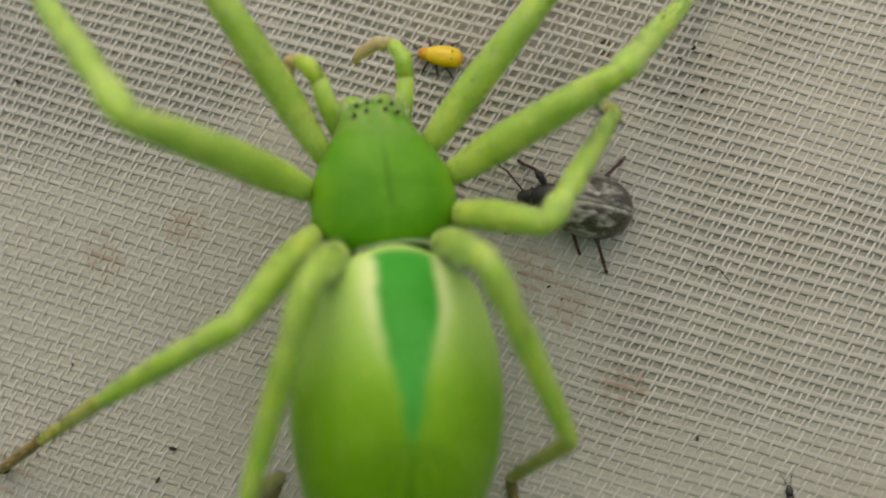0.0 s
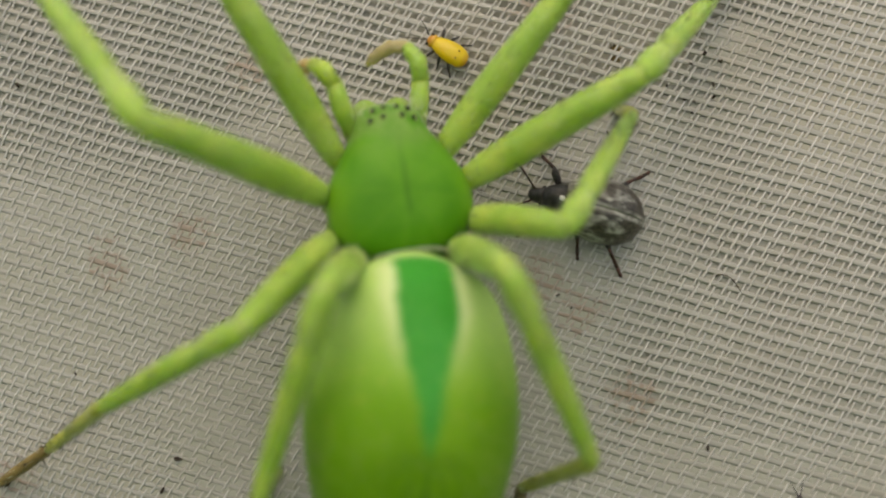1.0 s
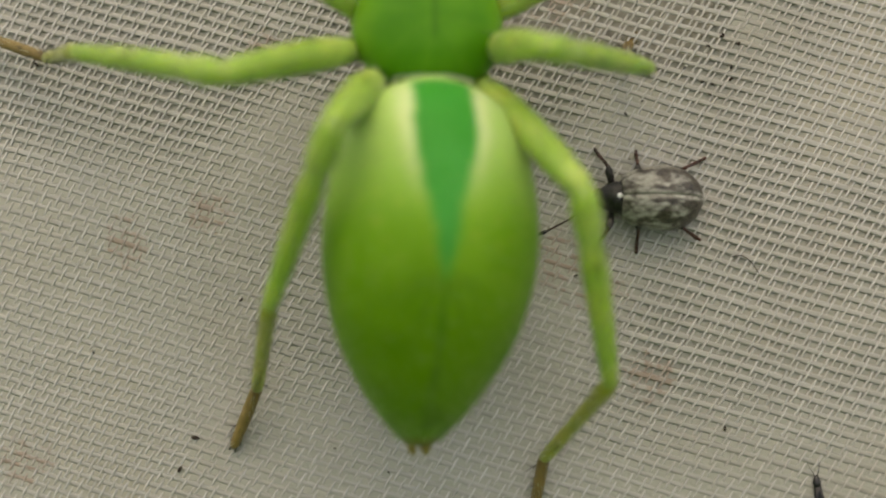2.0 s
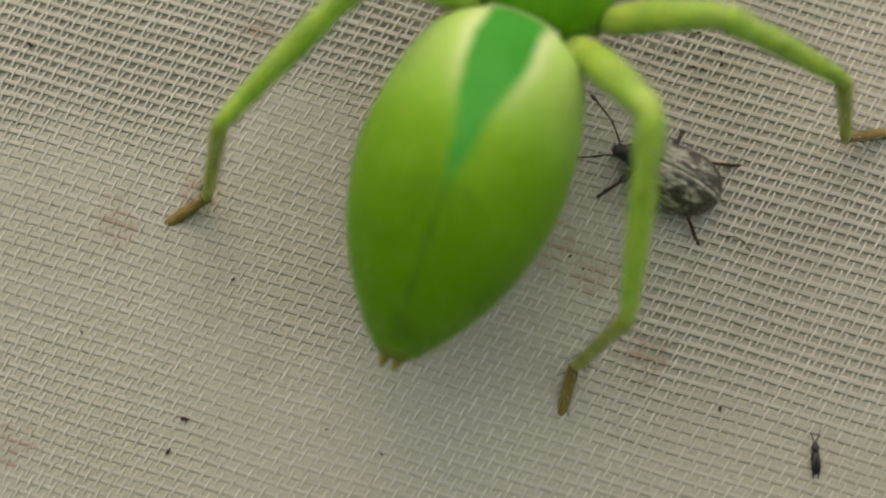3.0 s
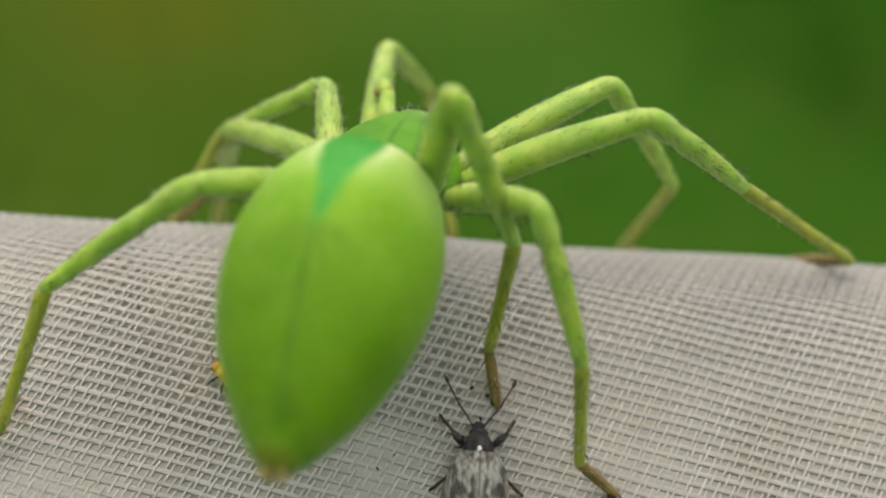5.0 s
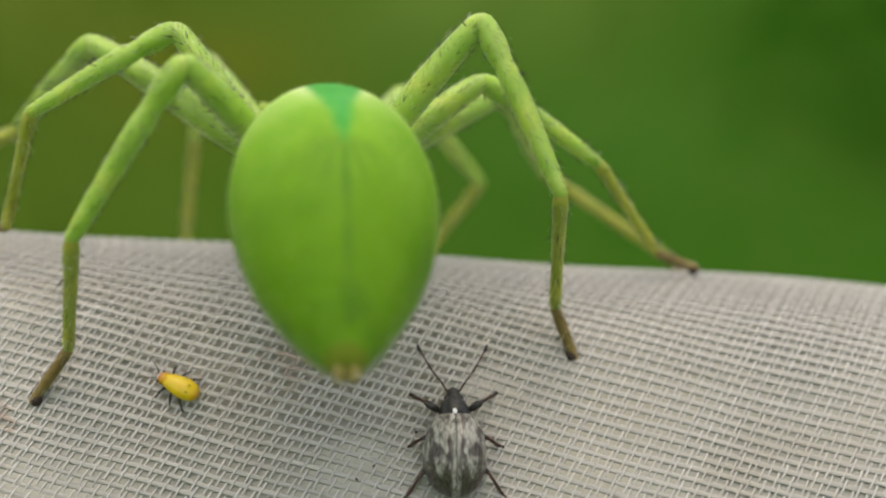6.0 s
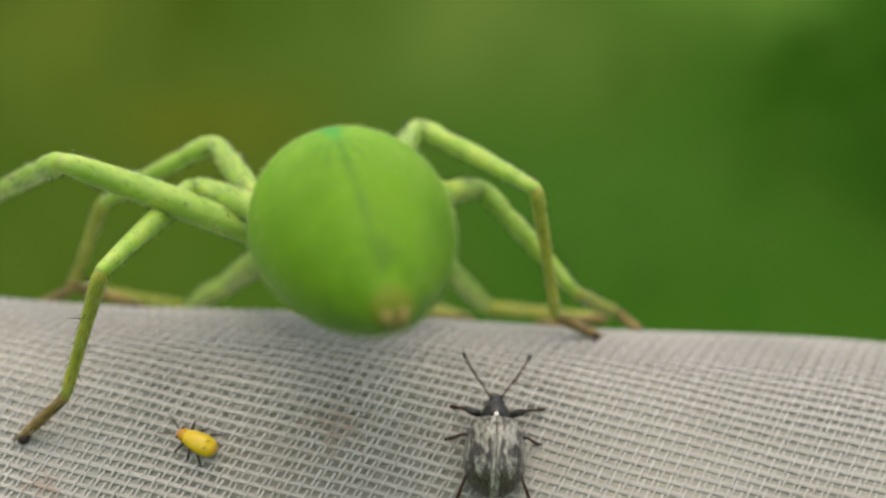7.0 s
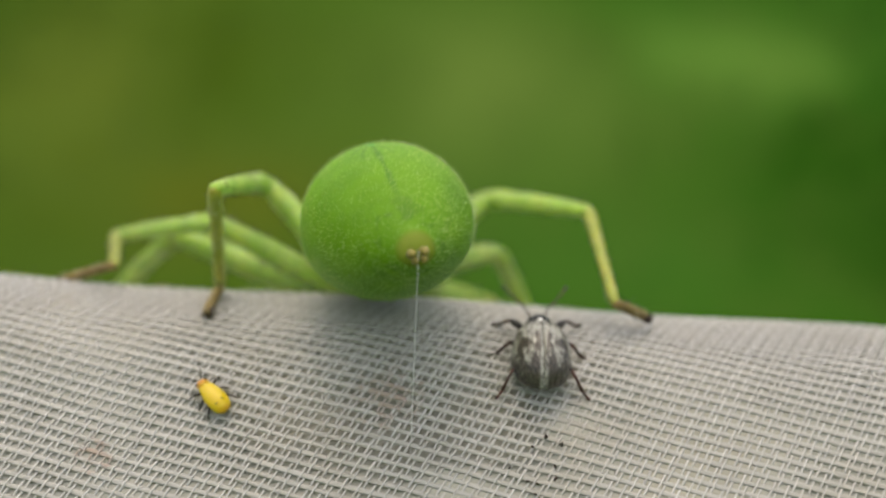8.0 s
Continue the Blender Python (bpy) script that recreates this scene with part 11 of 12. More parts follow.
    walk(metat, [
        (0, mm(6.67, 2.69, 1.93, -53.41, -0.00, -24.42)), (0.25, mm(6.65, 2.68, 2.09, -52.90, 0.00, -26.62)),
        (0.5, mm(6.63, 2.68, 2.26, -52.53, -0.00, -28.96)), (1, mm(6.64, 2.72, 1.98, -55.65, -0.00, -29.62)),
        (1.167, mm(6.49, 2.52, 1.89, -54.33, -0.00, -23.98)), (1.333, mm(6.24, 2.12, 1.76, -51.38, -0.00, -13.72)),
        (1.5, mm(6.19, 1.68, 1.52, -49.73, 0.00, -3.74)), (1.65, mm(7.16, 1.32, 1.05, -56.81, -0.00, 12.69)),
        (1.8, mm(7.77, 1.14, 0.56, -62.13, 0.00, 29.75)), (1.9, mm(6.90, 0.71, 0.66, -63.89, -0.00, 6.03)),
        (2, mm(6.02, 0.33, 0.62, -61.61, -0.00, -17.28)), (2.067, mm(6.82, 0.38, 0.81, -64.95, -0.00, -16.22)),
        (2.133, mm(8.26, 0.56, 0.94, -71.38, 0.00, -13.69)), (2.2, mm(9.01, 0.78, 0.88, -75.96, -0.00, -12.43)),
        (2.55, mm(9.39, 1.90, 0.67, -75.12, 0.00, -64.95)), (2.95, mm(8.85, 2.17, 0.14, -71.05, 0.00, -72.93)),
        (3.125, mm(7.99, 1.84, 0.03, -65.30, 0.00, -73.28)), (3.3, mm(6.99, 1.30, -0.25, -60.44, -0.00, -69.72)),
        (3.5, mm(7.44, 0.90, -1.24, -66.25, -0.00, -46.29)), (3.667, mm(7.38, 1.27, -1.89, -66.83, -0.00, -12.56)),
        (3.833, mm(7.06, 2.01, -2.41, -60.49, -0.00, 16.36)), (4, mm(6.72, 2.70, -2.61, -56.15, -0.00, 25.34)),
        (4.2, mm(6.52, 3.26, -2.54, -57.90, -0.00, 21.86)), (4.5, mm(6.43, 2.32, -2.78, -64.13, -0.00, 12.88)),
        (4.6, mm(6.39, 1.78, -2.93, -70.32, -0.00, 3.93)), (4.7, mm(6.35, 1.07, -3.11, -77.78, -0.00, -18.89)),
        (4.8, mm(6.33, 0.34, -3.29, -80.12, -0.00, -40.80)), (5, mm(6.89, -1.35, -3.55, -76.08, -0.00, -12.03)),
        (5.1, mm(7.54, -0.53, -3.11, -69.79, -0.00, -24.20)), (5.2, mm(8.15, 0.47, -2.38, -63.44, -0.00, -35.98)),
        (5.375, mm(8.81, 1.31, -1.23, -62.45, -0.00, -49.15)), (5.55, mm(9.09, 1.93, -0.48, -61.01, -0.00, -60.08)),
        (5.95, mm(9.45, 2.13, 0.04, -48.93, -0.00, -67.32)), (6.125, mm(9.60, 2.06, -0.30, -42.08, -0.00, -67.16)),
        (6.3, mm(9.71, 1.86, -0.73, -35.51, 0.00, -64.24)), (6.5, mm(9.55, 1.28, -0.88, -29.01, 0.00, -57.34)),
        (6.583, mm(9.46, 1.50, -1.19, -25.21, 0.00, -53.86)), (6.667, mm(9.30, 1.87, -1.78, -20.47, -0.00, -49.58)),
        (6.75, mm(9.06, 2.34, -2.47, -15.59, -0.00, -45.23)), (6.833, mm(8.75, 2.86, -3.14, -11.28, -0.00, -41.22)),
        (6.917, mm(8.41, 3.39, -3.65, -8.22, -0.00, -37.89)), (7, mm(8.13, 3.89, -3.91, -7.16, 0.00, -35.61)),
        (7.062, mm(7.95, 4.35, -3.95, -8.11, -0.00, -36.62)), (7.125, mm(7.74, 4.96, -3.91, -11.21, -0.00, -43.10)),
        (7.188, mm(7.52, 5.66, -3.77, -17.95, 0.00, -60.30)), (7.25, mm(7.27, 6.37, -3.54, -25.89, -0.00, -97.64)),
        (7.312, mm(7.02, 7.02, -3.23, -24.21, -0.00, -136.03)), (7.375, mm(6.80, 7.56, -2.88, -20.17, 0.00, -154.48)),
        (7.438, mm(6.65, 7.94, -2.54, -18.44, 0.00, -162.28)), (7.5, mm(6.59, 8.16, -2.27, -18.82, -0.00, -165.26)),
        (7.75, mm(6.69, 8.43, -0.56, -26.92, -0.00, -169.81)), (8, mm(6.71, 8.28, 0.69, -32.10, -0.00, -171.92)),
    ])
    walk(tars, [
        (0, mm(7.68, 4.90, -1.34, 26.32, 0.00, -13.78)), (0.25, mm(7.75, 4.88, -1.16, 35.03, -0.00, -10.32)),
        (0.5, mm(7.83, 4.85, -0.98, 43.64, 0.00, -5.59)), (1, mm(7.77, 4.72, -1.39, 32.42, -0.00, -3.94)),
        (1.167, mm(7.46, 4.69, -1.42, 20.99, -0.00, -7.36)), (1.333, mm(6.85, 4.59, -1.42, 2.10, -0.00, -15.06)),
        (1.5, mm(6.36, 4.31, -1.59, -10.75, -0.00, -23.50)), (1.65, mm(6.67, 3.49, -2.36, -15.12, 0.00, -40.56)),
        (1.8, mm(6.82, 2.80, -3.04, -18.85, -0.00, -55.14)), (1.9, mm(6.71, 2.50, -3.00, -27.35, -0.00, -45.65)),
        (2, mm(6.59, 2.18, -2.96, -33.45, -0.00, -34.87)), (2.067, mm(7.31, 2.03, -2.89, -30.01, 0.00, -41.84)),
        (2.133, mm(8.56, 1.83, -2.92, -22.76, -0.00, -53.77)), (2.2, mm(9.22, 1.74, -3.07, -18.60, -0.00, -60.09)),
        (2.55, mm(10.33, 2.34, -3.27, -20.83, 0.00, -62.71)), (2.95, mm(10.12, 2.56, -3.72, -23.05, -0.00, -53.63)),
        (3.125, mm(9.62, 2.33, -3.67, -27.86, 0.00, -37.39)), (3.3, mm(8.87, 2.00, -3.80, -30.50, -0.00, -23.17)),
        (3.5, mm(8.63, 2.03, -4.97, -26.35, -0.00, -27.18)), (3.667, mm(7.73, 2.83, -5.64, -23.99, -0.00, -20.14)),
        (3.833, mm(6.50, 3.94, -5.96, -21.29, -0.00, -6.86)), (4, mm(5.75, 4.75, -5.99, -19.70, 0.00, 1.77)),
        (4.2, mm(5.71, 5.27, -6.00, -20.73, -0.00, 4.21)), (4.5, mm(6.04, 4.05, -6.45, -22.27, -0.00, -12.71)),
        (4.6, mm(6.30, 3.15, -6.77, -25.23, -0.00, -25.12)), (4.7, mm(6.63, 1.89, -7.09, -29.86, -0.00, -42.82)),
        (4.8, mm(6.79, 0.87, -7.31, -34.06, 0.00, -54.55)), (5, mm(7.09, -0.39, -7.51, -43.62, 0.00, -60.55)),
        (5.1, mm(8.11, 0.76, -6.93, -45.38, -0.00, -67.76)), (5.2, mm(9.22, 1.94, -6.03, -45.29, 0.00, -73.08)),
        (5.375, mm(10.24, 2.54, -4.84, -34.20, -0.00, -74.50)), (5.55, mm(10.80, 2.91, -4.05, -22.63, -0.00, -74.76)),
        (5.95, mm(11.92, 3.16, -3.04, -18.92, -0.00, -73.30)), (6.125, mm(12.39, 3.24, -3.03, -10.54, 0.00, -75.79)),
        (6.3, mm(12.70, 3.30, -3.10, -3.44, -0.00, -79.77)), (6.5, mm(12.55, 3.20, -2.86, -5.01, 0.00, -84.64)),
        (6.583, mm(12.44, 3.68, -2.93, -8.33, -0.00, -90.71)), (6.667, mm(12.21, 4.35, -3.20, -15.94, -0.00, -103.39)),
        (6.75, mm(11.85, 5.11, -3.57, -25.85, -0.00, -123.42)), (6.833, mm(11.38, 5.87, -3.94, -32.89, -0.00, -146.78)),
        (6.917, mm(10.89, 6.57, -4.24, -35.14, 0.00, -165.22)), (7, mm(10.48, 7.18, -4.42, -35.26, -0.00, -175.49)),
        (7.062, mm(10.35, 7.59, -4.53, -34.74, -0.00, 179.56)), (7.125, mm(10.48, 7.88, -4.70, -33.46, 0.00, 174.64)),
        (7.188, mm(10.88, 7.59, -5.03, -31.65, -0.00, 170.08)), (7.25, mm(10.91, 5.88, -5.32, -29.58, -0.00, 166.14)),
        (7.312, mm(9.61, 4.34, -4.90, -27.51, 0.00, 162.88)), (7.375, mm(8.45, 4.10, -4.28, -25.67, -0.00, 160.38)),
        (7.438, mm(7.82, 4.26, -3.83, -24.38, -0.00, 158.81)), (7.5, mm(7.57, 4.43, -3.59, -23.90, 0.00, 158.27)),
        (7.75, mm(7.34, 4.85, -2.40, -29.56, -0.00, 168.66)), (8, mm(7.19, 4.86, -1.47, -34.32, -0.00, -179.83)),
    ])
    femur, tibia, metat, tars = LEG_PARTS["R4"]
    walk(femur, [
        (0, mm(1.40, 0.25, -0.40, 62.13, 0.00, 179.58)), (0.5, mm(1.40, 0.25, -0.40, 62.89, -0.00, 173.77)),
        (1, mm(1.40, 0.25, -0.40, 62.62, 0.00, 175.92)), (1.25, mm(1.40, 0.25, -0.40, 54.49, -0.00, -176.71)),
        (1.5, mm(1.40, 0.25, -0.40, 44.88, 0.00, -167.21)), (1.65, mm(1.40, 0.25, -0.40, 43.26, -0.00, -155.27)),
        (1.8, mm(1.40, 0.25, -0.40, 41.56, -0.00, -146.74)), (2, mm(1.40, 0.25, -0.40, 39.51, -0.00, -157.36)),
        (2.1, mm(1.40, 0.25, -0.40, 44.95, 0.00, -151.10)), (2.2, mm(1.40, 0.25, -0.40, 49.55, 0.00, -142.29)),
        (2.55, mm(1.40, 0.25, -0.40, 42.52, -0.00, -138.12)), (2.95, mm(1.40, 0.25, -0.40, 44.98, 0.00, -137.38)),
        (3.125, mm(1.40, 0.25, -0.40, 51.46, 0.00, -140.51)), (3.3, mm(1.40, 0.25, -0.40, 56.95, -0.00, -144.77)),
        (3.5, mm(1.40, 0.25, -0.40, 48.54, -0.00, -143.31)), (3.75, mm(1.40, 0.25, -0.40, 40.40, 0.00, -130.93)),
        (4, mm(1.40, 0.25, -0.40, 33.10, -0.00, -120.44)), (4.2, mm(1.40, 0.25, -0.40, 30.35, -0.00, -116.10)),
        (4.5, mm(1.40, 0.25, -0.40, 30.20, -0.00, -117.76)), (4.56, mm(1.40, 0.25, -0.40, 30.20, 0.00, -119.42)),
        (4.62, mm(1.40, 0.25, -0.40, 30.27, -0.00, -122.59)), (4.68, mm(1.40, 0.25, -0.40, 30.50, -0.00, -126.39)),
        (4.74, mm(1.40, 0.25, -0.40, 31.04, -0.00, -130.01)), (4.8, mm(1.40, 0.25, -0.40, 32.18, -0.00, -132.75)),
        (4.833, mm(1.40, 0.25, -0.40, 34.42, -0.00, -134.68)), (4.867, mm(1.40, 0.25, -0.40, 38.90, 0.00, -138.14)),
        (4.9, mm(1.40, 0.25, -0.40, 44.16, -0.00, -142.65)), (4.933, mm(1.40, 0.25, -0.40, 49.04, -0.00, -147.68)),
        (4.967, mm(1.40, 0.25, -0.40, 52.58, -0.00, -152.12)), (5, mm(1.40, 0.25, -0.40, 53.85, -0.00, -153.93)),
        (5.2, mm(1.40, 0.25, -0.40, 50.30, -0.00, -154.11)), (5.375, mm(1.40, 0.25, -0.40, 46.17, -0.00, -145.48)),
        (5.55, mm(1.40, 0.25, -0.40, 42.67, -0.00, -137.49)), (5.95, mm(1.40, 0.25, -0.40, 47.99, 0.00, -127.22)),
        (6.038, mm(1.40, 0.25, -0.40, 52.74, -0.00, -114.59)), (6.125, mm(1.40, 0.25, -0.40, 57.01, -0.00, -83.80)),
        (6.212, mm(1.40, 0.25, -0.40, 54.04, 0.00, -53.70)), (6.3, mm(1.40, 0.25, -0.40, 52.12, -0.00, -41.59)),
        (6.367, mm(1.40, 0.25, -0.40, 54.97, -0.00, -36.83)), (6.433, mm(1.40, 0.25, -0.40, 58.36, 0.00, -29.77)),
        (6.5, mm(1.40, 0.25, -0.40, 59.90, -0.00, -25.72)), (6.75, mm(1.40, 0.25, -0.40, 51.63, -0.00, -31.26)),
        (7, mm(1.40, 0.25, -0.40, 39.51, -0.00, -39.30)), (7.1, mm(1.40, 0.25, -0.40, 36.48, -0.00, -43.61)),
        (7.2, mm(1.40, 0.25, -0.40, 33.42, -0.00, -49.18)), (7.3, mm(1.40, 0.25, -0.40, 30.62, -0.00, -54.69)),
        (7.4, mm(1.40, 0.25, -0.40, 28.58, -0.00, -59.04)), (7.5, mm(1.40, 0.25, -0.40, 27.90, 0.00, -61.30)),
        (7.583, mm(1.40, 0.25, -0.40, 28.76, -0.00, -61.85)), (7.667, mm(1.40, 0.25, -0.40, 30.69, -0.00, -62.09)),
        (7.75, mm(1.40, 0.25, -0.40, 33.11, -0.00, -62.10)), (7.833, mm(1.40, 0.25, -0.40, 35.48, 0.00, -61.97)),
        (7.917, mm(1.40, 0.25, -0.40, 37.31, 0.00, -61.81)), (8, mm(1.40, 0.25, -0.40, 38.02, -0.00, -61.72)),
    ])
    walk(tibia, [
        (0, mm(1.38, -2.44, 4.69, -40.54, 0.00, -149.46)), (0.5, mm(1.12, -2.36, 4.72, -37.13, 0.00, -148.81)),
        (1, mm(1.21, -2.39, 4.71, -35.54, -0.00, -153.07)), (1.25, mm(1.59, -3.09, 4.28, -40.56, -0.00, -154.88)),
        (1.5, mm(2.30, -3.73, 3.66, -45.76, -0.00, -158.14)), (1.65, mm(3.15, -3.56, 3.54, -40.29, -0.00, -164.12)),
        (1.8, mm(3.76, -3.35, 3.42, -34.43, -0.00, -167.93)), (2, mm(3.11, -3.85, 3.26, -37.26, -0.00, -161.31)),
        (2.1, mm(3.37, -3.31, 3.67, -45.39, -0.00, -156.83)), (2.2, mm(3.68, -2.70, 3.98, -52.06, -0.00, -152.68)),
        (2.55, mm(4.23, -2.91, 3.49, -40.66, -0.00, -158.25)), (2.95, mm(4.16, -2.74, 3.67, -43.26, -0.00, -156.89)),
        (3.125, mm(3.68, -2.52, 4.10, -52.32, -0.00, -153.53)), (3.3, mm(3.21, -2.31, 4.42, -63.43, -0.00, -149.02)),
        (3.5, mm(3.68, -2.80, 3.91, -70.34, -0.00, -160.93)), (3.75, mm(4.71, -2.62, 3.33, -71.77, 0.00, -164.88)),
        (4, mm(5.56, -2.19, 2.74, -72.69, 0.00, -166.24)), (4.2, mm(5.86, -1.93, 2.51, -72.65, -0.00, -151.27)),
        (4.5, mm(5.80, -2.07, 2.49, -80.74, -0.00, -173.43)), (4.56, mm(5.73, -2.19, 2.49, -81.96, -0.00, -170.37)),
        (4.62, mm(5.59, -2.43, 2.50, -82.99, -0.00, -162.48)), (4.68, mm(5.39, -2.69, 2.52, -83.80, 0.00, -148.61)),
        (4.74, mm(5.18, -2.92, 2.57, -84.23, -0.00, -127.75)), (4.8, mm(4.98, -3.06, 2.66, -83.89, -0.00, -101.55)),
        (4.833, mm(4.78, -3.09, 2.85, -82.59, 0.00, -76.54)), (4.867, mm(4.39, -3.08, 3.21, -78.38, -0.00, -51.93)),
        (4.9, mm(3.90, -3.03, 3.61, -72.31, -0.00, -39.69)), (4.933, mm(3.42, -2.94, 3.95, -66.14, -0.00, -33.76)),
        (4.967, mm(3.04, -2.84, 4.17, -61.36, -0.00, -30.87)), (5, mm(2.89, -2.80, 4.25, -59.57, -0.00, -30.01)),
        (5.2, mm(3.00, -3.06, 4.03, -62.27, 0.00, -31.66)), (5.375, mm(3.66, -3.03, 3.75, -70.65, -0.00, -49.64)),
        (5.55, mm(4.26, -2.87, 3.50, -74.79, 0.00, -86.89)), (5.95, mm(4.47, -2.08, 3.88, -66.72, -0.00, -107.48)),
        (6.038, mm(4.57, -1.20, 4.18, -60.26, -0.00, -117.48)), (6.125, mm(4.51, 0.59, 4.43, -48.25, -0.00, -128.00)),
        (6.212, mm(4.12, 2.25, 4.26, -36.10, 0.00, -133.80)), (6.3, mm(3.75, 2.89, 4.14, -30.40, -0.00, -134.72)),
        (6.367, mm(3.38, 2.89, 4.31, -30.25, 0.00, -132.52)), (6.433, mm(2.90, 2.87, 4.50, -30.56, -0.00, -129.78)),
        (6.5, mm(2.65, 2.85, 4.58, -30.90, 0.00, -128.37)), (6.75, mm(3.25, 3.30, 4.11, -37.62, 0.00, -131.72)),
        (7, mm(4.21, 3.69, 3.26, -45.03, -0.00, -138.64)), (7.1, mm(4.59, 3.60, 3.02, -45.68, -0.00, -142.45)),
        (7.2, mm(5.03, 3.39, 2.77, -45.46, 0.00, -147.88)), (7.3, mm(5.44, 3.11, 2.53, -44.61, -0.00, -153.29)),
        (7.4, mm(5.73, 2.85, 2.35, -43.64, -0.00, -157.28)), (7.5, mm(5.86, 2.69, 2.29, -43.19, 0.00, -158.81)),
        (7.583, mm(5.85, 2.63, 2.37, -43.34, -0.00, -157.71)), (7.667, mm(5.77, 2.57, 2.54, -43.68, -0.00, -154.90)),
        (7.75, mm(5.66, 2.51, 2.74, -44.01, -0.00, -151.23)), (7.833, mm(5.54, 2.45, 2.94, -44.23, -0.00, -147.53)),
        (7.917, mm(5.43, 2.41, 3.09, -44.32, 0.00, -144.64)), (8, mm(5.39, 2.40, 3.14, -44.33, -0.00, -143.50)),
    ])
    walk(metat, [
        (0, mm(3.61, -6.22, 0.93, -83.39, 0.00, 70.23)), (0.5, mm(3.50, -6.30, 1.23, -86.15, 0.00, 58.59)),
        (1, mm(3.34, -6.58, 1.35, -82.12, -0.00, 55.43)), (1.25, mm(3.46, -7.06, 0.52, -77.02, -0.00, 67.10)),
        (1.5, mm(3.80, -7.47, -0.48, -72.77, -0.00, 71.86)), (1.65, mm(4.36, -7.80, -0.20, -72.77, -0.00, 116.22)),
        (1.8, mm(4.76, -8.01, 0.15, -65.81, -0.00, 147.91)), (2, mm(4.58, -8.21, -0.24, -67.52, -0.00, 155.34)),
        (2.1, mm(4.96, -7.05, -0.45, -64.17, -0.00, -177.79)), (2.2, mm(5.31, -5.86, -0.58, -57.66, 0.00, -161.71)),
        (2.55, mm(5.86, -6.98, -0.28, -71.23, 0.00, -162.29)), (2.95, mm(5.81, -6.62, -0.29, -80.61, -0.00, 160.87)),
        (3.125, mm(5.25, -5.68, -0.48, -75.92, -0.00, 105.44)), (3.3, mm(4.54, -4.53, -0.75, -68.65, -0.00, 88.30)),
        (3.5, mm(4.31, -4.64, -1.53, -71.80, -0.00, 81.83)), (3.75, mm(5.18, -4.37, -2.16, -70.17, -0.00, 79.26)),
        (4, mm(5.96, -3.86, -2.78, -68.64, -0.00, 78.66)), (4.2, mm(6.69, -3.45, -3.01, -71.85, -0.00, 79.37)),
        (4.5, mm(5.91, -2.99, -3.21, -64.35, -0.00, 57.54)), (4.56, mm(5.87, -2.99, -3.23, -64.92, -0.00, 57.07)),
        (4.62, mm(5.80, -3.10, -3.24, -66.34, -0.00, 55.73)), (4.68, mm(5.72, -3.22, -3.23, -68.16, -0.00, 53.63)),
        (4.74, mm(5.64, -3.27, -3.18, -69.94, -0.00, 50.90)), (4.8, mm(5.58, -3.18, -3.08, -71.26, -0.00, 47.92)),
        (4.833, mm(5.50, -2.91, -2.88, -71.51, -0.00, 45.22)), (4.867, mm(5.31, -2.37, -2.45, -71.23, -0.00, 40.83)),
        (4.9, mm(5.03, -1.68, -1.90, -70.59, 0.00, 36.13)), (4.933, mm(4.72, -0.99, -1.34, -69.81, -0.00, 31.90)),
        (4.967, mm(4.46, -0.46, -0.90, -69.15, -0.00, 28.62)), (5, mm(4.36, -0.26, -0.74, -68.99, -0.00, 26.81)),
        (5.2, mm(4.42, -0.77, -1.09, -71.53, 0.00, 24.56)), (5.375, mm(5.12, -1.79, -1.70, -64.36, 0.00, 6.56)),
        (5.55, mm(5.77, -2.79, -2.08, -54.27, 0.00, -4.38)), (5.95, mm(6.65, -2.77, -1.44, -48.74, -0.00, -13.36)),
        (6.038, mm(7.11, -2.52, -0.84, -49.01, -0.00, -15.61)), (6.125, mm(7.55, -1.78, 0.11, -50.02, -0.00, -18.24)),
        (6.212, mm(7.49, -0.98, 0.85, -51.34, 0.00, -21.17)), (6.3, mm(7.29, -0.62, 1.22, -52.59, -0.00, -24.23)),
        (6.367, mm(7.06, -0.48, 1.40, -53.76, -0.00, -27.21)), (6.433, mm(6.72, -0.32, 1.56, -55.00, 0.00, -30.42)),
        (6.5, mm(6.54, -0.23, 1.61, -55.57, -0.00, -31.99)), (6.75, mm(6.67, 0.26, 0.58, -55.39, -0.00, -18.36)),
        (7, mm(6.91, 0.62, -0.83, -51.22, -0.00, -4.88)), (7.1, mm(7.05, 0.40, -1.12, -48.33, -0.00, -5.06)),
        (7.2, mm(7.19, -0.05, -1.35, -44.25, -0.00, -5.79)), (7.3, mm(7.29, -0.56, -1.53, -40.00, -0.00, -6.62)),
        (7.4, mm(7.35, -1.01, -1.64, -36.65, -0.00, -7.28)), (7.5, mm(7.38, -1.24, -1.66, -35.29, 0.00, -7.54)),
        (7.583, mm(7.44, -1.26, -1.60, -39.36, 0.00, -6.66)), (7.667, mm(7.55, -1.22, -1.46, -51.30, -0.00, -3.27)),
        (7.75, mm(7.66, -1.14, -1.27, -68.88, -0.00, 7.63)), (7.833, mm(7.76, -1.04, -1.09, -82.10, 0.00, 66.97)),
        (7.917, mm(7.83, -0.96, -0.95, -76.70, -0.00, 131.58)), (8, mm(7.85, -0.93, -0.90, -73.19, -0.00, 140.01)),
    ])
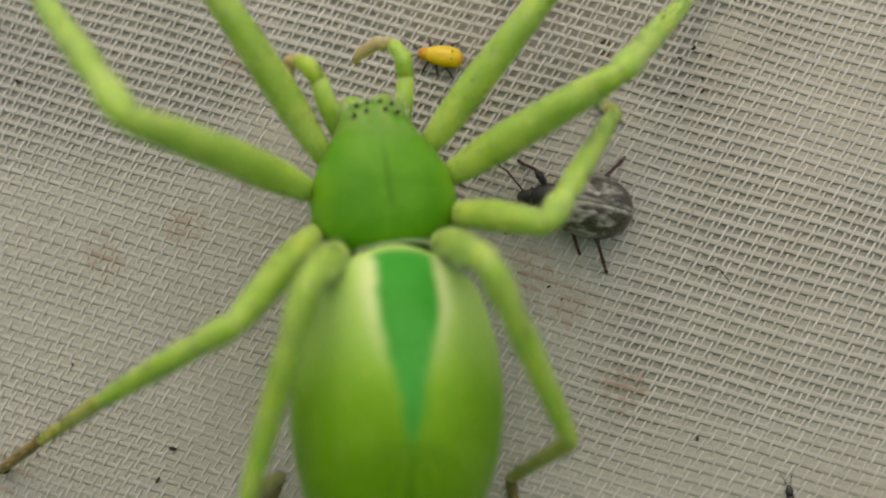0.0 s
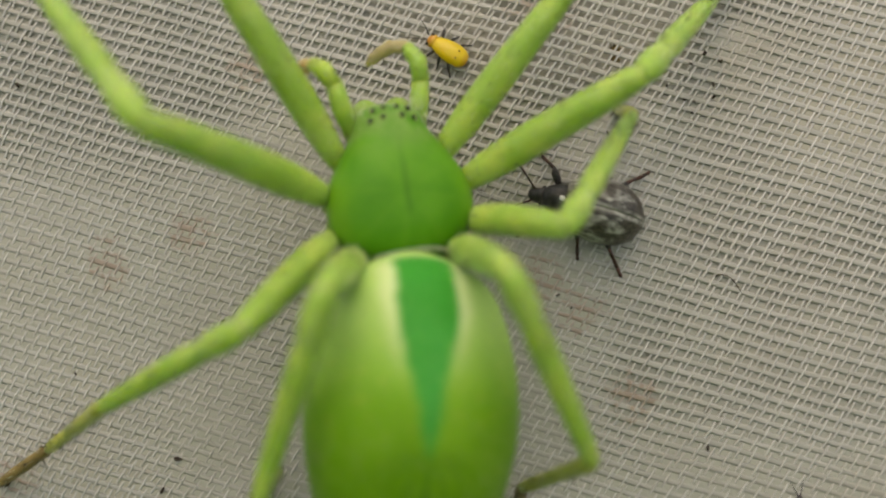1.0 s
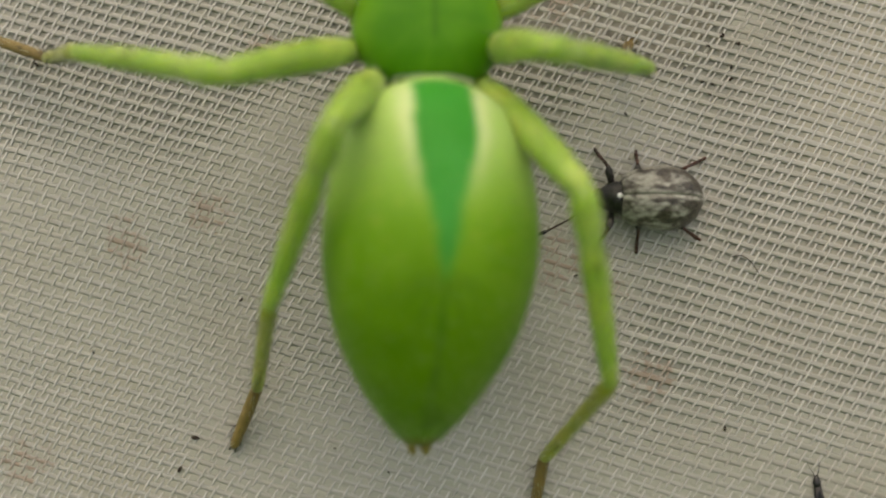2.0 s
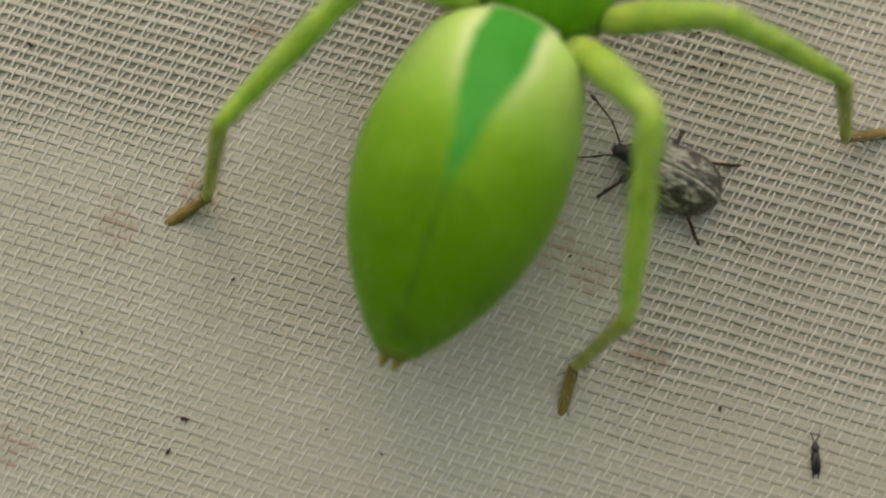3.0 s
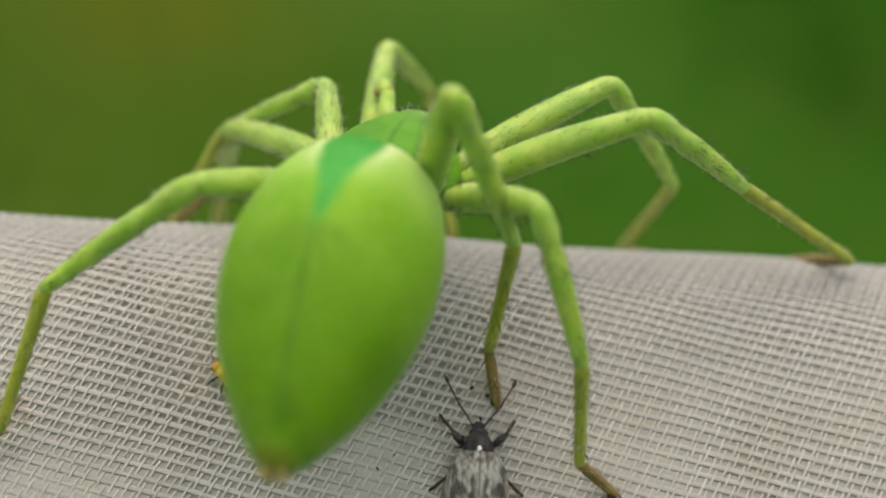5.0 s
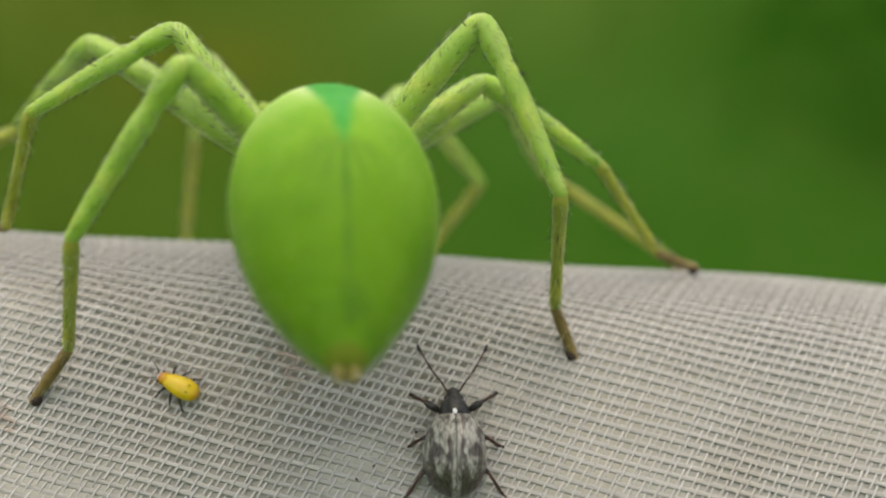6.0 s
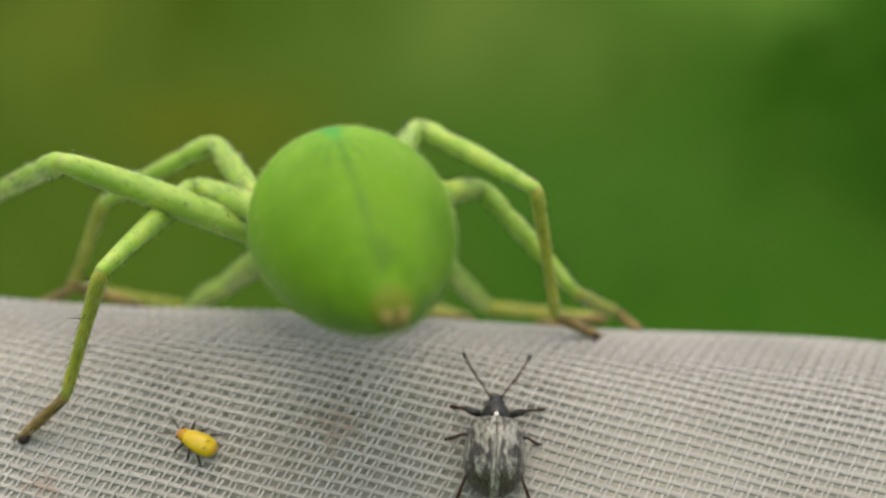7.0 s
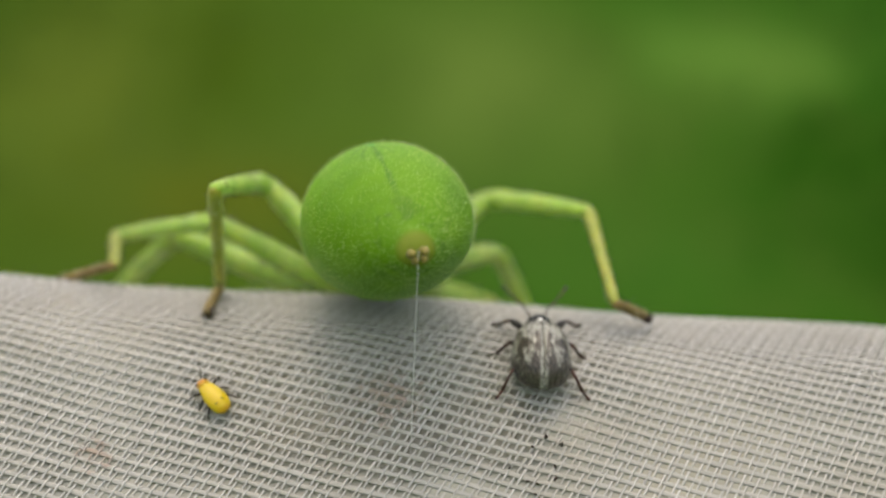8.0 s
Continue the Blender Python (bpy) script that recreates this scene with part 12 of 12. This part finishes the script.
    walk(tars, [
        (0, mm(3.08, -6.03, -3.92, -67.57, -0.00, -150.57)), (0.5, mm(3.22, -6.13, -3.64, -64.69, 0.00, -146.35)),
        (1, mm(2.79, -6.20, -3.49, -78.30, -0.00, -147.14)), (1.25, mm(2.45, -6.64, -4.23, -73.91, -0.00, -160.43)),
        (1.5, mm(2.43, -7.02, -5.15, -63.37, -0.00, -170.58)), (1.65, mm(3.06, -8.44, -4.86, -48.46, 0.00, -178.60)),
        (1.8, mm(3.70, -9.71, -4.31, -36.60, -0.00, 177.34)), (2, mm(3.80, -9.90, -4.75, -40.14, -0.00, 176.69)),
        (2.1, mm(5.05, -9.17, -4.85, -40.91, -0.00, 176.11)), (2.2, mm(6.13, -8.34, -4.71, -41.25, 0.00, 175.71)),
        (2.55, mm(6.33, -8.48, -4.90, -39.18, 0.00, -171.79)), (2.95, mm(5.55, -7.37, -5.11, -38.99, -0.00, -169.54)),
        (3.125, mm(4.11, -6.00, -5.21, -28.65, -0.00, -168.02)), (3.3, mm(2.76, -4.48, -5.30, -18.40, -0.00, -167.33)),
        (3.5, mm(2.80, -4.43, -6.17, -32.74, -0.00, -168.84)), (3.75, mm(3.55, -4.06, -6.76, -43.37, 0.00, -166.42)),
        (4, mm(4.22, -3.51, -7.33, -54.04, 0.00, -162.42)), (4.2, mm(5.19, -3.17, -7.65, -69.27, -0.00, -171.27)),
        (4.5, mm(4.12, -1.86, -7.61, -58.89, -0.00, 168.06)), (4.56, mm(4.13, -1.86, -7.65, -56.67, 0.00, 152.96)),
        (4.62, mm(4.18, -2.00, -7.71, -47.97, -0.00, 126.20)), (4.68, mm(4.25, -2.15, -7.76, -31.72, -0.00, 104.67)),
        (4.74, mm(4.34, -2.22, -7.77, -18.51, -0.00, 93.68)), (4.8, mm(4.41, -2.13, -7.71, -13.82, -0.00, 90.31)),
        (4.833, mm(4.40, -1.82, -7.51, -18.19, -0.00, 91.15)), (4.867, mm(4.28, -1.18, -7.07, -33.07, 0.00, 94.43)),
        (4.9, mm(4.07, -0.37, -6.51, -58.76, -0.00, 104.79)), (4.933, mm(3.83, 0.44, -5.93, -79.52, -0.00, 161.52)),
        (4.967, mm(3.62, 1.06, -5.47, -74.01, -0.00, -130.60)), (5, mm(3.57, 1.30, -5.30, -70.36, -0.00, -122.29)),
        (5.2, mm(3.77, 0.64, -5.72, -73.93, -0.00, -132.35)), (5.375, mm(4.88, 0.31, -6.11, -77.97, -0.00, -127.18)),
        (5.55, mm(5.99, 0.06, -6.04, -81.21, -0.00, -104.89)), (5.95, mm(7.39, 0.37, -5.11, -66.40, 0.00, -82.32)),
        (6.038, mm(7.97, 0.56, -4.53, -64.78, -0.00, -87.54)), (6.125, mm(8.53, 1.20, -3.63, -63.27, -0.00, -97.46)),
        (6.212, mm(8.60, 1.86, -2.96, -60.97, 0.00, -106.11)), (6.3, mm(8.51, 2.09, -2.66, -58.15, -0.00, -108.77)),
        (6.367, mm(8.38, 2.09, -2.54, -52.27, 0.00, -96.34)), (6.433, mm(8.14, 2.10, -2.44, -41.02, -0.00, -79.85)),
        (6.5, mm(8.00, 2.11, -2.42, -34.09, -0.00, -72.47)), (6.75, mm(7.54, 2.89, -3.44, -31.29, 0.00, -67.88)),
        (7, mm(7.17, 3.67, -4.64, -30.23, -0.00, -66.23)), (7.1, mm(7.34, 3.63, -4.76, -33.38, 0.00, -71.78)),
        (7.2, mm(7.54, 3.44, -4.76, -40.61, -0.00, -89.51)), (7.3, mm(7.72, 3.15, -4.67, -45.03, 0.00, -117.60)),
        (7.4, mm(7.84, 2.88, -4.55, -43.46, 0.00, -139.70)), (7.5, mm(7.91, 2.71, -4.49, -41.91, -0.00, -147.12)),
        (7.583, mm(7.88, 2.49, -4.70, -42.57, -0.00, -141.04)), (7.667, mm(7.72, 1.83, -5.27, -42.39, -0.00, -120.47)),
        (7.75, mm(7.43, 0.61, -5.83, -33.87, -0.00, -87.92)), (7.833, mm(7.14, -0.78, -5.93, -18.71, -0.00, -63.11)),
        (7.917, mm(6.99, -1.71, -5.70, -8.79, -0.00, -51.33)), (8, mm(6.94, -2.01, -5.57, -5.72, -0.00, -47.95)),
    ])
    # the weevil walks round the spider and up to the rim
    walk(weevil, [
        (0, on_net(3.23, -6.74, -0.28, 0.46, -4.75, 84.45)), (0.5, on_net(3.22, -6.73, -0.28, 0.35, -4.72, 85.70)),
        (1, on_net(3.26, -6.54, -0.26, 0.94, -4.61, 78.47)), (1.5, on_net(3.34, -6.99, -0.30, -0.09, -4.87, 91.01)),
        (2, on_net(4.46, -6.94, -0.29, -0.32, -4.79, 93.84)), (2.2, on_net(4.61, -6.86, -0.29, 0.02, -4.77, 89.80)),
        (3.3, on_net(5.78, -6.24, -0.24, 2.31, -4.06, 60.35)), (3.5, on_net(6.00, -6.20, -0.23, 2.52, -3.85, 56.78)),
        (4, on_net(6.52, -5.71, -0.20, 3.90, -2.16, 29.00)), (4.2, on_net(6.97, -5.50, -0.18, 4.16, -1.27, 17.00)),
        (4.5, on_net(7.28, -5.00, -0.15, 3.97, -0.75, 10.74)), (4.8, on_net(7.97, -4.25, -0.11, 3.53, -0.36, 5.86)),
        (5, on_net(7.56, -3.72, -0.08, 3.17, 0.02, -0.45)), (5.2, on_net(7.56, -3.77, -0.09, 3.16, -0.22, 4.03)),
        (6.3, on_net(7.35, -1.58, -0.02, 1.63, -0.12, 4.27)), (6.5, on_net(7.38, -1.30, -0.01, 1.46, -0.06, 2.49)),
        (7, on_net(7.36, -0.22, -0.00, 0.70, -0.00, 0.41)), (7.5, on_net(7.19, 0.86, -0.07, -2.57, 0.09, 1.98)),
        (8, on_net(7.05, 2.02, -0.38, -16.93, 0.83, 2.73)),
    ])
    # the yellow nymph
    walk(nymph, [
        (0, on_net(-0.59, -2.38, -0.03, 0.16, -1.66, 84.64)), (1, on_net(-0.64, -2.04, -0.03, 0.73, -1.27, 60.18)),
        (1.5, on_net(-0.67, -1.99, -0.02, 0.65, -1.27, 62.88)), (5, on_net(-0.27, -1.62, -0.02, 0.60, -0.98, 58.70)),
        (5.2, on_net(-0.38, -1.60, -0.02, 0.38, -1.05, 70.05)), (6.3, on_net(-1.65, -1.68, -0.02, 0.49, -1.04, 64.83)),
        (6.5, on_net(-1.73, -1.64, -0.02, 0.45, -1.02, 66.17)), (7, on_net(-2.19, -1.30, -0.01, 0.36, -0.79, 65.35)),
        (7.5, on_net(-2.75, -1.01, -0.01, 0.25, -0.61, 67.76)), (8, on_net(-3.43, -0.89, -0.00, 0.33, -0.53, 46.0)),
    ])
    # the tiny black insect
    walk(midge, [
        (0, on_net(11.03, -15.13, -1.40, 10.34, -2.41, 12.98)), (2, on_net(11.03, -15.13, -1.40, 10.34, -2.41, 12.98)),
        (2.2, on_net(11.04, -15.24, -1.42, 10.43, -2.49, 13.28)), (3.3, on_net(11.07, -14.51, -1.29, 10.22, -0.52, 2.89)),
        (3.5, on_net(11.15, -14.35, -1.26, 10.07, -0.70, 3.94)), (3.9, on_net(11.49, -13.15, -1.06, 9.25, -0.46, 2.85)),
        (8, on_net(11.49, -13.15, -1.06, 9.25, -0.46, 2.85)),
    ])
    # the weevil's legs step in two sets of three
    for leg, hip, side, place in WEEVIL_LEGS:
        front = 1 if (place > -0.9) == (place > -0.2) else -1
        walk(leg, [(k * 0.25, mm(*hip, 0, 4 * side * math.sin(k * 1.9 + front * side), 16 * math.sin(k * 1.9 + front * side * 1.57))) for k in range(33)])
    # the silk runs from its knot on the net to the spinnerets
    walk(silk, [
        (0, on_net(-0.54, -18.55, 1.73, 2.60, 1.76, 5.89)), (0.5, on_net(-0.75, -18.45, 1.39, 1.98, 1.67, 5.57)),
        (1, on_net(-0.62, -18.49, 1.90, 0.98, 1.25, 4.16)), (1.5, on_net(-0.12, -17.20, 2.27, 2.79, 0.77, 2.58)),
        (1.8, on_net(-0.03, -15.13, 1.60, 10.82, 1.68, 5.62)), (2, on_net(-0.93, -14.44, 2.41, 6.80, 1.22, 4.06)),
        (2.2, on_net(-1.32, -13.97, 2.38, 7.25, 1.41, 4.72)), (3.3, on_net(-1.61, -12.18, 2.61, 6.16, -6.59, -22.66)),
        (3.5, on_net(-1.83, -11.78, 3.68, 0.84, -5.86, -20.02)), (4, on_net(-2.13, -9.56, 4.53, -2.57, -8.70, -30.68)),
        (4.2, on_net(-1.82, -8.98, 5.62, -4.67, -8.61, -30.33)), (4.5, on_net(-0.76, -7.87, 5.73, -7.64, -8.06, -28.15)),
        (4.8, on_net(1.72, -6.68, 6.38, -13.38, -5.49, -18.68)), (5, on_net(2.12, -5.95, 7.93, -24.41, -3.37, -11.31)),
        (5.2, on_net(2.88, -5.36, 7.97, -26.19, -1.91, -6.39)), (6.3, on_net(4.70, -2.98, 9.20, -36.16, 4.44, 15.01)),
        (6.5, on_net(4.74, -2.63, 9.56, -38.74, 4.76, 16.10)), (7, on_net(4.39, -1.61, 10.67, -89.24, 7.60, 26.41)),
        (7.5, on_net(3.55, 0.71, 6.92, -69.38, 9.35, 146.71)), (8, on_net(3.06, 1.17, 6.48, -63.02, 0.07, 179.78)),
    ])


motions()
